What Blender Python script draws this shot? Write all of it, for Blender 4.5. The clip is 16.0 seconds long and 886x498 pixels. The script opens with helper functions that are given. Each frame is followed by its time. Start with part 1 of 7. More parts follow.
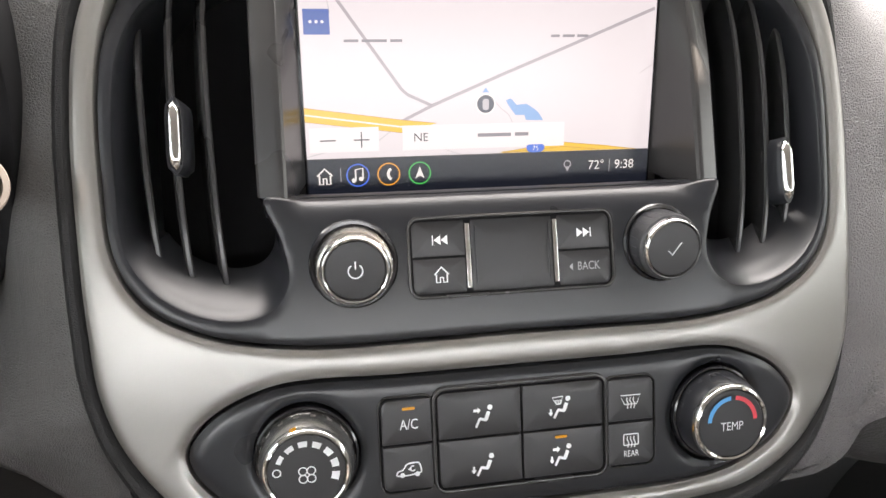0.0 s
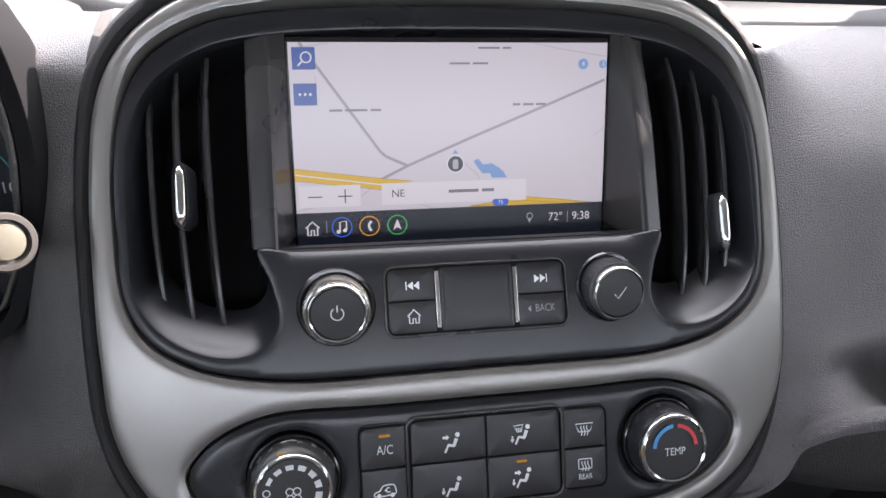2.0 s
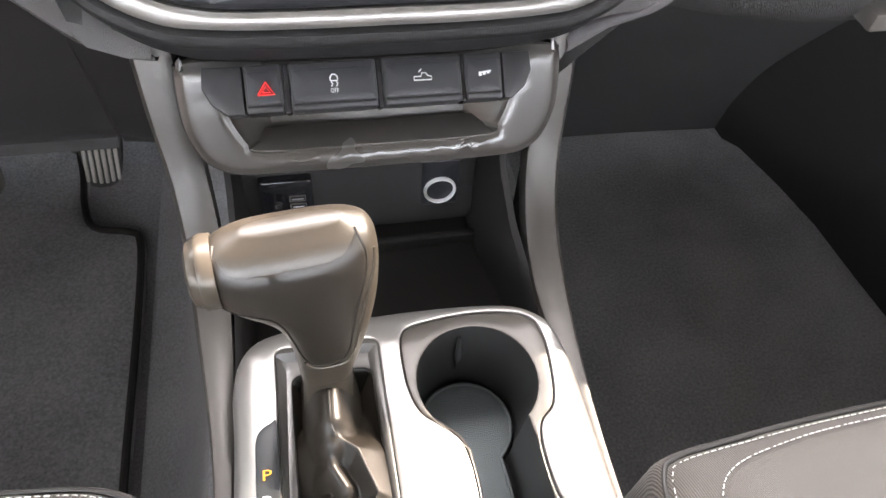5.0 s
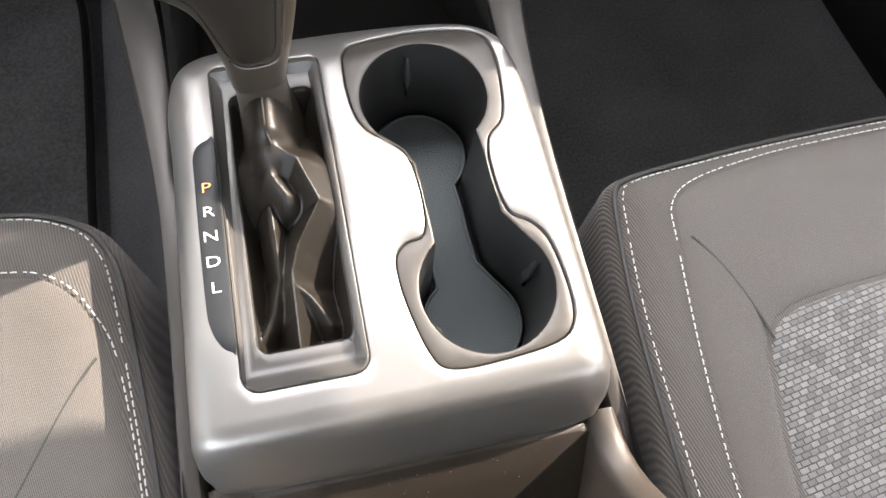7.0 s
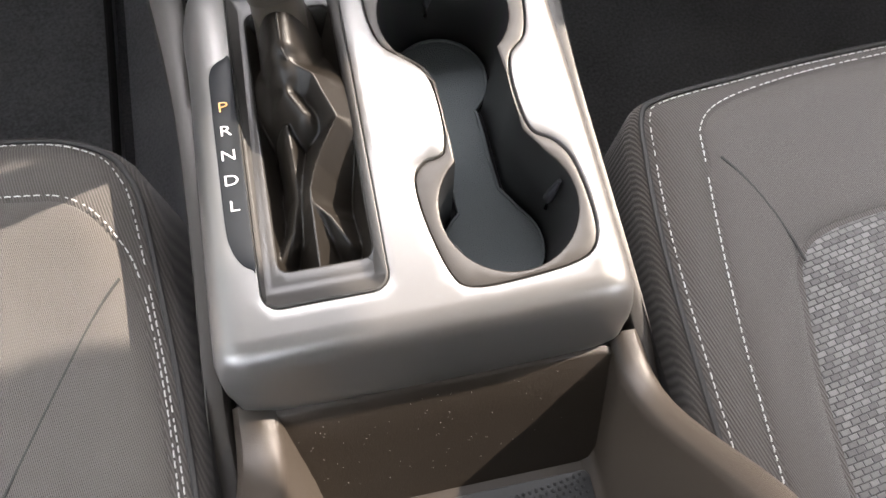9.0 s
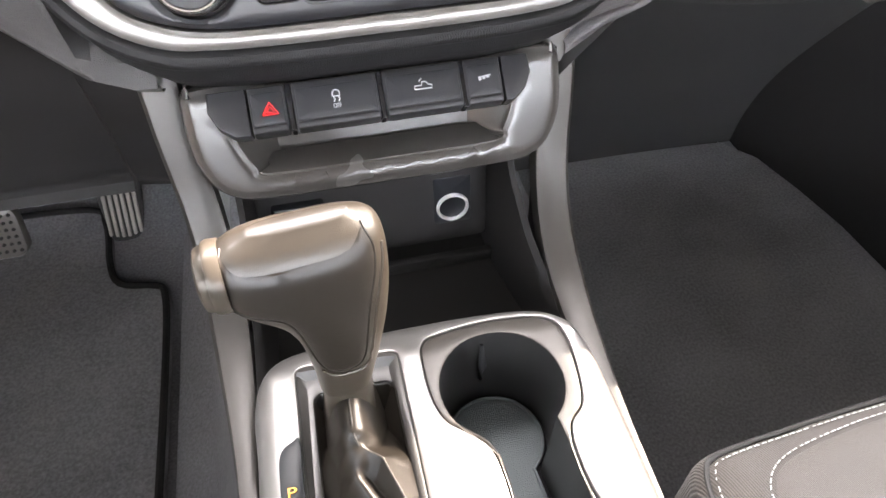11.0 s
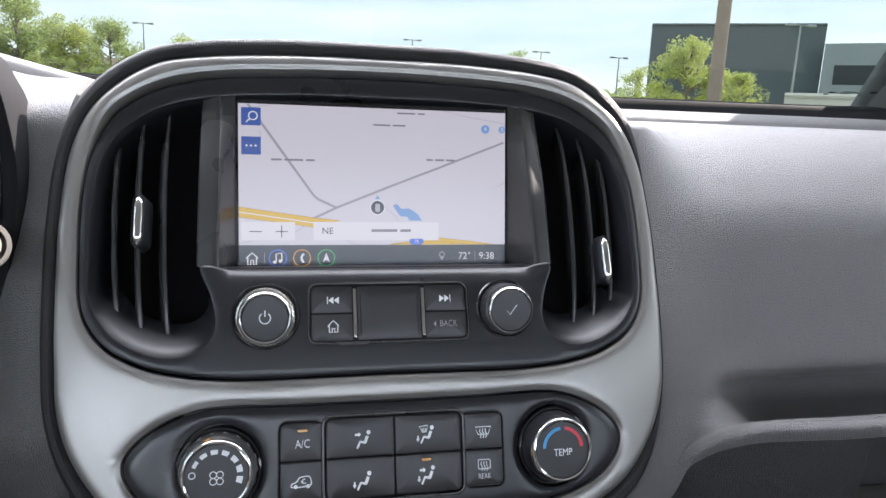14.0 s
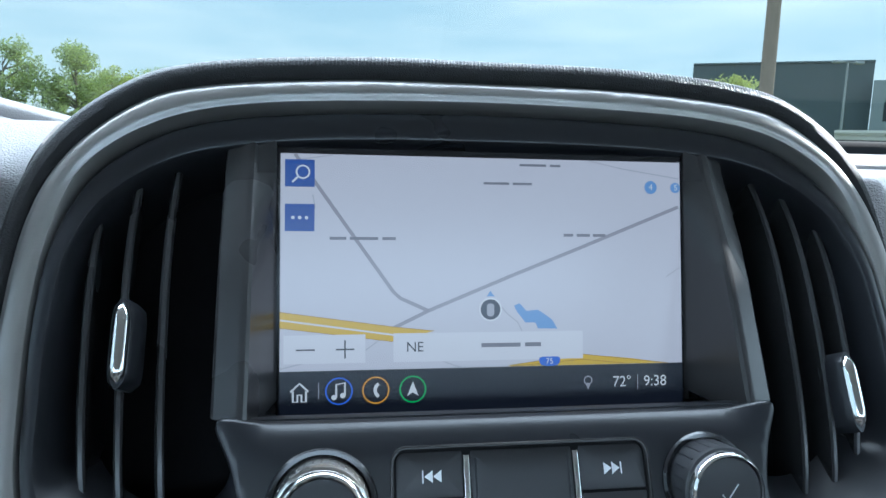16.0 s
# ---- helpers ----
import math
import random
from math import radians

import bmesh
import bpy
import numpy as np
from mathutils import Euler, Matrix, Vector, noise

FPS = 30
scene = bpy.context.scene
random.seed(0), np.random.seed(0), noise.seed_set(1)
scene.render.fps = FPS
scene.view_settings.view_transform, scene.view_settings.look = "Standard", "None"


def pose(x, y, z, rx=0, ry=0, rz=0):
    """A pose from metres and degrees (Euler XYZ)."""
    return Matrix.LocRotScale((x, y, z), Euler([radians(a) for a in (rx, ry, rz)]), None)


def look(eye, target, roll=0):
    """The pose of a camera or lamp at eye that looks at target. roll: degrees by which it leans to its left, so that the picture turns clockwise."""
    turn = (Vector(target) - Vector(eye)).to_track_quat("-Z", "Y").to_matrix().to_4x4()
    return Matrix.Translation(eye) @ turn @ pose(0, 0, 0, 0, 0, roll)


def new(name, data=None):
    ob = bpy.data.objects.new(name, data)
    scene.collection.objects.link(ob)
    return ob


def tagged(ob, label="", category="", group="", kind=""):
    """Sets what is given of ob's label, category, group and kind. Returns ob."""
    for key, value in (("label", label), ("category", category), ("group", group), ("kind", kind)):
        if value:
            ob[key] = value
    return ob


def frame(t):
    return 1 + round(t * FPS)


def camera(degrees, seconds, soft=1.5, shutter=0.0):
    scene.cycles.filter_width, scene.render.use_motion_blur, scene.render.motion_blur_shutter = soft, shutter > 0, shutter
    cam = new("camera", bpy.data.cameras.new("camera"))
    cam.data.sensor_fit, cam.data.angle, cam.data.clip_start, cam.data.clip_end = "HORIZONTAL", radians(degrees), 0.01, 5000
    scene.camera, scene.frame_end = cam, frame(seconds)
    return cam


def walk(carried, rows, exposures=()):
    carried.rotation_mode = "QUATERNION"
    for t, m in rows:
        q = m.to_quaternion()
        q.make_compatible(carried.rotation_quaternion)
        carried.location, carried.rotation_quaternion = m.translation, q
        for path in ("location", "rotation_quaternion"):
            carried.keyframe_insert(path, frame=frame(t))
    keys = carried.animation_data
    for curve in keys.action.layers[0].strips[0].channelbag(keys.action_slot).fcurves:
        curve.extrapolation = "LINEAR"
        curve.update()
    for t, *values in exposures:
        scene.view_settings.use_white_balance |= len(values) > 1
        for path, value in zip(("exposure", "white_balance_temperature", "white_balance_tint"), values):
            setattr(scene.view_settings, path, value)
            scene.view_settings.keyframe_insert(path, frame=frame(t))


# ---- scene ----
cam = camera(64.7, 16.0)
PATH = [
    (0, (-0.084, -0.325, 1.35), (0.266, 1.45, 0.497), 1.5),
    (0.5, (-0.091, -0.33, 1.363), (0.277, 1.502, 0.65), 1.0),
    (1, (-0.081, -0.348, 1.38), (0.295, 1.51, 0.744), 0.8),
    (1.5, (-0.091, -0.352, 1.38), (0.276, 1.505, 0.733), 0.7),
    (2, (-0.078, -0.362, 1.374), (0.28, 1.449, 0.604), 1.4),
    (2.5, (-0.067, -0.375, 1.359), (0.295, 1.352, 0.417), 2.3),
    (3, (-0.074, -0.397, 1.358), (0.294, 1.233, 0.26), 4.0),
    (3.5, (-0.066, -0.412, 1.354), (0.316, 1.12, 0.127), 4.8),
    (4, (-0.058, -0.422, 1.347), (0.315, 1.011, 0.003), 5.4),
    (4.2, (-0.056, -0.424, 1.342), (0.311, 0.963, -0.05), 5.7),
    (6.3, (-0.029, -0.456, 1.316), (0.289, 0.396, -0.466), 9.9),
    (6.5, (-0.027, -0.465, 1.306), (0.291, 0.359, -0.488), 10.2),
    (7, (-0.024, -0.475, 1.292), (0.272, 0.23, -0.556), 11.6),
    (7.5, (-0.019, -0.49, 1.283), (0.248, 0.109, -0.607), 13.0),
    (8, (-0.018, -0.502, 1.271), (0.221, 0.032, -0.641), 13.2),
    (8.2, (-0.017, -0.507, 1.27), (0.204, 0.008, -0.65), 12.4),
    (10.3, (-0.038, -0.453, 1.302), (0.197, 0.575, -0.397), 0.7),
    (10.5, (-0.039, -0.451, 1.303), (0.205, 0.657, -0.344), 0.1),
    (11, (-0.041, -0.451, 1.311), (0.245, 0.852, -0.179), -0.3),
    (11.5, (-0.045, -0.455, 1.318), (0.303, 1.051, 0.048), 0.4),
    (12, (-0.05, -0.458, 1.326), (0.346, 1.209, 0.294), 1.3),
    (12.5, (-0.054, -0.464, 1.333), (0.382, 1.323, 0.546), 1.6),
    (13, (-0.058, -0.466, 1.334), (0.409, 1.391, 0.757), 2.0),
    (13.5, (-0.061, -0.466, 1.339), (0.408, 1.420, 0.867), 2.2),
    (14, (-0.057, -0.446, 1.338), (0.376, 1.463, 0.927), 2.4),
    (14.5, (-0.063, -0.370, 1.352), (0.311, 1.562, 0.999), 2.4),
    (15, (-0.064, -0.305, 1.349), (0.277, 1.638, 1.027), 2.2),
    (15.5, (-0.065, -0.276, 1.335), (0.257, 1.674, 1.031), 1.9),
    (16, (-0.067, -0.278, 1.338), (0.252, 1.674, 1.039), 1.6),
]
# seconds, stops, kelvin, tint
EXPOSURES = [(0, 3.07, 7400, 19), (0.5, 2.6, 7100, 14), (1, 2.35, 6500, 16), (1.6, 2.25, 6400, 19), (2, 2.35, 6600, 22), (2.5, 2.85, 7200, 21), (3.5, 3.55, 7700, 21), (4.2, 4.05, 7400, 22), (6.5, 3.72, 6900, 19), (8, 3.0, 6800, 20), (10.4, 3.72, 6800, 21), (11.1, 4.2, 7100, 22), (11.5, 4.2, 7100, 20), (12.5, 3.66, 7200, 17), (13.5, 2.7, 6800, 18), (14.3, 2.3, 6000, 18), (15, 2.05, 5200, 6), (16, 2.1, 5350, 5)]
walk(cam, [(t, look(eye, target, roll)) for t, eye, target, roll in PATH], EXPOSURES)

# ---- world and sun ----
SUN_AZ, SUN_EL = 70.0, 31.0          # degrees to the right of ahead, and above the horizon
world = bpy.data.worlds.new("sky")
scene.world = world
world.use_nodes = True
wn, wl = world.node_tree.nodes, world.node_tree.links
wn.clear()
w_out = wn.new("ShaderNodeOutputWorld")
w_bg = wn.new("ShaderNodeBackground")
w_sky = wn.new("ShaderNodeTexSky")
w_sky.sky_type = "NISHITA"
w_sky.sun_disc = False
w_sky.sun_elevation = radians(SUN_EL)
w_sky.sun_rotation = radians(SUN_AZ)
w_sky.air_density, w_sky.dust_density, w_sky.ozone_density = 1.0, 1.5, 1.0
w_tc = wn.new("ShaderNodeTexCoord")
w_map = wn.new("ShaderNodeMapping")
w_map.inputs["Scale"].default_value = (1.2, 1.2, 7.0)
w_noise = wn.new("ShaderNodeTexNoise")
w_noise.inputs["Scale"].default_value = 2.2
w_noise.inputs["Detail"].default_value = 6.0
w_noise.inputs["Roughness"].default_value = 0.55
w_ramp = wn.new("ShaderNodeValToRGB")
w_ramp.color_ramp.elements[0].position, w_ramp.color_ramp.elements[1].position = 0.36, 0.78
w_ramp.color_ramp.elements[0].color, w_ramp.color_ramp.elements[1].color = (0, 0, 0, 1), (1, 1, 1, 1)
w_mix = wn.new("ShaderNodeMixRGB")
w_cloud = wn.new("ShaderNodeMixRGB")
w_cloud.inputs["Color1"].default_value, w_cloud.inputs["Color2"].default_value = (9.5, 12.0, 13.6, 1), (16.0, 16.6, 16.8, 1)
w_mix.inputs["Fac"].default_value = 0.8
wl.new(w_tc.outputs["Generated"], w_map.inputs["Vector"])
wl.new(w_map.outputs["Vector"], w_noise.inputs["Vector"])
wl.new(w_noise.outputs["Fac"], w_ramp.inputs["Fac"])
wl.new(w_ramp.outputs["Color"], w_cloud.inputs["Fac"])
wl.new(w_cloud.outputs["Color"], w_mix.inputs["Color2"])
wl.new(w_sky.outputs["Color"], w_mix.inputs["Color1"])
wl.new(w_mix.outputs["Color"], w_bg.inputs["Color"])
w_bg.inputs["Strength"].default_value = 0.15
wl.new(w_bg.outputs["Background"], w_out.inputs["Surface"])

sun_data = bpy.data.lights.new("sun", "SUN")
sun_data.energy, sun_data.angle, sun_data.color = 5.0, radians(0.6), (1.0, 0.93, 0.83)
sun_dir = Vector((math.sin(radians(SUN_AZ)) * math.cos(radians(SUN_EL)), math.cos(radians(SUN_AZ)) * math.cos(radians(SUN_EL)), math.sin(radians(SUN_EL))))
sun = new("sun", sun_data)
sun.matrix_world = look(sun_dir * 50, (0, 0, 0))


# added lamp inside the upper windscreen, standing in for the sky's light through it
fill_lamp = bpy.data.lights.new("windscreen_fill", "AREA")
fill_lamp.shape, fill_lamp.size, fill_lamp.size_y = "RECTANGLE", 1.30, 0.27
fill_lamp.energy, fill_lamp.color = 3.0, (0.93, 0.97, 1.0)
lamp_ob = new("windscreen_fill", fill_lamp)
lamp_ob.matrix_world = look((0, .165, 1.553), (0, .165 - .46, 1.553 - .89))

EXPO = 2.8                          # the film's exposure, in stops


# ---- materials ----
def mat(name, color, rough=0.5, metal=0.0, grain=0.0, grain_scale=400.0, cell=0.0, cell_scale=700.0, vary=0.08, stain=0.1, coat=0.0, spec=0.5, sheen=0.0, alpha=1.0):
    """A procedural surface: two scales of colour change, fine noise relief and, for hide, cell relief."""
    m = bpy.data.materials.new(name)
    m.use_nodes = True
    n, l = m.node_tree.nodes, m.node_tree.links
    b = n["Principled BSDF"]
    tc = n.new("ShaderNodeTexCoord")
    big = n.new("ShaderNodeTexNoise")
    big.inputs["Scale"].default_value, big.inputs["Detail"].default_value = 9.0, 4.0
    fine = n.new("ShaderNodeTexNoise")
    fine.inputs["Scale"].default_value, fine.inputs["Detail"].default_value = grain_scale, 3.0
    for t in (big, fine):
        l.new(tc.outputs["Object"], t.inputs["Vector"])
    hsv = n.new("ShaderNodeHueSaturation")
    hsv.inputs["Color"].default_value = (*color, 1)
    addn = n.new("ShaderNodeMath")
    addn.operation = "MULTIPLY_ADD"
    addn.inputs[1].default_value, addn.inputs[2].default_value = 2 * stain, 1.0 - stain - vary
    l.new(big.outputs["Fac"], addn.inputs[0])
    addf = n.new("ShaderNodeMath")
    addf.operation = "MULTIPLY_ADD"
    addf.inputs[1].default_value = 2 * vary
    l.new(fine.outputs["Fac"], addf.inputs[0])
    l.new(addn.outputs[0], addf.inputs[2])
    l.new(addf.outputs[0], hsv.inputs["Value"])
    l.new(hsv.outputs["Color"], b.inputs["Base Color"])
    rr = n.new("ShaderNodeMapRange")
    rr.inputs["To Min"].default_value, rr.inputs["To Max"].default_value = max(0.02, rough - 0.08), min(1.0, rough + 0.08)
    l.new(big.outputs["Fac"], rr.inputs["Value"])
    l.new(rr.outputs[0], b.inputs["Roughness"])
    b.inputs["Metallic"].default_value = metal
    b.inputs["Coat Weight"].default_value = coat
    b.inputs["Coat Roughness"].default_value = 0.15
    b.inputs["Specular IOR Level"].default_value = spec
    b.inputs["Sheen Weight"].default_value = sheen
    last = None
    if grain > 0:
        bump = n.new("ShaderNodeBump")
        bump.inputs["Strength"].default_value, bump.inputs["Distance"].default_value = grain, 0.0004
        l.new(fine.outputs["Fac"], bump.inputs["Height"])
        last = bump
    if cell > 0:
        warp = n.new("ShaderNodeTexNoise")
        warp.inputs["Scale"].default_value = cell_scale * 0.6
        l.new(tc.outputs["Object"], warp.inputs["Vector"])
        mixv = n.new("ShaderNodeVectorMath")
        mixv.operation = "MULTIPLY_ADD"
        mixv.inputs[1].default_value = (0.0012, 0.0012, 0.0012)
        l.new(warp.outputs["Color"], mixv.inputs[0])
        l.new(tc.outputs["Object"], mixv.inputs[2])
        vor = n.new("ShaderNodeTexVoronoi")
        vor.feature = "DISTANCE_TO_EDGE"
        vor.inputs["Scale"].default_value = cell_scale
        l.new(mixv.outputs[0], vor.inputs["Vector"])
        ramp = n.new("ShaderNodeMapRange")
        ramp.inputs["From Max"].default_value = 0.25
        l.new(vor.outputs["Distance"], ramp.inputs["Value"])
        bump2 = n.new("ShaderNodeBump")
        bump2.inputs["Strength"].default_value, bump2.inputs["Distance"].default_value = min(1.0, cell), 0.0006 * max(1.0, cell)
        l.new(ramp.outputs[0], bump2.inputs["Height"])
        if last:
            l.new(last.outputs[0], bump2.inputs["Normal"])
        last = bump2
    if last:
        l.new(last.outputs[0], b.inputs["Normal"])
    return m


def glow(name, color, strength=1.0, rough=0.25):
    """A lit sign or screen: glossy dark glass that gives off its colour."""
    m = bpy.data.materials.new(name)
    m.use_nodes = True
    b = m.node_tree.nodes["Principled BSDF"]
    b.inputs["Base Color"].default_value = (0.01, 0.01, 0.012, 1)
    b.inputs["Roughness"].default_value = rough
    b.inputs["Emission Color"].default_value = (*color, 1)
    b.inputs["Emission Strength"].default_value = strength * 0.85 * 2 ** -EXPO
    return m


def weave_mat(name, color, dark, scale, depth, brick=True):
    """Woven cloth: rows of raised blocks, or a diagonal twill."""
    m = mat(name, color, 0.92, 0, 0.5, 1500, vary=0.12, stain=0.06, sheen=0.15, spec=0.25)
    n, l = m.node_tree.nodes, m.node_tree.links
    b = n["Principled BSDF"]
    tc = [x for x in n if x.type == "TEX_COORD"][0]
    hsv = [x for x in n if x.type == "HUE_SAT"][0]
    mp = n.new("ShaderNodeMapping")
    l.new(tc.outputs["Object"], mp.inputs["Vector"])
    if brick:
        mp.inputs["Rotation"].default_value = (0, 0, radians(-10))
        t = n.new("ShaderNodeTexBrick")
        t.inputs["Scale"].default_value = scale
        t.inputs["Color1"].default_value, t.inputs["Color2"].default_value = (*color, 1), tuple(c * 0.55 for c in color) + (1,)
        t.inputs["Mortar"].default_value = (*dark, 1)
        t.inputs["Mortar Size"].default_value, t.inputs["Mortar Smooth"].default_value = 0.06, 0.9
        t.inputs["Brick Width"].default_value, t.inputs["Row Height"].default_value = 0.62, 0.42
        t.inputs["Bias"].default_value = -0.1
        l.new(mp.outputs[0], t.inputs["Vector"])
        l.new(t.outputs["Color"], hsv.inputs["Color"])
        height = t.outputs["Fac"]
        inv = -1
    else:
        mp.inputs["Rotation"].default_value = (0, 0, radians(-14))
        t = n.new("ShaderNodeTexWave")
        t.inputs["Scale"].default_value = scale
        t.inputs["Distortion"].default_value = 0.4
        t.inputs["Detail Scale"].default_value = 3
        l.new(mp.outputs[0], t.inputs["Vector"])
        mx = n.new("ShaderNodeMixRGB")
        mx.inputs["Color1"].default_value, mx.inputs["Color2"].default_value = (*dark, 1), (*color, 1)
        l.new(t.outputs["Fac"], mx.inputs["Fac"])
        l.new(mx.outputs[0], hsv.inputs["Color"])
        height = t.outputs["Fac"]
        inv = 1
    bump = n.new("ShaderNodeBump")
    bump.invert = inv < 0
    bump.inputs["Strength"].default_value, bump.inputs["Distance"].default_value = 0.8, depth
    l.new(height, bump.inputs["Height"])
    old = [x for x in n if x.type == "BUMP" and x is not bump and x != bump]
    if old:
        l.new(old[0].outputs[0], bump.inputs["Normal"])
    l.new(bump.outputs[0], b.inputs["Normal"])
    return m


SILVER = mat("silver_paint", (0.265, 0.256, 0.246), 0.35, 0.70, 0.15, 2600, vary=0.04, stain=0.05, coat=0.1)
GREYTRIM = mat("grey_trim", (0.115, 0.107, 0.100), 0.33, 0.4, 0.1, 2200, vary=0.03, stain=0.05)
RAIL = mat("rail_plastic", (0.062, 0.057, 0.052), 0.36, 0.25, 0.12, 2000, 0.1, 1200, vary=0.04, stain=0.08)
BLACK = mat("black_plastic", (0.028, 0.029, 0.032), 0.42, 0, 0.25, 1500, vary=0.05, stain=0.08)
CHEEK = mat("screen_cheek", (0.028, 0.0275, 0.028), 0.27, 0, 0.02, 2000, vary=0.03, stain=0.01)
SATIN = mat("satin_black", (0.015, 0.016, 0.019), 0.30, 0, 0.03, 2000, vary=0.03, stain=0.01, spec=0.42)
VANE = mat("vane_plastic", (0.030, 0.030, 0.031), 0.26, 0, 0.1, 2000, vary=0.03, stain=0.05)
VENT = mat("vent_black", (0.008, 0.008, 0.009), 0.85, 0, 0.2, 1500, spec=0.15)
GLOSS = mat("gloss_black", (0.012, 0.012, 0.014), 0.14, 0, 0.0, vary=0.02, stain=0.02)
BUTTON = mat("button_black", (0.023, 0.023, 0.025), 0.42, 0, 0.15, 2500, vary=0.04, stain=0.04)
CHROMESATIN = mat("satin_chrome", (0.62, 0.61, 0.58), 0.22, 1.0, 0.1, 2500, vary=0.03, stain=0.05)
RINGMETAL = mat("socket_metal", (0.78, 0.78, 0.77), 0.35, 0.3, 0.1, 2000, vary=0.02, stain=0.03)
CHROME = mat("chrome", (0.86, 0.86, 0.85), 0.10, 1.0, 0.0, vary=0.02, stain=0.04)
# one dash hide in two tones: paler for the lit side, darker for shade
LITHIDE = mat("lit_dash_hide", (0.155, 0.148, 0.151), 0.52, 0, 0.08, 1800, 1.0, 640, vary=0.05, stain=0.06, spec=0.5)
SHADEHIDE = mat("shaded_dash_hide", (0.076, 0.074, 0.074), 0.45, 0, 0.08, 1800, 0.45, 760, vary=0.05, stain=0.06, spec=0.45)
HOODPAD = mat("hood_hide", (0.016, 0.016, 0.017), 0.5, 0, 0.2, 1600, 0.35, 900, vary=0.05, stain=0.06, spec=0.25)
SHELFPAD = mat("shelf_pad", (0.12, 0.117, 0.116), 0.5, 0, 0.1, 1600, 0.25, 600, vary=0.05, stain=0.06)
PAD = mat("dash_pad", (0.048, 0.048, 0.049), 0.55, 0, 0.2, 1600, 0.30, 900, vary=0.05, stain=0.06, spec=0.4)
BINMAT = mat("bin_rubber", (0.035, 0.037, 0.038), 0.5, 0, 0.5, 900)
BINPL = mat("bin_plastic", (0.052, 0.043, 0.035), 0.36, 0, 0.3, 1400, 0.2, 1200, vary=0.06, stain=0.12)
LOWER = mat("lower_plastic", (0.019, 0.018, 0.018), 0.55, 0, 0.35, 1300, 0.3, 1000, vary=0.08, stain=0.15, spec=0.3)
# same hide as the pad above, darkened for the shade below the ledge
GLOVESHADE = mat("shaded_glove_hide", (0.029, 0.028, 0.028), 0.55, 0, 0.10, 1800, 0.7, 600, vary=0.05, stain=0.08)
CONSOLE = mat("console_plastic", (0.060, 0.055, 0.051), 0.27, 0, 0.05, 1400, vary=0.04, stain=0.03, spec=0.85)
TAUPE = mat("cup_rim_plastic", (0.062, 0.056, 0.050), 0.42, 0.2, 0.2, 1700, vary=0.04, stain=0.06)
RUBBER = mat("rubber_liner", (0.10, 0.118, 0.123), 0.55, 0, 0.5, 900, 0.5, 700, vary=0.1, stain=0.25)
CUPWALL = mat("cup_wall_plastic", (0.018, 0.018, 0.018), 0.30, 0, 0.1, 1500)
GEARFRAME = mat("gear_frame_plastic", (0.060, 0.057, 0.053), 0.34, 0, 0.08, 1700, spec=0.5)
INDICATOR = mat("indicator_plastic", (0.024, 0.026, 0.028), 0.36, 0, 0.04, 1700, vary=0.02, stain=0.04, spec=0.22)
KNOBHIDE = mat("knob_hide", (0.032, 0.026, 0.019), 0.36, 0, 0.06, 1500, 0.1, 1100, vary=0.05, stain=0.05, spec=0.75)
GRIP = mat("grip_hide", (0.014, 0.0115, 0.0088), 0.30, 0, 0.08, 1500, 0.15, 1100, vary=0.05, stain=0.06, spec=0.6)
KNOBTRIM = mat("knob_trim", (0.058, 0.049, 0.038), 0.34, 0.3, 0.08, 2000, vary=0.03, stain=0.04)
BOOT = mat("boot_hide", (0.013, 0.0105, 0.0078), 0.40, 0, 0.12, 1100, 0.10, 900, vary=0.06, stain=0.1, spec=0.42)
CARPET = mat("carpet", (0.23, 0.233, 0.248), 0.97, 0, 1.0, 330, vary=0.55, stain=0.35, sheen=0.3, spec=0.1)
MATCARPET = mat("mat_carpet", (0.22, 0.223, 0.235), 0.97, 0, 1.0, 300, vary=0.6, stain=0.45, sheen=0.3, spec=0.1)
TWILL = weave_mat("seat_twill", (0.120, 0.110, 0.101), (0.074, 0.068, 0.063), 205, 0.0004, brick=False)
SMOOTHCLOTH = weave_mat("seat_cloth", (0.125, 0.114, 0.105), (0.090, 0.082, 0.076), 320, 0.0003, brick=False)
WEAVE = weave_mat("seat_weave", (0.20, 0.195, 0.19), (0.075, 0.073, 0.071), 122, 0.0009)
THREAD = mat("thread", (0.55, 0.54, 0.52), 0.8, 0, 0.3, 1500)
PIPING = mat("piping", (0.035, 0.034, 0.033), 0.6, 0, 0.3, 1200)
METAL = mat("pedal_metal", (0.24, 0.225, 0.205), 0.45, 0.7, 0.2, 900)
ARMREST = mat("armrest_hide", (0.155, 0.135, 0.11), 0.45, 0, 0.2, 900, 0.6, 480, vary=0.05, stain=0.08)
HEADLINER = mat("headliner", (0.34, 0.33, 0.315), 0.95, 0, 0.4, 900)
SHELLPL = mat("door_plastic", (0.11, 0.102, 0.095), 0.6, 0, 0.4, 900)
WHITEMARK = mat("white_print", (0.72, 0.73, 0.74), 0.5, 0)
DIMMARK = mat("grey_print", (0.27, 0.27, 0.28), 0.5, 0)
BLUEMARK = mat("blue_print", (0.06, 0.30, 0.58), 0.5, 0)
REDMARK = mat("red_print", (0.62, 0.05, 0.07), 0.5, 0)
REDTAG = mat("red_tag", (0.75, 0.06, 0.02), 0.35, 0)
FOB = mat("fob_cover", (0.22, 0.19, 0.165), 0.3, 0.1, coat=0.4)
CREAM = mat("cap_plastic", (0.17, 0.16, 0.125), 0.35, 0)
DIALFACE = mat("dial_face", (0.014, 0.016, 0.02), 0.25, 0)
AMBER = glow("amber_led", (1.0, 0.46, 0.0), 0.55)
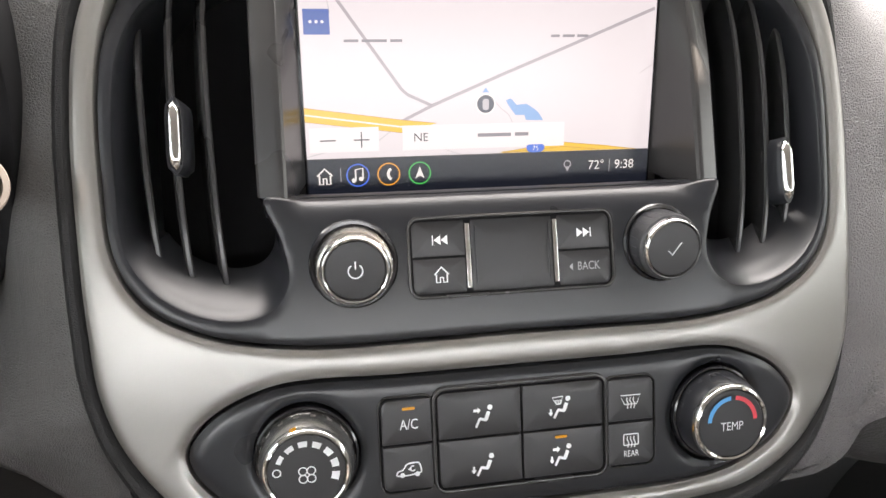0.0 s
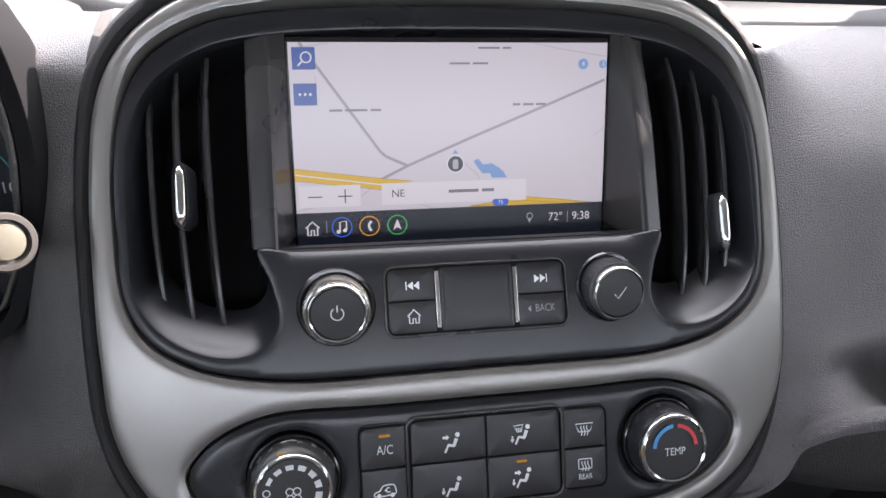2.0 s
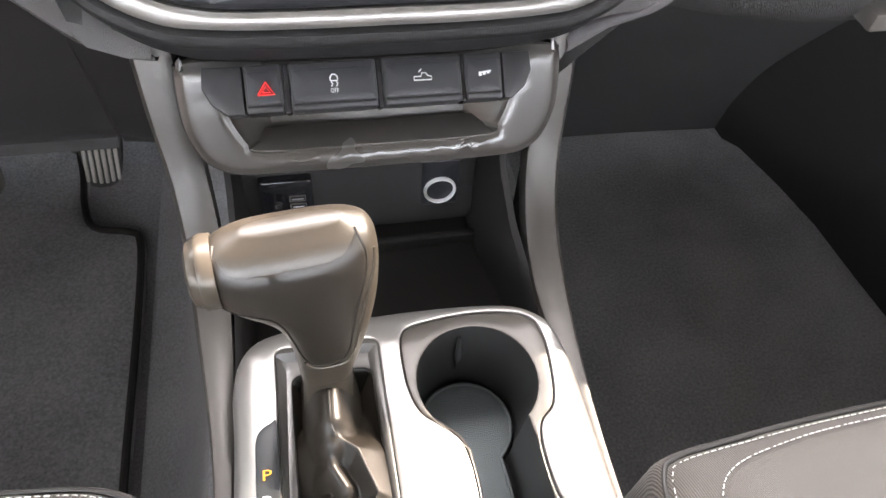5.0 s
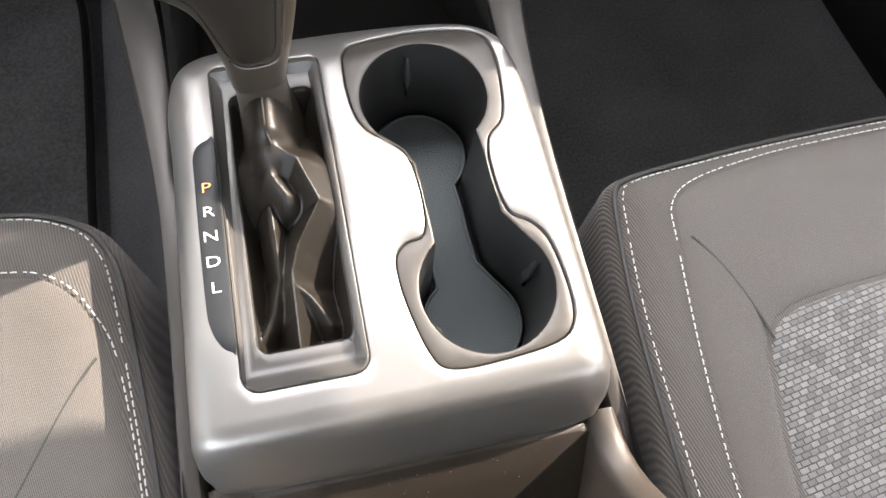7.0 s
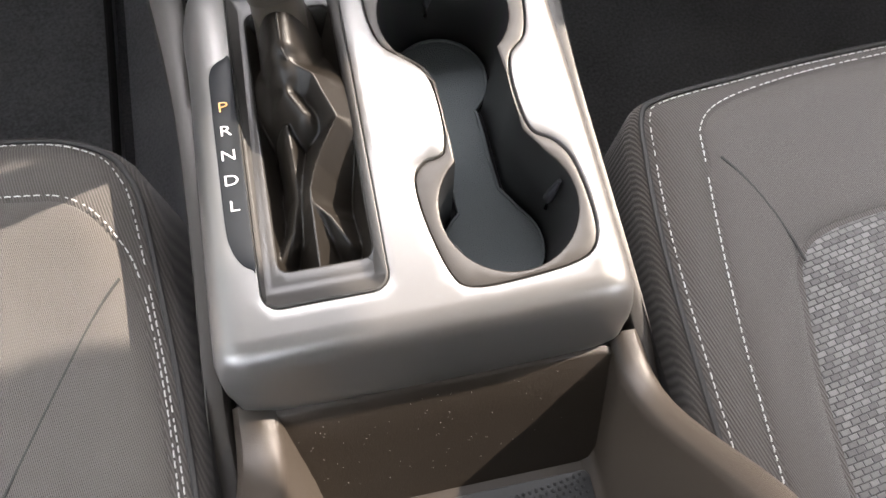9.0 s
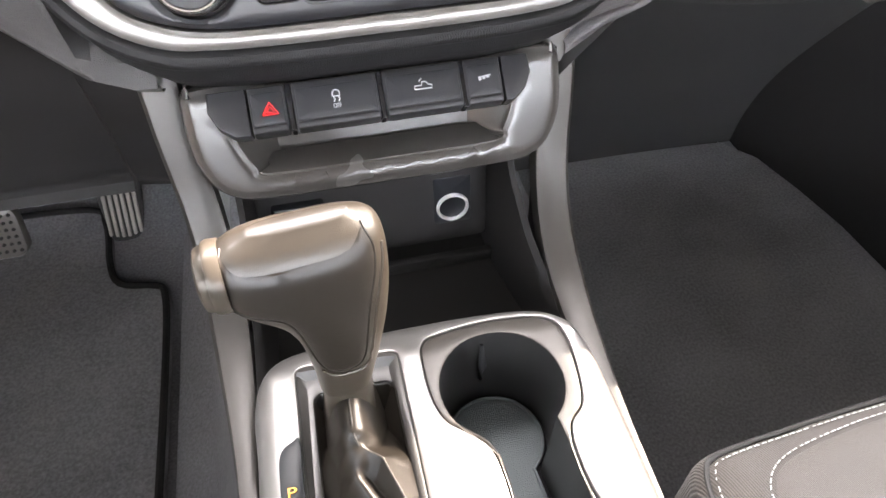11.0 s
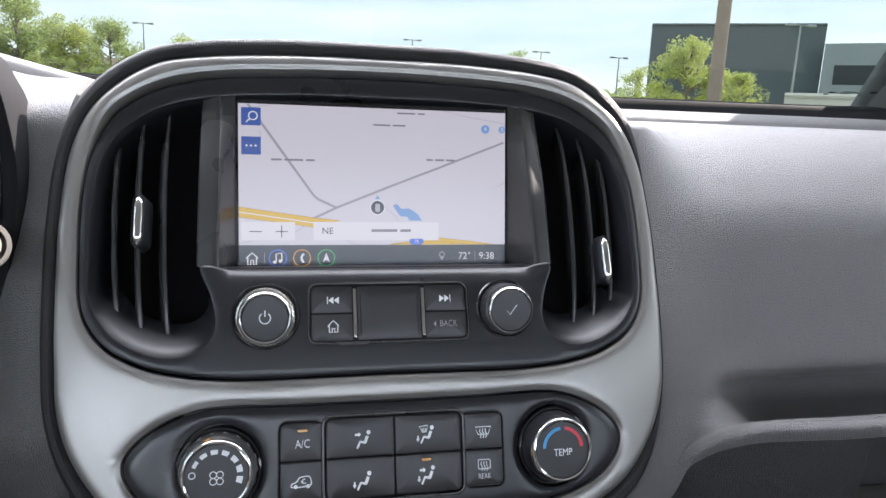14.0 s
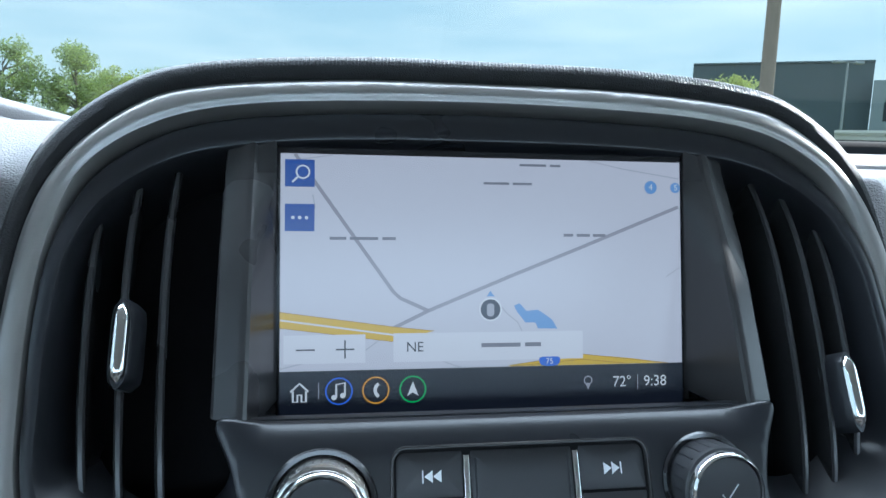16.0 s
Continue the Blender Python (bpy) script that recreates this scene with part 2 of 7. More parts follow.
REDLED = glow("red_led", (1.0, 0.03, 0.03), 0.9)
PLED = glow("gear_led", (1.0, 0.42, 0.012), 1.3)
TEALLED = glow("teal_led", (0.05, 0.4, 0.45), 0.35)


def leafy(name, color):
    """Leaves that let part of the sun through."""
    m = mat(name, color, 0.7, 0, 0, 2.0, vary=0.45, stain=0.3)
    n, l = m.node_tree.nodes, m.node_tree.links
    tl = n.new("ShaderNodeBsdfTranslucent")
    tl.inputs["Color"].default_value = (color[0] * 1.2, color[1] * 1.2, color[2] * 0.8, 1)
    mx_ = n.new("ShaderNodeMixShader")
    mx_.inputs[0].default_value = 0.5
    l.new(n["Principled BSDF"].outputs[0], mx_.inputs[1])
    l.new(tl.outputs[0], mx_.inputs[2])
    l.new(mx_.outputs[0], n["Material Output"].inputs["Surface"])
    return m


# ---- building helpers ----
from mathutils.geometry import delaunay_2d_cdt


def thing(name, at, label, category, group="", kind=""):
    """An Empty at the thing's base, to hold its parts."""
    e = new(name)
    e.location = at
    e.empty_display_size = 0.02
    return tagged(e, label, category, group, kind)


def part(name, bm, material, parent=None, label="", sharp=38, smooth=True):
    """Link a bmesh, built in world places, as one mesh object under its thing or part."""
    me = bpy.data.meshes.new(name)
    bm.normal_update()
    bm.to_mesh(me)
    bm.free()
    for p in me.polygons:
        p.use_smooth = smooth
    if smooth:
        me.set_sharp_from_angle(angle=radians(sharp))
    me.materials.append(material)
    ob = new(name, me)
    if parent:
        ob.parent = parent
        if parent.type == "EMPTY":
            ob.matrix_parent_inverse = Matrix.Translation(-parent.location)
    if label:
        tagged(ob, label)
    return ob


def smooth_loop(pts, n=6):
    """A closed Catmull-Rom curve through the points."""
    out, k = [], len(pts)
    for i in range(k):
        p0, p1, p2, p3 = (Vector(pts[(i + j - 1) % k]) for j in range(4))
        for s in range(n):
            t = s / n
            out.append(tuple(0.5 * ((2 * p1) + (p2 - p0) * t + (2 * p0 - 5 * p1 + 4 * p2 - p3) * t * t + (3 * p1 - p0 - 3 * p2 + p3) * t ** 3)))
    return out


def smooth_path(pts, n=8):
    """An open Catmull-Rom curve through the points."""
    v = [Vector(p) for p in pts]
    v = [2 * v[0] - v[1]] + v + [2 * v[-1] - v[-2]]
    out = []
    for i in range(1, len(v) - 2):
        p0, p1, p2, p3 = v[i - 1:i + 3]
        for s in range(n):
            t = s / n
            out.append(0.5 * ((2 * p1) + (p2 - p0) * t + (2 * p0 - 5 * p1 + 4 * p2 - p3) * t * t + (3 * p1 - p0 - 3 * p2 + p3) * t ** 3))
    return out + [v[-2]]


def mirrored(half):
    """A closed outline from its right half, from top to bottom."""
    return list(half) + [(-x, z) for x, z in reversed(half) if abs(x) > 1e-6]


def rrect(x0, x1, y0, y1, r, n=5):
    """A rectangle with rounded corners; r: one radius, or four from the lower left, counterclockwise."""
    rs = (r,) * 4 if not isinstance(r, (tuple, list)) else r
    out = []
    for (cx, cy, a0), q in zip(((x0, y0, 180), (x1, y0, 270), (x1, y1, 0), (x0, y1, 90)), rs):
        ox, oy = cx + (q if cx == x0 else -q), cy + (q if cy == y0 else -q)
        for i in range(n + 1):
            a = radians(a0 + 90 * i / n)
            out.append((ox + q * math.cos(a), oy + q * math.sin(a)))
    return out


def circle2(cx, cy, r, n=40):
    return [(cx + r * math.cos(2 * math.pi * i / n), cy + r * math.sin(2 * math.pi * i / n)) for i in range(n)]


def ccw(loop):
    a = sum(p[0] * q[1] - q[0] * p[1] for p, q in zip(loop, loop[1:] + loop[:1]))
    return list(loop) if a > 0 else list(reversed(loop))


def offset(loop, d):
    """The closed loop moved outwards by d (loop counterclockwise)."""
    k, out = len(loop), []
    for i in range(k):
        a, b, c = Vector(loop[i - 1]), Vector(loop[i]), Vector(loop[(i + 1) % k])
        e1, e2 = (b - a), (c - b)
        if e1.length < 1e-9:
            e1 = e2
        if e2.length < 1e-9:
            e2 = e1
        n1, n2 = Vector((e1.y, -e1.x)).normalized(), Vector((e2.y, -e2.x)).normalized()
        m = n1 + n2
        if m.length < 1e-6:
            m = n1
        m.normalize()
        out.append(tuple(b + m * d / max(0.5, m.dot(n1))))
    return out


def inside(px, py, loop):
    """For arrays of points: whether each lies in the loop."""
    x, y = np.array(loop).T
    x2, y2 = np.roll(x, -1), np.roll(y, -1)
    c = (y[None] > py[:, None]) != (y2[None] > py[:, None])
    xi = (x2 - x)[None] * (py[:, None] - y[None]) / np.where(np.abs(y2 - y) < 1e-12, 1e-12, y2 - y)[None] + x[None]
    return (np.sum(c & (px[:, None] < xi), axis=1) % 2) == 1


def reach(px, py, loops):
    """For arrays of points: the distance to the nearest of the loops' edges."""
    best = np.full(len(px), 1e9)
    for loop in loops:
        a = np.array(loop)
        b = np.roll(a, -1, axis=0)
        d = b - a
        l2 = np.maximum((d ** 2).sum(1), 1e-14)
        t = np.clip(((px[:, None] - a[None, :, 0]) * d[None, :, 0] + (py[:, None] - a[None, :, 1]) * d[None, :, 1]) / l2[None], 0, 1)
        best = np.minimum(best, np.hypot(px[:, None] - (a[None, :, 0] + t * d[None, :, 0]), py[:, None] - (a[None, :, 1] + t * d[None, :, 1])).min(1))
    return best


def panel(outer, holes, fmap, thick=0.008, bev=0.0012, grid=0.008, rise=0.0, rise_r=0.006, wall=None, back=False, hole_bev=None):
    """A sheet with an outline and openings, laid on fmap(u, v, d), with rounded rims and side walls; rise: how far it swells between its rims.
    wall: for openings, a function that moves the last ring."""
    outer = ccw(outer)
    holes = [ccw(h) for h in holes]
    hb = bev if hole_bev is None else hole_bev
    loops = [offset(outer, -bev)] + [offset(h, hb) for h in holes]
    pts, edges = [], []
    for lp in loops:
        s = len(pts)
        pts += list(lp)
        edges += [(s + i, s + (i + 1) % len(lp)) for i in range(len(lp))]
    lo, hi = np.min(outer, axis=0), np.max(outer, axis=0)
    gx, gy = np.meshgrid(np.arange(lo[0] + grid / 2, hi[0], grid), np.arange(lo[1] + grid / 2, hi[1], grid))
    gx, gy = gx.ravel(), gy.ravel()
    free = [(gx, gy, max(grid * 0.45, rise_r if rise else 0))]
    if rise:
        for k in (0.15, 0.4, 0.7, 1.0):
            for j, lp in enumerate(loops):
                q = np.array(offset(lp, -rise_r * k if j == 0 else rise_r * k))
                free.append((q[:, 0], q[:, 1], rise_r * k * 0.97))
    near = min(0.0006, grid * 0.15)
    taken = set()
    for fx, fy, far in free:
        if len(fx) == 0:
            continue
        ok = inside(fx, fy, loops[0])
        for h in loops[1:]:
            ok &= ~inside(fx, fy, h)
        ok &= reach(fx, fy, loops) > far
        for p in zip(fx[ok], fy[ok]):
            cell = (round(p[0] / near), round(p[1] / near))
            if cell not in taken:
                taken.add(cell)
                pts.append(p)
    vs, _, fs, *_ = delaunay_2d_cdt([Vector(p) for p in pts], edges, [], 0, 1e-7)
    va = np.array([tuple(v) for v in vs])
    cen = np.array([va[list(f)].mean(axis=0) for f in fs])
    ok = inside(cen[:, 0], cen[:, 1], loops[0])
    for h in loops[1:]:
        ok &= ~inside(cen[:, 0], cen[:, 1], h)
    dist = reach(va[:, 0], va[:, 1], loops)
    up = rise * np.sqrt(np.clip(1 - (1 - np.minimum(dist, rise_r) / rise_r) ** 2, 0, 1)) if rise else np.zeros(len(va))
    bm = bmesh.new()
    bv = [bm.verts.new(fmap(float(p[0]), float(p[1]), float(u))) for p, u in zip(va, up)]
    for f, k in zip(fs, ok):
        if k:
            bm.faces.new([bv[i] for i in f])
    key = {(round(p[0], 6), round(p[1], 6)): v for p, v in zip(va, bv)}
    first = next(iter(bm.faces), None)

    def at(p):
        v = key.get((round(p[0], 6), round(p[1], 6)))
        if v is None:
            i = int(np.argmin((va[:, 0] - p[0]) ** 2 + (va[:, 1] - p[1]) ** 2))
            v = bv[i]
        return v
    for j, (lp, full) in enumerate(zip(loops, [outer] + holes)):
        a = [at(p) for p in lp]
        bv_ = bev if j == 0 else hb
        mid = offset(lp, bv_ * 0.65 if j == 0 else -bv_ * 0.65)
        rings = [a, [bm.verts.new(fmap(*p, -bv_ * 0.3)) for p in mid], [bm.verts.new(fmap(*p, -bv_)) for p in full]]
        if j > 0 and wall:
            steps = 7
            for s in range(1, steps + 1):
                rings.append([bm.verts.new(fmap(*wall(p[0], p[1], s / steps))) for p in full])
        else:
            rings.append([bm.verts.new(fmap(*p, -thick)) for p in full])
        for r1, r2 in zip(rings, rings[1:]):
            for i in range(len(r1)):
                q = [r1[i], r1[(i + 1) % len(r1)], r2[(i + 1) % len(r2)], r2[i]]
                if len(set(q)) == 4:
                    bm.faces.new(q)
        if back and j == 0 and not holes:
            bm.faces.new(rings[-1])
    bmesh.ops.recalc_face_normals(bm, faces=bm.faces)
    if first:
        bm.normal_update()
        c = va[list(fs[int(np.argmax(ok))])].mean(axis=0)
        n = fmap(float(c[0]), float(c[1]), 0.001) - fmap(float(c[0]), float(c[1]), 0.0)
        bm.faces.ensure_lookup_table()
        if bm.faces[0].normal.dot(n) < 0:
            bmesh.ops.reverse_faces(bm, faces=bm.faces)
    return bm


def loft(rings, caps=(True, True), closed=True, bm=None):
    """Skin a row of rings that have the same number of points."""
    bm = bm or bmesh.new()
    vr = [[bm.verts.new(p) for p in r] for r in rings]
    n = len(rings[0])
    made = []
    for a, b in zip(vr, vr[1:]):
        for i in range(n if closed else n - 1):
            made.append(bm.faces.new((a[i], a[(i + 1) % n], b[(i + 1) % n], b[i])))
    if closed and caps[0]:
        made.append(bm.faces.new(vr[0]))
    if closed and caps[1]:
        made.append(bm.faces.new(list(reversed(vr[-1]))))
    bmesh.ops.recalc_face_normals(bm, faces=made)
    return bm


def tube(path, r, n=10, bm=None, flat=1.0, up=(0, 0, 1)):
    """A round bar along a path; r: a radius, or one for each point."""
    pts = [Vector(p) for p in path]
    rs = r if isinstance(r, (list, tuple)) else [r] * len(pts)
    rings = []
    for i, p in enumerate(pts):
        d = (pts[min(i + 1, len(pts) - 1)] - pts[max(i - 1, 0)]).normalized()
        s = d.cross(Vector(up))
        if s.length < 1e-4:
            s = d.cross(Vector((1, 0, 0)))
        s.normalize()
        u = s.cross(d)
        rings.append([p + rs[i] * (math.cos(2 * math.pi * k / n) * s + flat * math.sin(2 * math.pi * k / n) * u) for k in range(n)])
    return loft(rings, bm=bm)


def lathe(centre, axis, profile, n=40, bm=None, caps=(True, True)):
    """A turned body: profile rows of (radius, way along the axis)."""
    a = Vector(axis).normalized()
    s = a.cross(Vector((1, 0, 0)) if abs(a.x) < 0.9 else Vector((0, 1, 0))).normalized()
    t = a.cross(s)
    c = Vector(centre)
    return loft([[c + a * h + r * (math.cos(2 * math.pi * k / n) * s + math.sin(2 * math.pi * k / n) * t) for k in range(n)] for r, h in profile], caps, bm=bm)


def boxy(x0, x1, y0, y1, z0, z1, r=0.004, bm=None, seg=2):
    """A box with rounded edges."""
    own = bmesh.new()
    bmesh.ops.create_cube(own, size=1.0)
    for v in own.verts:
        v.co = Vector(((x0 + x1) / 2 + v.co.x * (x1 - x0), (y0 + y1) / 2 + v.co.y * (y1 - y0), (z0 + z1) / 2 + v.co.z * (z1 - z0)))
    if r > 0:
        bmesh.ops.bevel(own, geom=list(own.edges), offset=r, segments=seg, profile=0.5, affect="EDGES")
    if bm is None:
        return own
    me = bpy.data.meshes.new("tmp")
    own.to_mesh(me)
    own.free()
    bm.from_mesh(me)
    bpy.data.meshes.remove(me)
    return bm


def strip(path, w, fmap, d=0.0002, bm=None, closed=False):
    """A flat printed line of width w along a 2D path on fmap."""
    bm = bm or bmesh.new()
    p = [Vector(q) for q in path]
    k = len(p)
    rows = []
    for i in range(k):
        a = p[i - 1] if (closed or i > 0) else p[i]
        b = p[(i + 1) % k] if (closed or i < k - 1) else p[i]
        t = (b - a).normalized()
        n = Vector((-t.y, t.x)) * w / 2
        rows.append((bm.verts.new(fmap(*(p[i] + n), d)), bm.verts.new(fmap(*(p[i] - n), d))))
    for i in range(k if closed else k - 1):
        a, b = rows[i], rows[(i + 1) % k]
        bm.faces.new((a[0], a[1], b[1], b[0]))
    return bm


def flat(loop, fmap, d=0.0002, bm=None):
    """A flat printed shape on fmap."""
    bm = bm or bmesh.new()
    bm.faces.new([bm.verts.new(fmap(*p, d)) for p in loop])
    return bm


def face_out(bm, fmap, u, v):
    n = fmap(u, v, 0.001) - fmap(u, v, 0)
    bm.normal_update()
    rev = [f for f in bm.faces if f.normal.dot(n) < 0]
    bmesh.ops.reverse_faces(bm, faces=rev)
    return bm


def text(body, size, u, v, fmap, d=0.0002, bm=None, squeeze=1.0):
    """Letters, centred at (u, v) on fmap."""
    c = bpy.data.curves.new("letters", "FONT")
    c.body, c.size, c.align_x, c.align_y = body, size, "CENTER", "CENTER"
    c.resolution_u = 3
    ob = bpy.data.objects.new("letters", c)
    scene.collection.objects.link(ob)
    me = bpy.data.meshes.new_from_object(ob)
    bpy.data.objects.remove(ob)
    bpy.data.curves.remove(c)
    bm = bm or bmesh.new()
    vs = [bm.verts.new(fmap(u + p.co.x * squeeze, v + p.co.y, d)) for p in me.vertices]
    for p in me.polygons:
        try:
            bm.faces.new([vs[i] for i in p.vertices])
        except ValueError:
            pass
    bpy.data.meshes.remove(me)
    return bm


def arc2(cx, cy, r, a0, a1, n=16):
    return [(cx + r * math.cos(radians(a0 + (a1 - a0) * i / n)), cy + r * math.sin(radians(a0 + (a1 - a0) * i / n))) for i in range(n + 1)]


# ---- the face of the centre stack: a leaning sheet that bows away at its sides ----
FACE_Z = [0.95, 1.05, 1.10, 1.139, 1.17, 1.2, 1.221, 1.36, 1.45]
FACE_Y = [-.150, -.118, -.099, -.0845, -.0735, -.061, -.0505, .019, .064]


def smoothstep(a, b_, x):
    t = max(0.0, min(1.0, (x - a) / (b_ - a)))
    return t * t * (3 - 2 * t)


def face_y(x, z):
    y = float(np.mean(np.interp([z - .012, z - .006, z, z + .006, z + .012], FACE_Z, FACE_Y)))
    return y + 0.9 * max(0.0, abs(x) - 0.06) ** 2


def stack(x, z, d=0.0):
    """A place on the stack's face, d metres proud of it."""
    e = 0.002
    dz = (face_y(x, z + e) - face_y(x, z - e)) / (2 * e)
    dx = (face_y(x + e, z) - face_y(x - e, z)) / (2 * e)
    n = Vector((dx, -1, dz)).normalized()
    return Vector((x, face_y(x, z), z)) + n * d


def plane_map(origin, uax, vax):
    """A flat map: u and v in metres along two axes from an origin, d along their normal."""
    o, a, b = Vector(origin), Vector(uax).normalized(), Vector(vax).normalized()
    n = a.cross(b).normalized()
    return lambda u, v, d=0.0: o + a * u + b * v + n * d


# ==== centre stack ====
center_stack = thing("center_stack", (0, -0.09, 1.08), "silver and black dashboard centre stack with vents, touchscreen and dials", "dashboard")

RING_OUT = smooth_loop(mirrored([(0, 1.364), (.06, 1.3635), (.116, 1.359), (.143, 1.351), (.168, 1.331), (.181, 1.304), (.185, 1.265), (.184, 1.223), (.182, 1.190), (.179, 1.163), (.169, 1.139), (.148, 1.116), (.119, 1.103), (.088, 1.100), (.04, 1.099), (0, 1.099)]), 10)
FASCIA_OUT = smooth_loop(mirrored([(0, 1.354), (.053, 1.353), (.1, 1.350), (.132, 1.343), (.157, 1.328), (.168, 1.308), (.1725, 1.28), (.1725, 1.25), (.1695, 1.219), (.158, 1.201), (.139, 1.191), (.117, 1.186), (.086, 1.1835), (.04, 1.1835), (0, 1.1838)]), 10)
CLIMATE_OUT = smooth_loop(mirrored([(0, 1.1685), (.05, 1.1685), (.088, 1.1690), (.110, 1.1660), (.132, 1.1555), (.1437, 1.1405), (.136, 1.1255), (.117, 1.1155), (.09, 1.1105), (.05, 1.1095), (0, 1.1095)]), 10)
POCKET = smooth_loop(mirrored([(0, 1.3420), (.055, 1.3415), (.1, 1.3385), (.130, 1.332), (.152, 1.318), (.1625, 1.300), (.1665, 1.275), (.1665, 1.245), (.1645, 1.222), (.154, 1.2065), (.138, 1.1975), (.120, 1.1945), (.105, 1.1985), (.0975, 1.210), (.1005, 1.226), (.106, 1.2405), (.090, 1.2412), (.04, 1.2412), (0, 1.2412)]), 5)

part("silver_bezel", panel(RING_OUT, [offset(ccw(FASCIA_OUT), 0.0012), offset(ccw(CLIMATE_OUT), 0.0010)], stack, 0.014, 0.0014, 0.004, 0.0012, 0.0045), SILVER, center_stack, "satin silver painted bezel")


def pocket_wall(x, z, s):
    """The pocket's wall: straight in, but for the scoop below each vent."""
    ax, depth = abs(x), 0.050
    if ax > 0.094 and z < 1.235:
        w = min(1.0, (1.235 - z) / 0.02)
        k = 0.30 * w * (0.35 * math.sin(s * math.pi / 2) + 0.65 * s)
        cx = math.copysign(0.133, x)
        return x + (cx - x) * k * 0.75, z + (1.262 - z) * k, -0.0012 - depth * s * (1 - 0.50 * w)
    return x, z, -0.0012 - depth * s


def fascia_map(x, z, d=0.0):
    """The upper rim falls inwards towards the pocket, and the edge below the screen is a rounded shoulder."""
    if z < 1.25 and abs(x) < 0.112:
        q = max(0.0, min(1.0, (z - 1.2285) / 0.0127)) * max(0.0, min(1.0, (0.101 - abs(x)) / 0.010))
        d -= 0.0060 * q * q
    t = max(0.0, min(1.0, (z - 1.285) / 0.050))
    return stack(x, z, d - 0.0070 * t * t * (3 - 2 * t))


part("fascia", panel(FASCIA_OUT, [POCKET], fascia_map, 0.010, 0.0016, 0.003, wall=pocket_wall), SATIN, center_stack, "satin black plastic fascia")
# ---- vents ----
def vane(x0, x1, z0, z1, sx):
    """One upright curved blade, thin at the back and rounded in front."""
    rings = []
    for i in range(17):
        t = i / 16
        z = z0 + (z1 - z0) * t
        x = x0 + (x1 - x0) * t + sx * 0.0010 * math.sin(t * math.pi)
        lift = -0.010 - 0.008 * abs(2 * t - 1) ** 3
        prof = [(-.0012, -.034), (-.0018, -.006), (-.0015, -.0009), (-.0007, 0), (.0007, 0), (.0015, -.0009), (.0018, -.006), (.0012, -.034)]
        c = stack(x, z, lift)
        n = (stack(x, z, 0.01) - stack(x, z, 0)).normalized()
        rings.append([c + Vector((1, 0, 0)) * a + n * b + Vector((-sx * 0.35 * b, 0, 0)) for a, b in prof])
    return loft(rings)


for sx, tab_z in ((-1, (1.252, 1.2785)), (1, (1.229, 1.2555))):
    hollow = panel([(sx * x, z) for x, z in rrect(.1075, .172, 1.18, 1.352, .01, 3)], [], lambda x, z, d=0.0: stack(x, z, d - .050), .002, .0005, .01)
    vent = part("air_vent", hollow, VENT, center_stack, "upright air vent with three dark blades")
    for xb, xt, za, zb in ((.1258, .1305, 1.2005, 1.331), (.1405, .1458, 1.1995, 1.328), (.1540, .1598, 1.2050, 1.320)):
        part("vane", vane(sx * xb, sx * xt, za, zb, sx), VANE, vent)
    tx = sx * (.1417 if sx < 0 else .1478)
    z0, z1 = tab_z
    rings, crings = [], []
    for i in range(13):
        t = i / 12
        z = z0 + (z1 - z0) * t
        w = math.sqrt(max(0.0, 1 - (2 * t - 1) ** 6))
        rings.append([stack(tx + a * .0048 * (.2 + .8 * w), z + (t - .5) * .003, b) for a, b in ((-1, -.014), (-1, -.005), (-.6, -.0025), (.6, -.0025), (1, -.005), (1, -.014))])
        crings.append([stack(tx + a * .0031 * max(w, .05), z, -.0030 + b * max(w, .1)) for a, b in ((-1, 0), (-.8, .0022), (-.3, .0034), (.3, .0034), (.8, .0022), (1, 0))])
    part("thumb_tab", loft(rings), SATIN, vent)
    part("chrome_cap", loft(crings), CHROME, vent, "chrome thumb tab")

# ---- screen frame, ledge and display ----
SCREEN_T = math.atan2(0.0165, 0.0875)
screen = plane_map((0, 0, 1.245), (1, 0, 0), (0, math.sin(SCREEN_T), math.cos(SCREEN_T)))     # u, v in metres


def screen_y(z):
    return (z - 1.245) * 0.0165 / 0.0875


for sx in (-1, 1):
    rings = []
    for i in range(9):
        z = 1.2335 if i == 0 else 1.2395 + (1.3385 - 1.2395) * (i - 1) / 7
        ys = stack(sx * .105, z, -.0070 * smoothstep(1.285, 1.335, z)).y + (0.002 if i else 0.0085)
        tuck = 0 if i else .0045
        yd = screen_y(z)
        rings.append([Vector((sx * a, b, z)) for a, b in ((.1085 - tuck, ys + .030), (.1090 - tuck, ys + .0065), (.1086 - tuck, ys + .0048), (.1076 - tuck, ys + .0036), (.1000, ys + .0002), (.0985, ys - .0004), (.0970, ys - .0004), (.0958, ys + .0008), (.0885, min(yd - .0006, yd)), (.0875, yd + .003), (.0875, yd + .010))])
    part("screen_frame", loft(rings), CHEEK, center_stack, "grey-black sloping cheek beside the screen", sharp=25)
rings = []
for i in range(13):
    x = -.106 + .212 * i / 12
    yf = fascia_map(x, 1.2412, 0).y
    rings.append([Vector((x, b, c)) for b, c in ((yf + .0012, 1.2360), (yf + .0024, 1.2381), (yf + .0045, 1.2386), (-.020, 1.2345), (-.0045, 1.2272), (.004, 1.2262), (.004, 1.220), (yf + .01, 1.228))])
part("screen_ledge", loft(rings), SATIN, center_stack)

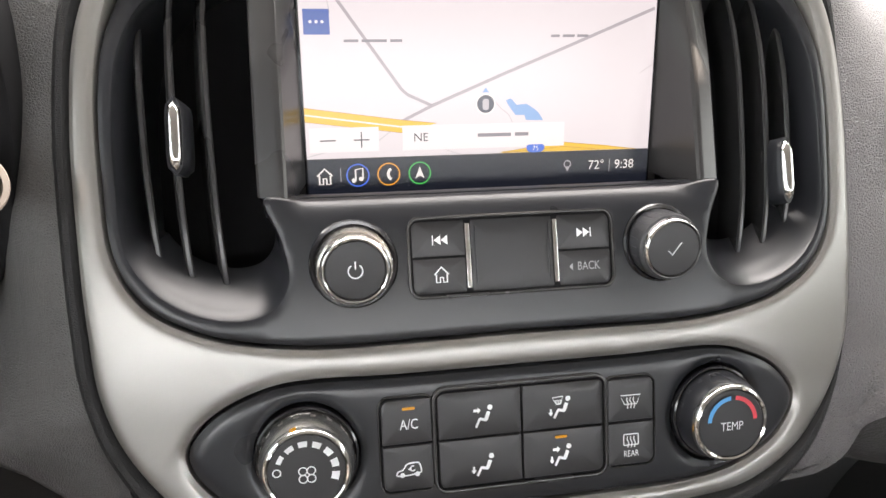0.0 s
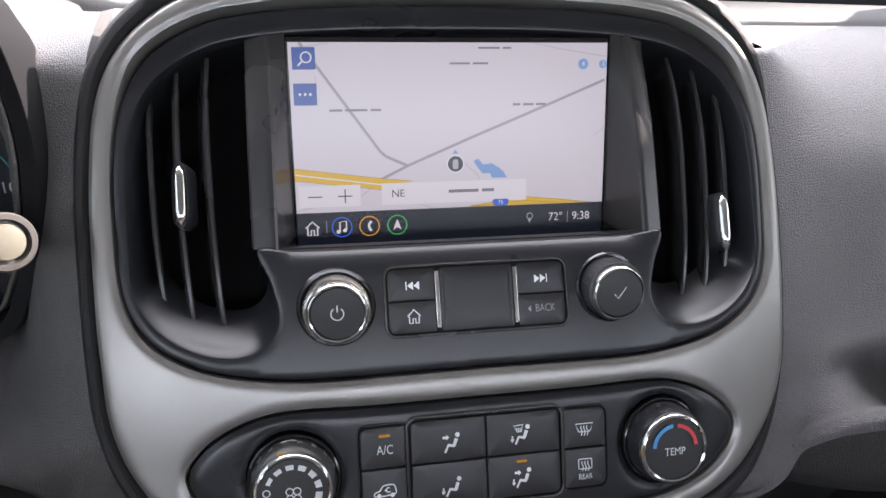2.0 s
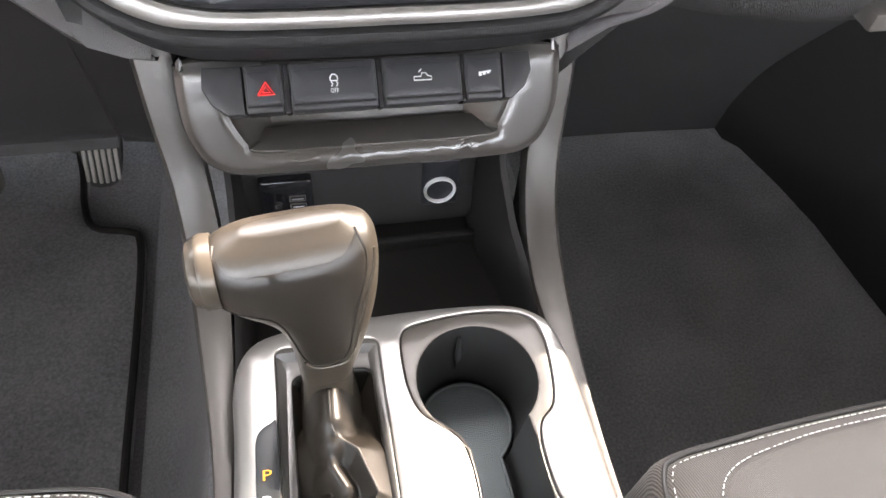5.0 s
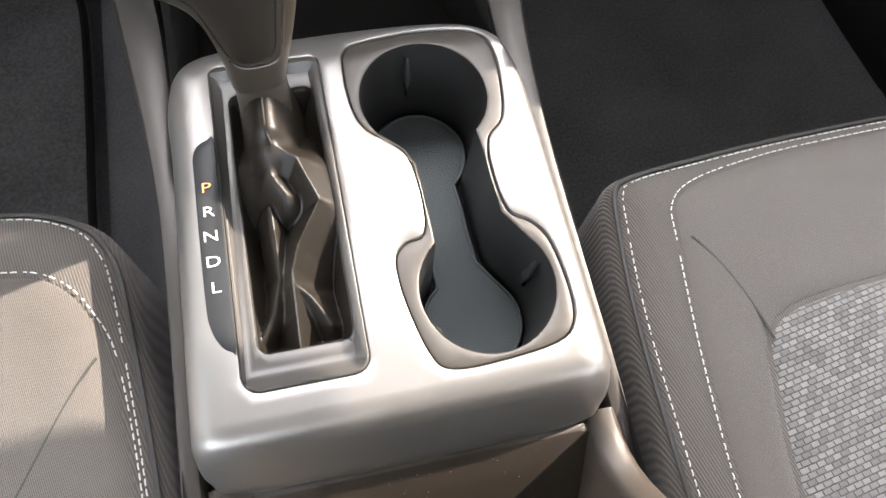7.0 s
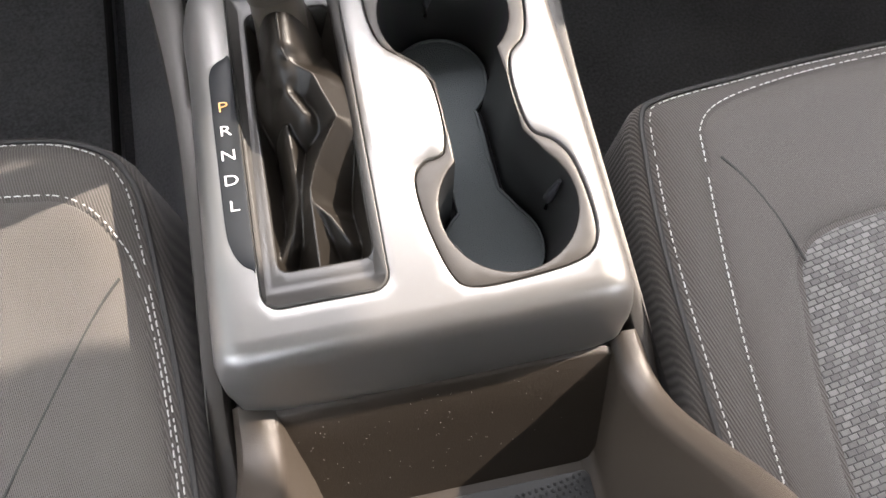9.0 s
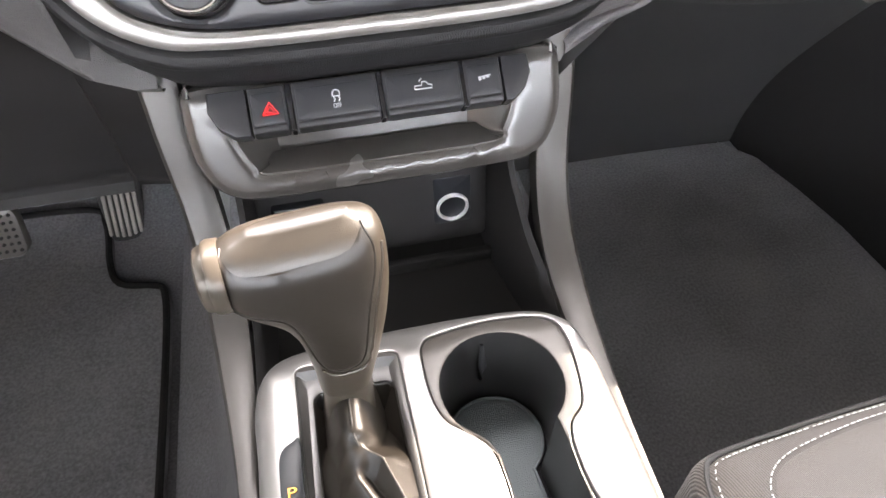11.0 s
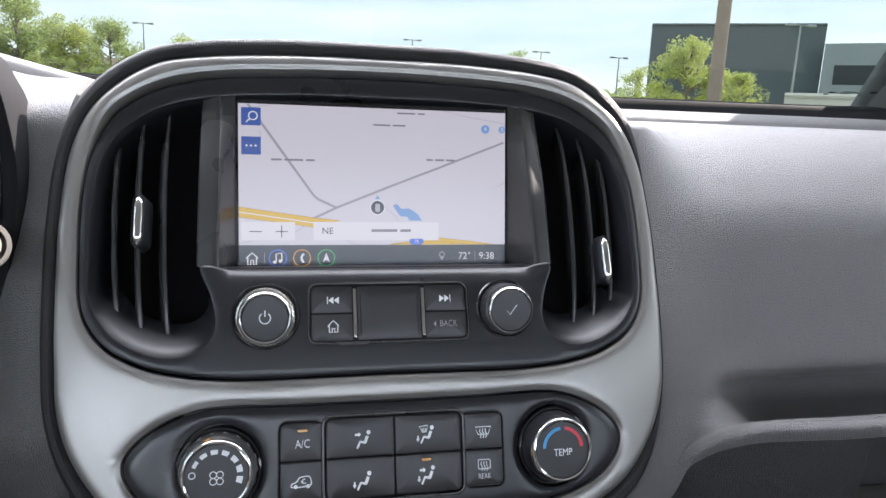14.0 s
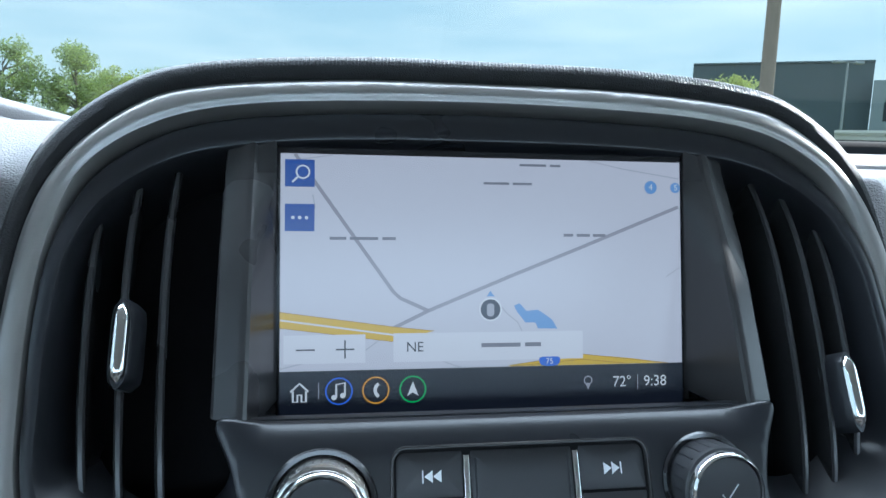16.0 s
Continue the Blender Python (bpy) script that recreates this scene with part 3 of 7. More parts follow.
display = part("display", panel(rrect(-.0884, .0884, -.021, .0915, .001), [], lambda u, v, d=0.0: screen(u, v, d - 0.0004), 0.006, 0.0003, 0.03, back=True), GLOSS, center_stack, "lit touchscreen with a pale street map")
MAPBG = glow("map_ground", (0.80, 0.79, 0.86), 0.92)
MAPBOX = glow("map_box", (0.90, 0.90, 0.95), 0.95)
ROADG = glow("map_road", (0.44, 0.43, 0.49), 0.85)
ROADL = glow("map_lane", (0.62, 0.61, 0.67), 0.9)
ROADY = glow("map_highway", (0.86, 0.56, 0.02), 0.95)
ROADYD = glow("map_highway_edge", (0.55, 0.33, 0.02), 0.9)
UIBLUE = glow("map_blue", (0.03, 0.10, 0.42), 1.0)
LAKE = glow("map_lake", (0.20, 0.42, 0.80), 0.95)
INK = glow("map_ink", (0.035, 0.035, 0.05), 1.0)
BARBG = glow("map_bar", (0.008, 0.011, 0.020), 1.0)
UIWHITE = glow("map_white", (0.92, 0.93, 0.95), 1.0)
UIORANGE = glow("map_orange", (0.95, 0.45, 0.05), 1.0)
UIGREEN = glow("map_green", (0.05, 0.65, 0.15), 1.0)
UIRING = glow("map_ring", (0.06, 0.20, 0.95), 1.0)
UIGREY = glow("map_grey", (0.5, 0.5, 0.55), 1.0)


def mm(pts):
    return [(x / 1000, y / 1000) for x, y in pts]


def ui(name, bm, material, label=""):
    return part(name, face_out(bm, screen, 0, 0), material, display, label, smooth=False)


ui("map_area", flat(mm([(-87, 0), (87, 0), (87, 88.8), (-87, 88.8)]), screen, .0001), MAPBG)
ui("status_bar", flat(mm([(-87, -19), (87, -19), (87, -.1), (-87, -.1)]), screen, .0001), BARBG)
for path, w in (([(-81.2, 88.6), (-62.6, 62.3), (-41, 32), (-38, 29.3), (-26.3, 24)], 1.5), ([(-41.6, 16.7), (-26.3, 24), (10.1, 38.8), (40, 50.5), (86, 68.9)], 1.5)):
    ui("street", strip(mm(path), w / 1000, screen, .0002), ROADG)
for path in ([(44.5, 88.6), (60, 85.4), (86.5, 81.5)], [(-87, 1), (-70, 5), (-53.2, 7.5), (-41.6, 16)], [(3, 27.5), (8, 22), (12, 19), (14, 15)], [(-81, 86), (-66, 88.5)], [(-30, 8), (-18, 2), (-12, 0)], [(80, 38), (86.5, 42)], [(-74, 72), (-73, 66)]):
    ui("lane", strip(mm(path), .0005, screen, .00015), ROADL)
for hw in ([(-87, 24), (-41, 17.5), (-24, 15.6), (-41.6, 11.5), (-87, 17.6)], [(8, .6), (41, 4.6), (62, 2.6), (80, 0.1), (9, .1)]):
    ui("highway", flat(mm(hw), screen, .00025), ROADY)
b = bmesh.new()
strip(mm([(-87, 20.8), (-41, 14.2), (-34, 13.6)]), .0007, screen, .0003, b)
ui("highway_median", b, MAPBOX)
for path in ([(-87, 24), (-41, 17.5), (-24, 15.6)], [(-87, 17.6), (-41.6, 11.5), (-30, 14)], [(9, .6), (41, 4.6), (80, .1)], [(9, .1), (41, 2.4), (60, .4)]):
    ui("highway_edge", strip(mm(path), .0003, screen, .00032), ROADYD)
ui("lake", flat(mm([(10.5, 25.8), (13, 26.8), (16, 23.5), (21, 24), (25, 21.5), (27.5, 19.5), (29.7, 15.8), (21, 16), (20, 18.5), (15.5, 18.6), (12, 23)]), screen, .0002), LAKE)
for v0 in (75.1, 56.9):
    ui("map_button", flat(rrect(-.0852, -.0733, v0 / 1000, (v0 + 11.2) / 1000, .0003), screen, .0004), UIBLUE)
b = strip(circle2(-.0780, .0812, .0026, 20), .0007, screen, .0005, None, True)
strip(mm([(-80, 79.2), (-82.3, 76.9)]), .0008, screen, .0005, b)
ui("search_symbol", b, UIWHITE)
for k in (-1, 0, 1):
    ui("menu_dot", flat(circle2(-.07925 + k * .0027, .0625, .00075, 10), screen, .0005), UIWHITE)
for box in ((-85.4, -52.5, 3, 14.6), (-41, 41, 2.9, 14.8)):
    ui("map_box", flat(mm([(box[0], box[2]), (box[1], box[2]), (box[1], box[3]), (box[0], box[3])]), screen, .0004), MAPBOX)
ui("minus_sign", strip(mm([(-80.5, 8.6), (-73, 8.6)]), .0006, screen, .0005), INK)
b = strip(mm([(-64.5, 8.6), (-57, 8.6)]), .0006, screen, .0005)
strip(mm([(-60.8, 4.9), (-60.8, 12.3)]), .0006, screen, .0005, b)
ui("plus_sign", b, INK)
ui("heading", text("NE", .0058, -.0320, .0089, screen, .0005), INK)
# street names are shown as plain bars, one for each word
NAMEBAR = glow("map_name", (0.22, 0.22, 0.26), 1.0)
for u0, u1, v, h in ((-3.8, 13.2, 9.3, 1.7), (15.2, 22.2, 9.3, 1.7), (-67.2, -60.4, 54.1, 1.2), (-59, -47.3, 54.1, 1.2), (-45.6, -40, 54.1, 1.2), (32.7, 37, 56, 1.2), (38.6, 44.6, 56, 1.2), (46, 51.7, 56, 1.2), (-2.6, 8.6, 77.9, 1.0), (10.2, 18.6, 77.9, 1.0), (13.2, 25, 86, 1.0), (26.8, 31.5, 86, 1.0)):
    ui("name_bar", flat(mm([(u0, v - h / 2), (u1, v - h / 2), (u1, v + h / 2), (u0, v + h / 2)]), screen, .0006), NAMEBAR)
ui("car_marker", flat(circle2(.0002, .0243, .0050, 28), screen, .0005), UIWHITE)
ui("car_marker", flat(circle2(.0002, .0243, .0043, 28), screen, .0006), glow("map_marker", (0.02, 0.03, 0.06), 1.0))
ui("car_marker", flat(rrect(-.0014, .0018, .0214, .0268, .0012), screen, .0007), UIGREY)
ui("car_arrow", flat(mm([(-1.5, 29.8), (1.9, 29.8), (.2, 32.2)]), screen, .0006), LAKE)
ui("road_shield", flat(smooth_loop(mm([(21.6, 3.6), (26, 3.9), (30.4, 3.6), (29.5, .3), (22.5, .3)]), 3), screen, .0006), glow("map_shield", (0.03, 0.16, 0.75), 1.0))
ui("shield_number", text("75", .0034, .0260, .0019, screen, .0007), UIWHITE)
for u0 in (73.0, 85.0):
    ui("map_pin", flat(circle2(min(u0, 84.6) / 1000, .0774, .0029 if u0 < 80 else .0023, 20), screen, .0005), LAKE)
ui("pin_number", text("4", .0036, .0730, .0774, screen, .0006), UIWHITE)
ui("pin_number", text("5", .0036, .0848, .0774, screen, .0006), UIWHITE)
b = strip(mm([(-82.6, -8.2), (-79, -4.8), (-75.4, -8.2)]), .0008, screen, .0005)
strip(mm([(-81.6, -8), (-81.6, -12.2), (-79.8, -12.2), (-79.8, -9.4), (-78.2, -9.4), (-78.2, -12.2), (-76.4, -12.2), (-76.4, -8)]), .0008, screen, .0005, b)
ui("home_symbol", b, UIWHITE)
b = flat(circle2(-.0652, -.0108, .0011, 12), screen, .0005)
flat(circle2(-.0617, -.0101, .0011, 12), screen, .0005, b)
strip(mm([(-64.3, -10.8), (-64.3, -5.6), (-60.8, -5), (-60.8, -10.1)]), .0008, screen, .0005, b)
ui("music_symbol", b, UIWHITE)
ui("phone_symbol", strip(arc2(-.0455, -.0083, .0030, 120, 240, 8), .0014, screen, .0005), UIWHITE)
ui("route_symbol", flat(mm([(-32.9, -5), (-30.6, -11), (-32.9, -9.6), (-35.2, -11)]), screen, .0005), UIWHITE)
for u0, m_ in ((-63.2, UIRING), (-48.2, UIORANGE), (-32.9, UIGREEN)):
    b = bmesh.new()
    strip(circle2(u0 / 1000, -.0083, .0053, 32), .0006, screen, .0005, b, True)
    ui("status_ring", b, m_)
for u0 in (-71.4, 65.9):
    ui("status_line", strip(mm([(u0, -4.6), (u0, -11.2)]), .0003, screen, .0005), UIGREY)
b = strip(circle2(.0432, -.0066, .0017, 16), .0006, screen, .0005, None, True)
flat(mm([(41.8, -7.8), (44.6, -7.8), (43.2, -10.6)]), screen, .0005, b)
ui("place_symbol", b, UIGREY)
ui("temperature", text("72°", .0066, .0587, -.0077, screen, .0005, squeeze=.95), UIWHITE)
ui("clock", text("9:38", .0066, .0740, -.0077, screen, .0005, squeeze=.95), UIWHITE)


# ---- round knobs ----
def knob(name, x, z, r_base, r_ring, height, label, face_r, bright):
    """A turned knob that stands out almost level from the leaning face, in a dark round well."""
    n = Vector((0, -.978, .208)).normalized()
    nf = (stack(x, z, .01) - stack(x, z, 0)).normalized()
    c = stack(x, z, 0)
    k = part(name, lathe(c, nf, [(r_base, -.004), (r_base, .0008), (r_base - .0008, .0016), (r_base - .0022, .0014), (r_base - .0032, -.0010), (r_ring - .002, -.0030)], 56, caps=(False, False)), GLOSS, center_stack, label)
    part("grip", lathe(c, n, [(r_ring + .0016, -.006), (r_ring + .0016, height - .0062), (r_ring + .0011, height - .0044), (r_ring, height - .0036)], 56, caps=(False, True)), CHROMESATIN if bright else BLACK, k)
    rb = bmesh.new()
    u = Vector((1, 0, 0))
    v = n.cross(u).normalized()
    for i in range(36 if bright else 24):
        a = radians(i * (10 if bright else 15))
        rd = u * math.cos(a) + v * math.sin(a)
        tg = n.cross(rd)
        o = c + rd * (r_ring + .0014)
        loft([[o + tg * s * .0005 + rd * r_ + n * h for s, r_ in ((-1, -.002), (-.5, .00032), (.5, .00032), (1, -.002))] for h in (-.004, height - .0062)], bm=rb)
    part("grip_rib", rb, CHROMESATIN if bright else SATIN, k, smooth=False)
    part("chrome_ring", lathe(c, n, [(r_ring + .0002, height - .0044), (r_ring + .0002, height - .0018), (r_ring - .0004, height - .0005), (r_ring - .0010, height), (face_r + .0003, height - .0003), (face_r, height - .0012)], 64, caps=(False, False)), CHROME, k, "chrome ring")
    part("face", lathe(c, n, [(face_r + .0002, height - .0020), (face_r * .97, height - .0011), (face_r * .6, height - .0009), (.0006, height - .0008)], 48), BUTTON, k)
    o = c + n * (height - .0008)
    return k, (lambda a, b_, d=0.0: o + u * a + v * b_ + n * (d + .0002))


vol, vmap = knob("volume_knob", -.0695, 1.2150, .0192, .0146, .0135, "black volume knob with a ribbed chrome grip", .0127, True)
b = bmesh.new()
strip(arc2(0, 0, .0030, 125, 415, 18), .0006, vmap, .0003, b)
strip([(0, .0008), (0, .0042)], .0006, vmap, .0003, b)
part("power_symbol", face_out(b, vmap, 0, 0), WHITEMARK, vol, smooth=False)
sel, smap = knob("select_knob", .0722, 1.2162, .0182, .0138, .0150, "black select knob with a chrome ring", .0124, False)
b = bmesh.new()
strip([(-.0030, -.0004), (-.0010, -.0026), (.0032, .0030)], .0005, smap, .0003, b)
part("tick_symbol", face_out(b, smap, 0, 0), WHITEMARK, sel, smooth=False)

# ---- media buttons ----
media = part("media_panel", panel(rrect(-.0461, .0494, 1.1991, 1.2317, .0052), [rrect(-.0448, .0481, 1.2004, 1.2304, .0042)], lambda x, z, d=0.0: stack(x, z, d + .0018), .004, .0005, .004), CHEEK, center_stack, "raised rim round the media buttons")
part("backing", panel(rrect(-.0450, .0483, 1.2002, 1.2306, .004), [], lambda x, z, d=0.0: stack(x, z, d + .0004), .002, .0003, .01), VENT, media)
for name, box, r in (("track_back_button", (-.0441, -.0204, 1.2157, 1.2297), (.0006, .0006, .0006, .003)), ("home_button", (-.0441, -.0204, 1.2011, 1.2150), (.003, .0006, .0006, .0006)), ("centre_pad", (-.0176, .0201, 1.2011, 1.2297), .0008), ("track_next_button", (.0227, .0474, 1.2157, 1.2297), (.0006, .0006, .003, .0006)), ("back_button", (.0227, .0474, 1.2011, 1.2150), (.0006, .003, .0006, .0006))):
    part(name, panel(rrect(*box, r), [], lambda x, z, d=0.0: stack(x, z, d + .0006), .002, .0005, .006, .0003, .003), BUTTON, media)
for x in (-.0190, .0214):
    part("chrome_bar", panel(rrect(x - .0011, x + .0011, 1.2026, 1.2284, .0005), [], lambda x_, z, d=0.0: stack(x_, z, d + .0010), .003, .0005, .006, .0008, .0011), CHROME, media, "thin chrome bar")
for x in (-.0158, .0184):
    part("groove", panel(rrect(x - .0005, x + .0005, 1.2040, 1.2272, .0003), [], lambda x_, z, d=0.0: stack(x_, z, d + .0009), .001, .0002, .006), SATIN, media)
on = lambda x, z, d=0.0: stack(x, z, d + .0014)
for sx, cx in ((-1, -.0316), (1, .0349)):
    b = strip([(cx + sx * .0032, 1.2203), (cx + sx * .0032, 1.2241)], .0005, on, 0)
    for k in (0, 1):
        x = cx + sx * (-.0020 + k * .0031)
        flat([(x - sx * .0014, 1.2203), (x - sx * .0014, 1.2241), (x + sx * .0016, 1.2222)], on, 0, b)
    part("track_symbol", face_out(b, on, 0, 1.2), WHITEMARK, media, smooth=False)
b = strip([(-.0348, 1.2086), (-.0316, 1.2116), (-.0284, 1.2086)], .0006, on, 0)
strip([(-.0340, 1.2086), (-.0340, 1.2056), (-.0323, 1.2056), (-.0323, 1.2075), (-.0309, 1.2075), (-.0309, 1.2056), (-.0292, 1.2056), (-.0292, 1.2086)], .0006, on, 0, b)
part("home_symbol", face_out(b, on, 0, 1.2), WHITEMARK, media, smooth=False)
part("arrow_symbol", face_out(flat([(.0272, 1.2085), (.0288, 1.2070), (.0288, 1.2100)], on, 0), on, 0, 1.2), DIMMARK, media, smooth=False)
part("button_word", text("BACK", .0049, .0364, 1.2085, on, 0, squeeze=.85), DIMMARK, media, smooth=False)

# ==== climate panel ====
climate = thing("climate_panel", (0, -.09, 1.11), "black climate control panel with pointed oval ends", "control panel")
part("plate", panel(CLIMATE_OUT, [circle2(-.0938, 1.1385, .0224, 48), circle2(.0982, 1.1390, .0224, 48)], stack, .010, .0016, .006, .0012, .006), SATIN, climate)


def climate_knob(name, x, z, label):
    n = Vector((0, -.957, .290)).normalized()
    c = stack(x, z, 0)
    bright = name == "fan_knob"
    k = part(name, lathe(c, (stack(x, z, .01) - c), [(.0226, -.009), (.0224, .0004), (.0222, .0014), (.0214, .0018), (.0206, .0010), (.0204, -.004), (.0190, -.006), (.012, -.0062)], 56, caps=(False, False)), GLOSS, climate, label)
    part("collar", lathe(c, n, [(.0206, -.006), (.0204, .0056), (.0194, .0105), (.0185, .0128)], 56, caps=(False, True)), CHROMESATIN if bright else SATIN, k)
    rb = bmesh.new()
    u = Vector((1, 0, 0))
    v = n.cross(u).normalized()
    for i in range(18):
        a = radians(i * 20)
        rd = u * math.cos(a) + v * math.sin(a)
        tg = n.cross(rd)
        o = c + rd * .0202
        loft([[o + tg * s * .0011 + rd * r_ + n * h for s, r_ in ((-1, -.002), (-1, .0002), (1, .0002), (1, -.002))] for h in (-.003, .0058)], bm=rb)
    part("grip_rib", rb, GREYTRIM if bright else BLACK, k, smooth=False)
    part("chrome_ring", lathe(c, n, [(.0186, .0122), (.0184, .0144), (.0178, .0156), (.0170, .0160), (.0163, .0154), (.0162, .0146)], 64, caps=(False, False)), CHROME, k, "chrome ring")
    part("face", lathe(c, n, [(.0164, .0138), (.0158, .0148), (.009, .0150), (.0006, .0150)], 56), BUTTON, k)
    o = c + n * .0150
    return k, (lambda a, b_, d=0.0: o + u * a + v * b_ + n * (d + .0003)), (lambda a, b_, d=0.0: c + u * a + v * b_ + n * (.0132 + d))


fan, fmap_, fcol = climate_knob("fan_knob", -.0938, 1.1385, "round fan speed knob with a chrome ring")
for i in range(7):
    a0 = 158 - i * 27
    lp = arc2(0, 0, .0134, a0, a0 - 17, 4) + list(reversed(arc2(0, 0, .0114 - .0002 * i, a0, a0 - 17, 4)))
    part("speed_mark", face_out(flat(lp, fmap_, 0), fmap_, 0, 0), WHITEMARK, fan, smooth=False)
b = bmesh.new()
strip(circle2(-.0122, .0008, .0016, 16), .0005, fmap_, 0, b, True)
for i in range(4):
    a = radians(45 + 90 * i)
    strip(circle2(.0024 * math.cos(a), -.0012 + .0024 * math.sin(a), .0017, 14), .0005, fmap_, 0, b, True)
part("fan_symbol", face_out(b, fmap_, 0, 0), WHITEMARK, fan, smooth=False)
part("pointer", face_out(flat([(-.0062, .0172), (-.0036, .0180), (-.0033, .0194), (-.0060, .0186)], fcol, .0006), fcol, 0, 0), AMBER, fan, smooth=False)
temp, tmap, tcol = climate_knob("temperature_knob", .0982, 1.1390, "round temperature knob with blue and red arcs")
for a0, a1, m_ in ((178, 96, BLUEMARK), (84, 2, REDMARK)):
    lp = arc2(0, .0012, .0124, a0, a1, 14) + list(reversed(arc2(0, .0012, .0104, a0, a1, 14)))
    part("temperature_arc", face_out(flat(lp, tmap, .0006), tmap, 0, 0), m_, temp, smooth=False)
part("knob_word", text("TEMP", .0058, .0002, -.0014, tmap, 0, squeeze=.82), WHITEMARK, temp, smooth=False)
part("pointer", face_out(flat([(-.0187, -.0020), (-.0172, -.0020), (-.0172, .0008), (-.0187, .0008)], tcol, .0008), tcol, 0, 0), AMBER, temp, smooth=False)

cl = lambda x, z, d=0.0: stack(x, z, d + .0030)
for name, (gx0, gx1, gz0, gz1), gap, rim, up in (("button_rim", (-.0616, -.0394, 1.1212, 1.1596), .0008, .0008, .0026), ("mode_rim", (-.0367, .0400, 1.1202, 1.1608), .0010, .0016, .0036), ("button_rim", (.0427, .0650, 1.1212, 1.1596), .0008, .0008, .0026)):
    grown = lambda e: rrect(gx0 - e, gx1 + e, gz0 - e, gz1 + e, .0035 + e)
    rim_ob = part(name, panel(grown(gap + rim), [grown(gap)], lambda x, z, d=0.0: stack(x, z, d + up), .004, .0005, .004), CHEEK, climate, "thin glossy rim round the buttons")
    part("recess", panel(grown(gap + .0002), [], lambda x, z, d=0.0: stack(x, z, d + .0015), .001, .0002, .01), VENT, rim_ob)
clb = [("ac_button", (-.0616, -.0394, 1.1409, 1.1596), (.0006, .0006, .0006, .0035)), ("recirculation_button", (-.0616, -.0394, 1.1212, 1.1400), (.0035, .0006, .0006, .0006)),
       ("airflow_button", (-.0367, .0012, 1.1409, 1.1608), (.0006, .0006, .0006, .003)), ("airflow_button", (-.0367, .0012, 1.1202, 1.1402), (.003, .0006, .0006, .0006)),
       ("airflow_button", (.0020, .0400, 1.1409, 1.1608), (.0006, .0006, .003, .0006)), ("airflow_button", (.0020, .0400, 1.1202, 1.1402), (.0006, .003, .0006, .0006)),
       ("windscreen_button", (.0427, .0650, 1.1409, 1.1596), (.0006, .0006, .0035, .0006)), ("rear_window_button", (.0427, .0650, 1.1212, 1.1400), (.0006, .0035, .0006, .0006))]
for name, box, r in clb:
    part(name, panel(rrect(*box, r), [], cl, .003, .0006, .006, .0004, .003), BUTTON, climate)
lab = lambda x, z, d=0.0: stack(x, z, d + .0037)
part("button_word", text("A/C", .0062, -.0496, 1.1492, lab, 0, squeeze=.8), WHITEMARK, climate, smooth=False)
part("button_word", text("REAR", .0040, .0535, 1.1262, lab, 0, squeeze=.8), WHITEMARK, climate, smooth=False)


def airflow(cx, cz, foot, face, screen_):
    """A seated figure with its arrows."""
    b = strip([(cx + .0034, cz + .0020), (cx + .0020, cz - .0014)], .0017, lab, 0)
    strip([(cx + .0025, cz - .0016), (cx - .0008, cz - .0008)], .0012, lab, 0, b)
    strip([(cx - .0006, cz - .0006), (cx - .0026, cz - .0044)], .0011, lab, 0, b)
    flat(circle2(cx + .0040, cz + .0038, .0012, 12), lab, 0, b)
    if face:
        flat([(cx - .0036, cz + .0034), (cx - .0016, cz + .0034), (cx - .0016, cz + .0042), (cx - .0002, cz + .0028), (cx - .0016, cz + .0014), (cx - .0016, cz + .0022), (cx - .0036, cz + .0022)], lab, 0, b)
    if foot:
        flat([(cx - .0046, cz - .0002), (cx - .0037, cz - .0002), (cx - .0037, cz - .0018), (cx - .0030, cz - .0018), (cx - .0042, cz - .0034), (cx - .0054, cz - .0018), (cx - .0046, cz - .0018)], lab, 0, b)
    if screen_:
        strip([(cx - .0014, cz + .0016), (cx - .0034, cz + .0046), (cx + .0016, cz + .0050), (cx + .0006, cz + .0018), (cx - .0014, cz + .0016)], .0005, lab, 0, b)
        for k in (0, 1, 2):
            strip([(cx - .0016 + k * .0010, cz + .0014), (cx - .0017 + k * .0010, cz + .0036)], .0005, lab, 0, b)

    part("airflow_symbol", face_out(b, lab, 0, 1.14), WHITEMARK, climate, smooth=False)


airflow(-.0172, 1.1495, False, True, False)
airflow(-.0172, 1.1285, True, False, False)
airflow(.0192, 1.1500, True, False, True)
airflow(.0192, 1.1290, True, True, False)
for cx, cz, sq in ((.0535, 1.1495, False), (.0535, 1.1320, True)):
    if sq:
        b = strip(rrect(cx - .0036, cx + .0036, cz - .0018, cz + .0030, .0004, 2), .0005, lab, 0, None, True)
    else:
        b = strip([(cx - .0030, cz - .0010), (cx - .0048, cz + .0030), (cx + .0048, cz + .0030), (cx + .0030, cz - .0010), (cx - .0030, cz - .0010)], .0005, lab, 0)
    for k in (-1, 0, 1):
        strip([(cx + k * .0016, cz - .0030), (cx + k * .0016 + .0005, cz - .0008), (cx + k * .0016 - .0004, cz + .0008), (cx + k * .0016, cz + .0020)], .0005, lab, 0, b)
    part("demist_symbol", face_out(b, lab, 0, 1.14), WHITEMARK, climate, smooth=False)
b = strip(smooth_loop([(-.0556, 1.1280), (-.0553, 1.1296), (-.0530, 1.1304), (-.0512, 1.1326), (-.0470, 1.1330), (-.0456, 1.1322), (-.0450, 1.1290), (-.0466, 1.1284), (-.0510, 1.1278)], 3), .0006, lab, 0, None, True)
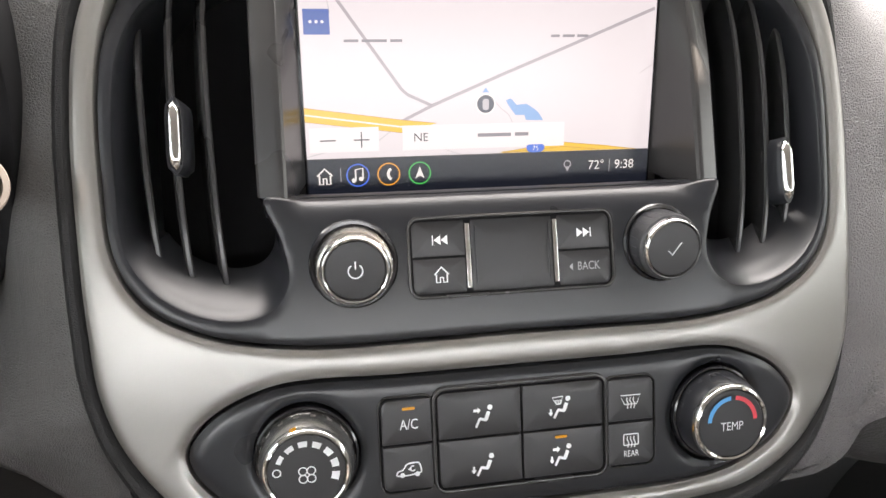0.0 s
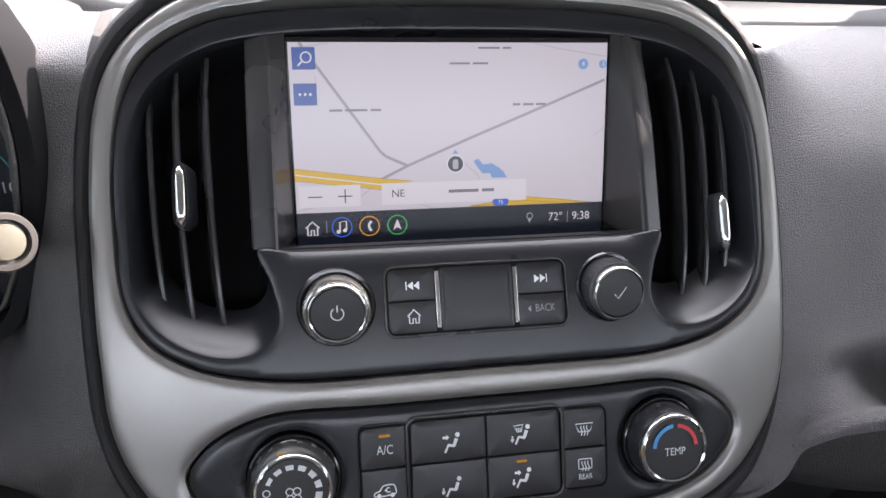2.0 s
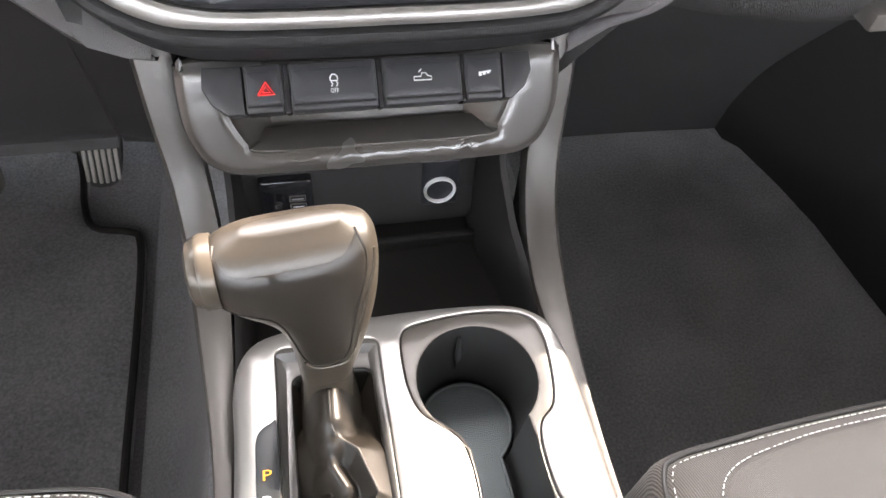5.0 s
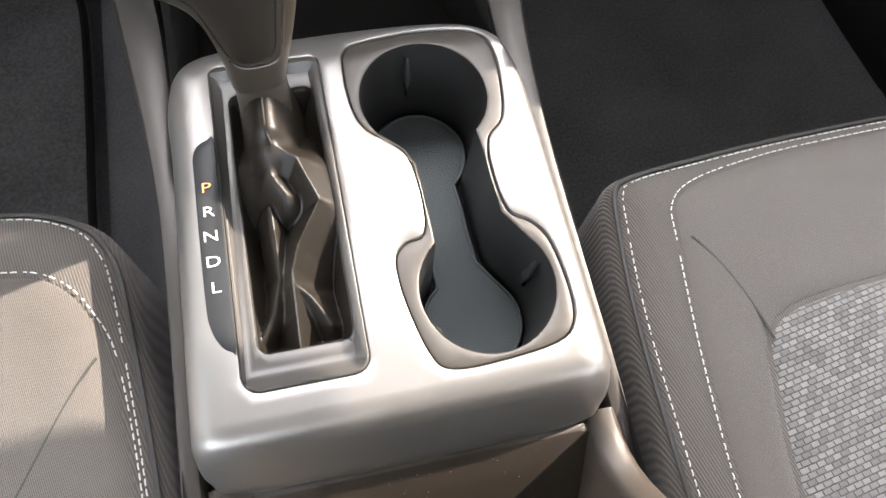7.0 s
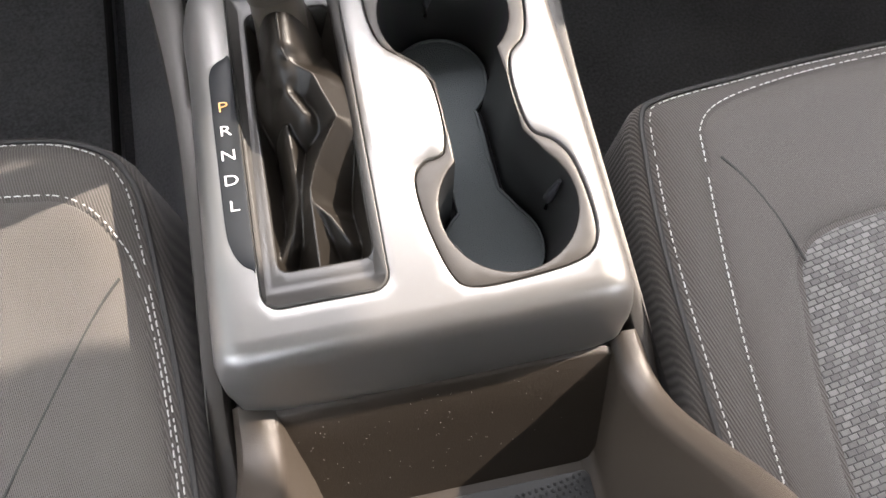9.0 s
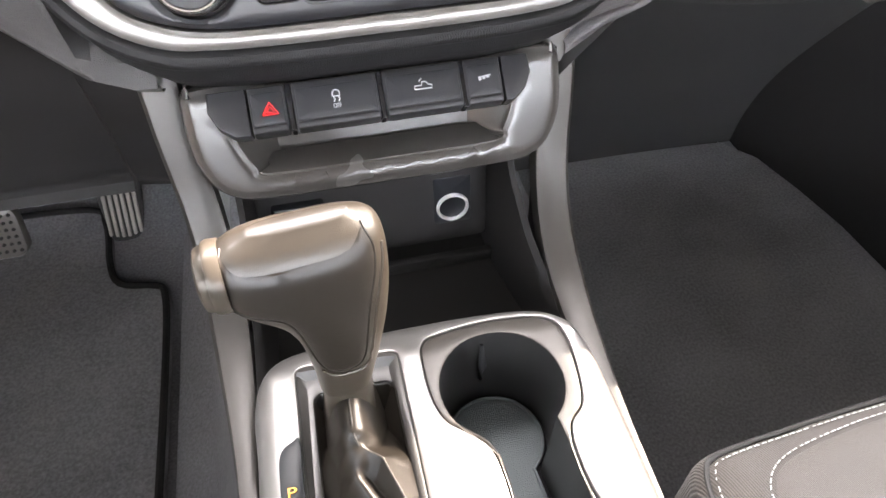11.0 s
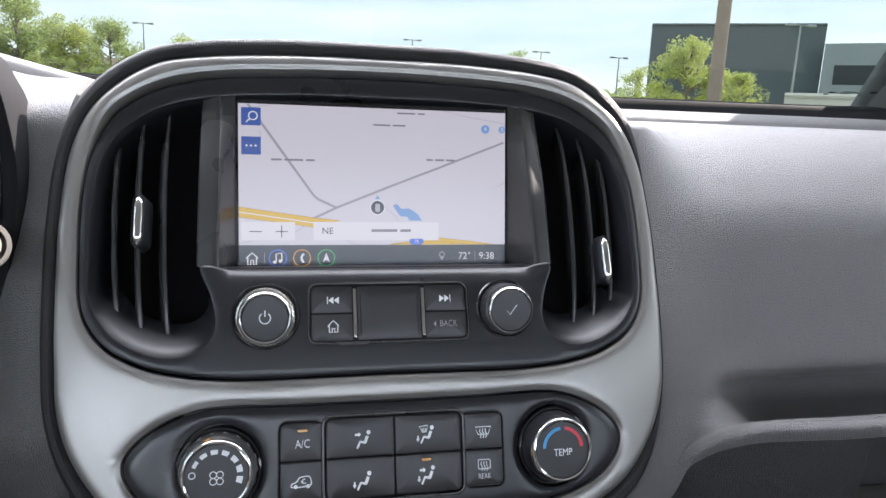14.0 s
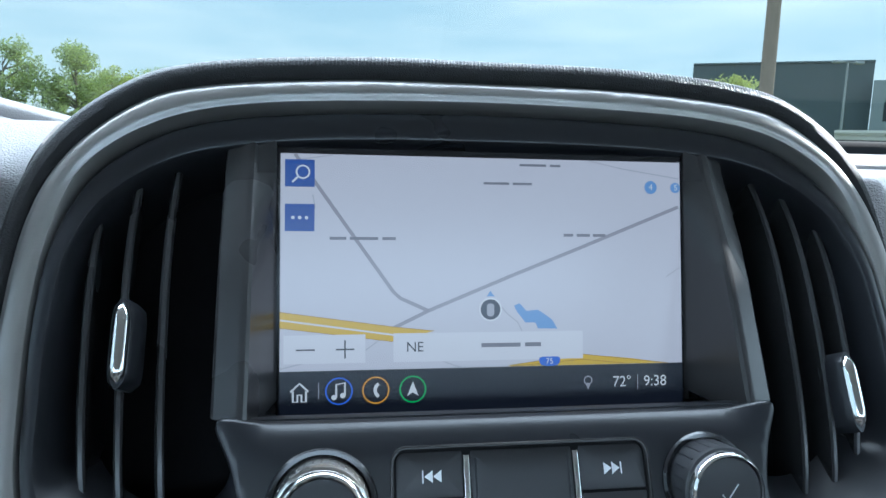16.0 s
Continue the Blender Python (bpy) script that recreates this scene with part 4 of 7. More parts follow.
for x in (-.0534, -.0468):
    flat(circle2(x, 1.1281, .0011, 12), lab, .0001, b)
strip(arc2(-.0488, 1.1306, .0011, 60, 330, 10), .0005, lab, 0, b)
flat([(-.0510, 1.1304), (-.0494, 1.1313), (-.0494, 1.1296)], lab, .0001, b)
part("recirculation_symbol", face_out(b, lab, 0, 1.14), WHITEMARK, climate, smooth=False)
for x, z, m_ in ((-.0496, 1.1560, AMBER), (.0196, 1.1372, AMBER), (.0535, 1.1566, BLACK), (.0535, 1.1378, BLACK)):
    part("indicator", face_out(flat(rrect(x - .0028, x + .0028, z - .0006, z + .0006, .0003, 2), lab, 0), lab, 0, 1.14), m_, climate, smooth=False)


# ==== dashboard ====
dashboard = thing("dashboard", (0, 0.1, 1.0), "black grained dashboard with a padded hood over the centre", "dashboard", kind="structure")

# padded roll round the silver bezel: full above and below, a thin edge at the sides
base = ccw(RING_OUT)


def roll_width(x, z):
    """Thin at the passenger's side, nearly full at the driver's."""
    t = max(0.0, min(1.0, (z - 1.285) / .06))
    u = max(0.0, min(1.0, (1.165 - z) / .06))
    least = .30 + .48 * smoothstep(.05, -.05, x)
    return least + (1 - least) * max(t * t * (3 - 2 * t), u * u * (3 - 2 * u))


def roll_ring(off, d):
    ring = []
    for a, b_ in zip(base, offset(base, off)):
        w = roll_width(*a)
        ring.append(stack(a[0] + (b_[0] - a[0]) * w, a[1] + (b_[1] - a[1]) * w, d * (w if d > 0 else 1.0) - .004 * (1 - w)))
    return ring


roll = [roll_ring(off, d) for off, d in ((-.0012, -.006), (.0008, -.0008), (.0030, .0016), (.0062, .0020), (.0090, .0002), (.0106, -.0040), (.0112, -.0090))]
part("hood_roll", loft(roll, (False, False)), HOODPAD, dashboard, "stitched grained roll round the bezel")
body = [roll[-1]]
for k, (off, d) in enumerate(((.0118, -.020), (.0130, -.050), (.0120, -.10), (.006, -.17))):
    ring = []
    for (x0_, z0_), p in zip(base, roll_ring(off, d)):
        low = max(0.0, min(1.0, (1.24 - z0_) / 0.12))
        p.z = p.z - d * 0.30 * (1 - low) * (1 if z0_ > 1.2 else 0) + low * (-0.010 - 0.012 * k)
        if z0_ > 1.3:
            p.z = min(p.z, 1.3755 - 0.004 * k)
        ring.append(p)
    body.append(ring)
part("hood", loft(body, (False, False)), HOODPAD, dashboard)
# stitches: short raised ribs across the roll, along its top and its lower right
stitches = bmesh.new()
rows_ = [roll_ring(off, d) for off, d in ((.0046, .0019), (.0068, .0018), (.0086, .0006))]
for i in range(len(base)):
    x_, z_ = base[i]
    if (z_ > 1.345 and x_ > -.12) or (z_ < 1.135 and x_ > .03):
        j_ = (i + 1) % len(base)
        gap = (rows_[1][j_] - rows_[1][i]).length
        for q in range(max(1, int(gap / .0013))):
            f_ = q / max(1, int(gap / .0013))
            tube([r_[i].lerp(r_[j_], f_) for r_ in rows_], .00028, 4, stitches)
tagged(part("stitching", stitches, HOODPAD, dashboard, "fine black ribbed stitching on the roll"), kind="stuff")


def dash_sheet(cols, n=5):
    """A skin over columns of (x, [(y, z), ...])."""
    rings = []
    for x, prof in cols:
        rings.append([Vector((x, p.x, p.y)) for p in smooth_path([(y, z, 0) for y, z in prof], n)])
    return loft(rings, closed=False)


def hug(x, y, z):
    """Draw the pads forward to the bezel's edge, and behind the bezel where it covers them."""
    if not 1.06 < z < 1.345:
        return y, z
    w = (1 - smoothstep(.190, .250, abs(x))) * smoothstep(1.06, 1.10, z) * (1 - smoothstep(1.325, 1.345, z))
    goal = face_y(.186, z) + .007
    rim = float(np.interp(abs(x), [.119, .148, .169, .179, .1835, .1842], [1.103, 1.116, 1.139, 1.163, 1.21, 1.40]))
    deep = .024 + .085 * (1 - smoothstep(.172, .179, abs(x)))
    return (y + (goal - y) * w if goal < y else y) + deep * smoothstep(-.006, .010, z - rim), z


# passenger side: upper pad, falling to a ledge over the glove box
def ledge(x):
    z = float(np.mean(np.interp([x - .008, x - .004, x, x + .004, x + .008], [.12, .145, .156, .170, .185, .196, .205, .217, .238, .282, .8], [1.036, 1.060, 1.071, 1.086, 1.106, 1.1205, 1.131, 1.140, 1.1468, 1.150, 1.150])))
    return float(np.interp(x, [.13, .150, .180, .200, .220, .245, .285], [-.056, -.060, -.067, -.078, -.089, -.098, -.106])), z


cols = []
EDGE_X = [.132, .145, .156, .166, .174, .179, .1818, .1834, .1843, .1852, .1864, .188, .191, .195, .200, .206, .213, .221, .230, .240, .250]
for x in EDGE_X + [.26 + .52 * (i / 27) ** 1.2 for i in range(28)]:
    yr, zr = ledge(x)
    c_ = smoothstep(.195, .300, x)
    line = lambda t: (-.0345 + (yr + .0435) * t, 1.182 + (zr + .001 - 1.182) * (t + .25 * t * (1 - t)))
    low = [tuple(a + (b_ - a) * c_ for a, b_ in zip(line(t), p)) for t, p in ((.14, (-.041, max(1.160, zr + .016))), (.27, (-.040, zr + .010)))]
    for k, (cy, cz) in enumerate(((-.032, .002), (-.016, -.003), (-.012, -.023), (-.055, -.040), (-.089, -.030))):
        y0, z0 = line(.40 + .12 * k)
        low.append((y0 + (cy - y0) * c_, z0 + (zr + cz - z0) * c_))
    low += [(yr + .009, zr + .001), (yr + .004, zr + .0014), (yr - .0005, zr - .0012), (yr - .0004, zr - .006), (yr + .0020, zr - .010), (yr + .010, zr - .012)]
    cols.append((x, [hug(x, *p) for p in [(.190, 1.3275), (.12, 1.326), (.075, 1.319), (.040, 1.3040), (.012, 1.282), (-.004, 1.262), (-.018, 1.225), (-.027, 1.200), (-.0345, 1.182)] + low]))
part("passenger_pad", dash_sheet(cols), LITHIDE, dashboard, "grained black pad over the glove box")
# top shelf to the windscreen, with a raised seam
part("top_shelf", dash_sheet([(x, [(.58 - .20 * (x / .8) ** 2, 1.3300), (.40 - .08 * (x / .8) ** 2, 1.3335), (.27, 1.3370), (.215, 1.3385), (.200, 1.3380), (.190, 1.3330), (.186, 1.3270)]) for x in np.linspace(.05, .80, 9)]), PAD, dashboard, "grained strip across the top of the dashboard")


def rise(x):
    """Height of the driver's side shelf, which climbs towards the dials."""
    return 1.3325 + .253 * min(.20, max(0.0, -x - .206))


part("top_shelf", dash_sheet([(x, [(.58 - .20 * (x / .8) ** 2, 1.3300), (.40 - .08 * (x / .8) ** 2, 1.3335), (.28, rise(x) + .003), (.222, rise(x) + .0085), (.208, rise(x) + .0095), (.200, rise(x) + .0075), (.1975, rise(x) + .002), (.197, rise(x) - .006)]) for x in np.linspace(-.80, .06, 30)]), SHELFPAD, dashboard, "grained strip behind the dials")
part("core", boxy(-.74, .74, .235, .60, .94, 1.318, .01), LOWER, dashboard)
part("windscreen_gasket", dash_sheet([(x, [(.66 - .20 * (x / .8) ** 2, 1.3570), (.625 - .20 * (x / .8) ** 2, 1.3545), (.600 - .20 * (x / .8) ** 2, 1.3520), (.578 - .20 * (x / .8) ** 2, 1.3290)]) for x in np.linspace(-.86, .86, 23)], 3), VENT, dashboard, "black band at the foot of the windscreen")

# glove box
def GF(x, z, d=0.0):
    """Front of the glove box: follows the ledge above it and turns under below its pull."""
    return Vector((x, ledge(x)[0] + .0025 + max(0.0, 1.14 - z) * .10 - d + 26 * max(0.0, 1.098 - z) ** 2, z + .1 * d))


glove = part("glove_box", panel(smooth_loop([(.150, 1.030), (.40, 1.016), (.70, 1.016), (.70, 1.05), (.70, 1.1405), (.45, 1.1405), (.29, 1.1405), (.245, 1.1385), (.222, 1.1335), (.208, 1.1250), (.197, 1.1130), (.184, 1.0960), (.170, 1.0780), (.157, 1.0620), (.150, 1.050)], 3), [rrect(.308, .520, 1.0990, 1.1365, .004)], GF, .006, .0015, .008), GLOVESHADE, dashboard, "black glove box lid with a handle recess")
part("glove_handle", boxy(.304, .530, -.1130, -.092, 1.0860, 1.0995, .003), GREYTRIM, glove, "grey glove box pull")
part("recess", boxy(.29, .53, -.086, -.076, 1.09, 1.1385, .002), LOWER, glove)
cols = []
for x in np.linspace(.124, .78, 40):
    yr, zr = ledge(x)
    cols.append((x, [(yr + .0016, zr - .007), (yr + .007, zr - .014)] + [(GF(x, z).y + .0075, z) for z in (zr - .035, min(1.085, zr - .05), min(1.060, zr - .06), min(1.040, zr - .07), min(1.022, zr - .08), min(1.008, zr - .09))]))
part("glove_surround", dash_sheet(cols), GLOVESHADE, dashboard)
# added dark sheet: stands in for the shade at the front of the footwell
part("footwell_shade", dash_sheet([(x, [(.045, 1.075), (.10, 1.005), (.18, .90), (.255, .76), (.284, .67), (.292, .596)]) for x in np.linspace(.115, .80, 12)]), PAD, dashboard, "added dark sheet for the shade under the glove box")

# driver side: pad between the stack and the dials, with the cowl over them
cols = []
for x in [-e for e in EDGE_X] + [-.26 - .51 * (i / 23) ** 1.3 for i in range(24)]:
    k = min(1.0, (-.12 - x) / .105)
    q = smoothstep(.212, .262, -x)
    h = smoothstep(.20, .36, -x)
    zb = float(np.interp(-x, [.145, .175, .200, .224, .30, .8], [1.050, 1.060, 1.085, 1.108, 1.150, 1.160]))
    cols.append((x, [hug(x, *p) for p in [(.200, rise(x) - .001), (.13, rise(x) + .001), (.06, max(rise(x) - .002, 1.343 + .028 * h)), (.020 - .035 * q, 1.325 + .015 * q + .05 * h), (.008 - .030 * q, 1.305 + .025 * q + .05 * h), (.002 + .060 * q, 1.27 + .045 * q + .05 * h), (.000 + .070 * q, 1.24), (-.004 + .055 * q, 1.20), (-.018 + .03 * q, 1.17), (-.046 + .01 * q, max(1.145, zb + .020))]] + [(-.062 + .01 * k, zb + .022), (-.064 + .014 * k, zb + .010), (-.054 + .02 * k, zb), (.0, zb - .003)]))
pad_bm = dash_sheet(cols)
# shade of the driver's side is put into this darker hide
part("driver_pad", pad_bm, SHADEHIDE, dashboard, "grained black pad beside the dials")
part("knee_panel", dash_sheet([(x, [(.0, 1.16), (-.012, 1.11), (.002, 1.04), (.018, .97), (.028, .920), (.045, .908), (.30, .93)]) for x in np.linspace(-.200, -.76, 9)]), LOWER, dashboard, "dark lower panel under the wheel")
part("console_cheek", dash_sheet([(x, [(-.02, 1.08), (-.015 + .3 * (-.14 - x), 1.02), (.0 + .3 * (-.14 - x), .96), (.012 + .3 * (-.14 - x), .915), (.06, .905), (.30, .92)]) for x in np.linspace(-.135, -.197, 5)]), LOWER, dashboard, "dark trim between the console and the knee panel")
part("lower_pad", dash_sheet([(x, [(-.060, 1.088 + .05 * max(0, abs(x) - .10)), (-.064, 1.070 + .2 * max(0, abs(x) - .10)), (-.050, 1.059 + .35 * max(0, abs(x) - .10)), (.02, 1.055), (.2, 1.05)]) for x in np.linspace(-.150, .150, 15)]), SHADEHIDE, dashboard)

# ==== instrument cluster ====
cluster = thing("instrument_cluster", (-.32, 0, 1.19), "dark instrument cluster with a rounded bright rim", "gauge")
CL = smooth_loop([(-.2150, 1.342), (-.2085, 1.317), (-.2065, 1.290), (-.2085, 1.266), (-.2125, 1.245), (-.2210, 1.216), (-.243, 1.190), (-.32, 1.184), (-.44, 1.19), (-.47, 1.27), (-.43, 1.355), (-.32, 1.375), (-.235, 1.362)], 5)
clmap = lambda x, z, d=0.0: Vector((x, -.020 - d, z + .1 * d))
part("rim", panel(offset(ccw(CL), .003), [offset(ccw(CL), -.005)], lambda x, z, d=0.0: clmap(x, z, d - .004), .04, .0012, .01), VENT, cluster)
part("bright_line", panel(offset(ccw(CL), -.0085), [offset(ccw(CL), -.0105)], lambda x, z, d=0.0: clmap(x, z, d - .012), .004, .0006, .01), GREYTRIM, cluster, "thin bright line inside the rim")
part("dial_plate", panel(offset(ccw(CL), -.0062), [], lambda x, z, d=0.0: clmap(x, z, d - .030), .003, .0005, .03), DIALFACE, cluster)
cf = lambda x, z, d=0.0: clmap(x, z, d - .0296)
part("dial_arc", face_out(strip(arc2(-.262, 1.258, .040, 20, 75, 14), .0008, cf), cf, -.3, 1.25), TEALLED, cluster, smooth=False)
b = text("10", .0085, -.2285, 1.2645, cf, 0)
part("dial_number", b, DIMMARK, cluster, smooth=False)
part("dial_mark", face_out(flat([(-.249, 1.279), (-.238, 1.279), (-.238, 1.2825), (-.249, 1.2825)], cf), cf, -.3, 1.25), DIMMARK, cluster, smooth=False)

# column stalk with its round end cap, and the key
stalk = thing("column_stalk", (-.245, -.05, 1.25), "steering column stalk with a pale round end cap", "stalk")
ax = Vector((.62, -.72, .22)).normalized()
endp = Vector((-.2085, -.055, 1.2570))
part("lever", tube([endp - ax * .12, endp - ax * .05, endp - ax * .012], [.007, .008, .011], 16), SATIN, stalk)
part("cap_ring", lathe(endp, ax, [(.0118, -.014), (.0130, -.004), (.0130, .0004), (.0122, .0016), (.0100, .0018), (.0092, -.0020), (.0060, -.0022)], 40, caps=(True, False)), GREYTRIM, stalk, "grey ring")
part("cap", lathe(endp, ax, [(.0080, -.0020), (.0080, .0006), (.0076, .0014), (.005, .0020), (.0004, .0022)], 36), CREAM, stalk, "pale cream cap")

fob = thing("key_fob", (-.243, -.105, 1.08), "brown key fob in a clear cover", "key")
fmap2 = lambda x, z, d=0.0: Vector((x, -.105 - d, z))
part("shell", panel(smooth_loop([(-.262, 1.135), (-.232, 1.140), (-.2255, 1.125), (-.2285, 1.112), (-.2235, 1.094), (-.226, 1.083), (-.262, 1.080)], 4), [], fmap2, .010, .002, .006, .004, .008, back=True), FOB, fob)
part("fob_edge", tube(smooth_path([(-.2325, -.110, 1.139), (-.2270, -.1105, 1.124), (-.2300, -.1105, 1.112), (-.2250, -.1105, 1.094), (-.2275, -.110, 1.084)], 5), .0013, 8), CHROME, fob)
tag = thing("key_tag", (-.252, -.11, 1.02), "red triangular key tag under the fob", "tag")
part("tag_plate", panel([(-.262, 1.078), (-.2565, 1.074), (-.2415, 1.020), (-.2435, 1.016), (-.262, 1.026)], [], lambda x, z, d=0.0: Vector((x, -.112 - d, z)), .002, .0005, .01, back=True), REDTAG, tag)
part("steering_column", tube([(-.36, -.16, 1.16), (-.36, .02, 1.12), (-.36, .2, 1.06)], [.048, .055, .06], 24), LOWER, dashboard)

# ==== switch panel and tray ====
sw = thing("switch_panel", (0, -.09, .98), "grey plastic switch panel with buttons over a shallow tray", "switch panel")
swmap = lambda x, z, d=0.0: Vector((x, -.0630 - (1.055 - z) * .46 - d * .909, z + .418 * d))
HOUSE = smooth_loop(mirrored([(0, 1.0560), (.07, 1.0560), (.118, 1.0545), (.1245, 1.048), (.1255, 1.030), (.1235, 1.012), (.1155, .9955), (.104, .9870), (.088, .9835), (.04, .9825), (0, .9825)]), 4)


TRAY = smooth_loop([(-.094, 1.0340), (-.0, 1.0340), (.088, 1.0340), (.0900, 1.0280), (.0875, 1.0180), (.0815, 1.0065), (.0740, 1.0005), (.0, .9990), (-.0760, .9990), (-.0855, 1.0050), (-.0925, 1.0170), (-.0960, 1.0280)], 4)


def tray_wall(x, z, s):
    """Ends that slope in to the tray's back, and a level floor."""
    end = max(0.0, abs(x + .004) - .063)
    return x - math.copysign(end * .86 * s, x + .004), z + .0010 * s, -.001 - .023 * s


part("housing", panel(HOUSE, [TRAY], swmap, .05, .005, .004, .0020, .006, wall=tray_wall, hole_bev=.0016), CONSOLE, sw, "grey plastic housing")
part("tray_back", panel(rrect(-.078, .074, .992, 1.04, .003), [], lambda x, z, d=0.0: swmap(x, z, d - .0238), .002, .0005, .02), CONSOLE, sw)
part("tray_mat", panel(smooth_loop([(-.074, -.0672), (0, -.0672), (.069, -.0672), (.0745, -.0800), (.0770, -.0885), (0, -.0895), (-.0800, -.0885), (-.0780, -.0800)], 3), [], lambda x, y, d=0.0: Vector((x, y, 1.0008 + .05 * (y + .08) + d)), .002, .0006, .012), CONSOLE, sw, "dark grey rubber mat in the tray")
# buttons: each a wedge that leans back
smap_ = lambda x, v, d=0.0: Vector((x, -.0755 - v * .745, 1.0560 - v * .667)) + Vector((0, -.667, .745)) * d
for name, x0, x1 in (("blank_cover", -.1055, -.0826), ("hazard_button", -.0816, -.0590), ("stability_button", -.0545, -.0016), ("cargo_lamp_button", .0022, .0520), ("tow_button", .0545, .0785), ("blank_cover", .0795, .0975)):
    lp = rrect(x0, x1, -.002, .0270, .0018)
    if name == "blank_cover":
        s_ = -1 if x0 < 0 else 1
        inner, outer_ = (x1, x0) if s_ < 0 else (x0, x1)
        lp = smooth_loop([(inner, -.002), (outer_, -.002), (outer_ + s_ * .001, .010), (outer_ - s_ * .004, .020), (outer_ - s_ * .013, .0270), (inner, .0270)], 1)
    btn = part(name, panel(lp, [], lambda u, v, d=0.0: smap_(u, v, d + .001), .016, .0012, .006, back=True), BUTTON, sw)
    if name != "blank_cover":
        w = x1 - x0
        part("lip", panel(rrect(x0 + .0005, x1 - .0005, .0225, .0268, .001), [], lambda u, v, d=0.0: smap_(u, v, d + .0024 - .25 * max(0, v - .0235)), .003, .0009, .005), BUTTON, btn)
        part("inset", panel(rrect(x0 + .0016, x1 - .0016, .002, .0215, .0015), [], lambda u, v, d=0.0: smap_(u, v, d + .0016), .002, .0008, .006), BLACK, btn)
for x in (-.0567, .0003, .0533):
    part("divider", panel(rrect(x - .0016, x + .0016, -.002, .0275, .0008), [], smap_, .014, .0006, .01), GLOSS, sw)
sm = lambda u, v, d=0.0: smap_(u, -v, d + .0027)
b = bmesh.new()
strip([(-.0738, -.0160), (-.0690, -.0085), (-.0642, -.0160), (-.0738, -.0160)], .0010, sm, 0, b)
strip([(-.0714, -.0147), (-.0690, -.0110), (-.0666, -.0147), (-.0714, -.0147)], .0007, sm, 0, b)
part("hazard_sign", face_out(b, sm, 0, 0), REDLED, sw, "lit red hazard triangle", smooth=False)
b = text("OFF", .0040, -.0280, -.0160, sm, 0, squeeze=.75)
strip([(-.0302, -.0100), (-.0302, -.0078), (-.0290, -.0062), (-.0270, -.0062), (-.0258, -.0078), (-.0258, -.0100), (-.0302, -.0100)], .0008, sm, 0, b)
strip([(-.0298, -.0135), (-.0288, -.0118), (-.0298, -.0106)], .0007, sm, 0, b)
strip([(-.0268, -.0135), (-.0258, -.0118), (-.0268, -.0106)], .0007, sm, 0, b)
part("stability_symbol", face_out(b, sm, 0, 0), WHITEMARK, sw, smooth=False)
b = strip([(.0215, -.0128), (.0325, -.0128), (.0325, -.0108), (.0302, -.0104), (.0290, -.0085), (.0265, -.0085), (.0258, -.0106), (.0215, -.0106), (.0215, -.0128)], .0008, sm, 0)
strip([(.0245, -.0080), (.0265, -.0060)], .0007, sm, 0, b)
part("cargo_lamp_symbol", face_out(b, sm, 0, 0), WHITEMARK, sw, smooth=False)
b = strip([(.0630, -.0105), (.0712, -.0095)], .0010, sm, 0)
for k in range(3):
    flat(rrect(.0630 + k * .0026, .0650 + k * .0026, -.0125 + .0006 * k, -.0098, .0004, 2), sm, 0, b)
part("tow_symbol", face_out(b, sm, 0, 0), WHITEMARK, sw, smooth=False)

# ==== lower pocket with socket ====
pocket = thing("storage_pocket", (0, -.08, .85), "black open pocket under the switch panel with a power socket", "storage")
part("back_plate", panel(rrect(-.100, .084, .868, .985, .006), [], lambda x, z, d=0.0: Vector((x, -.050 + (z - .904) * .10 - d, z)), .004, .0012, .02), LOWER, pocket)
for sx, x0 in ((1, .0865), (-1, .1015)):
    rows = []
    for y, zt in ((-.035, 1.03), (-.065, 1.00), (-.09, .962), (-.12, .932), (-.15, .915), (-.18, .908), (-.21, .905)):
        xx = x0 + (.106 - x0) * smoothstep(-.05, -.20, y)
        rows.append([Vector((sx * (xx + .004), y, zt)), Vector((sx * xx, y, zt - .004)), Vector((sx * (xx - .002), y, .90)), Vector((sx * (xx - .004), y, .852))])
    part("side_wall", loft(rows, closed=False), LOWER, pocket)
part("pocket_floor", panel(rrect(-.105, .100, -.21, -.040, .004), [], lambda x, y, d=0.0: Vector((x, y, .856 + d + .10 * max(0, y + .075) ** 1.2)), .006, .001, .012), LOWER, pocket)
part("rib", boxy(-.10, .0865, -.073, -.066, .855, .868, .002), LOWER, pocket)
socket = thing("power_socket", (.055, -.05, .892), "round power socket with a bright ring", "socket")
sc = Vector((.055, -.0508, .904))
part("ring", lathe(sc, (0, -1, .1), [(.0136, -.004), (.0136, .0016), (.0128, .0028), (.0118, .0028), (.0112, .0014), (.0110, -.020)], 44, caps=(False, False)), RINGMETAL, socket, "bright metal ring")
part("well", lathe(sc, (0, -1, .1), [(.0111, -.001), (.0108, -.028), (.0004, -.0285)], 36, caps=(False, True)), VENT, socket)
part("socket_plate", panel(rrect(.0395, .0705, .887, .934, .003), [], lambda x, z, d=0.0: Vector((x, -.0505 + (z - .904) * .10 - d, z)), .003, .0008, .02), SATIN, pocket)
usb = thing("usb_panel", (-.068, -.06, .895), "black panel with a card slot and two usb ports", "socket")
um = lambda x, z, d=0.0: Vector((x, -.0545 - (.934 - z) * .05 - d, z))
part("plate", panel(rrect(-.0885, -.0480, .889, .9325, .003), [], um, .008, .0015, .02), GLOSS, usb)
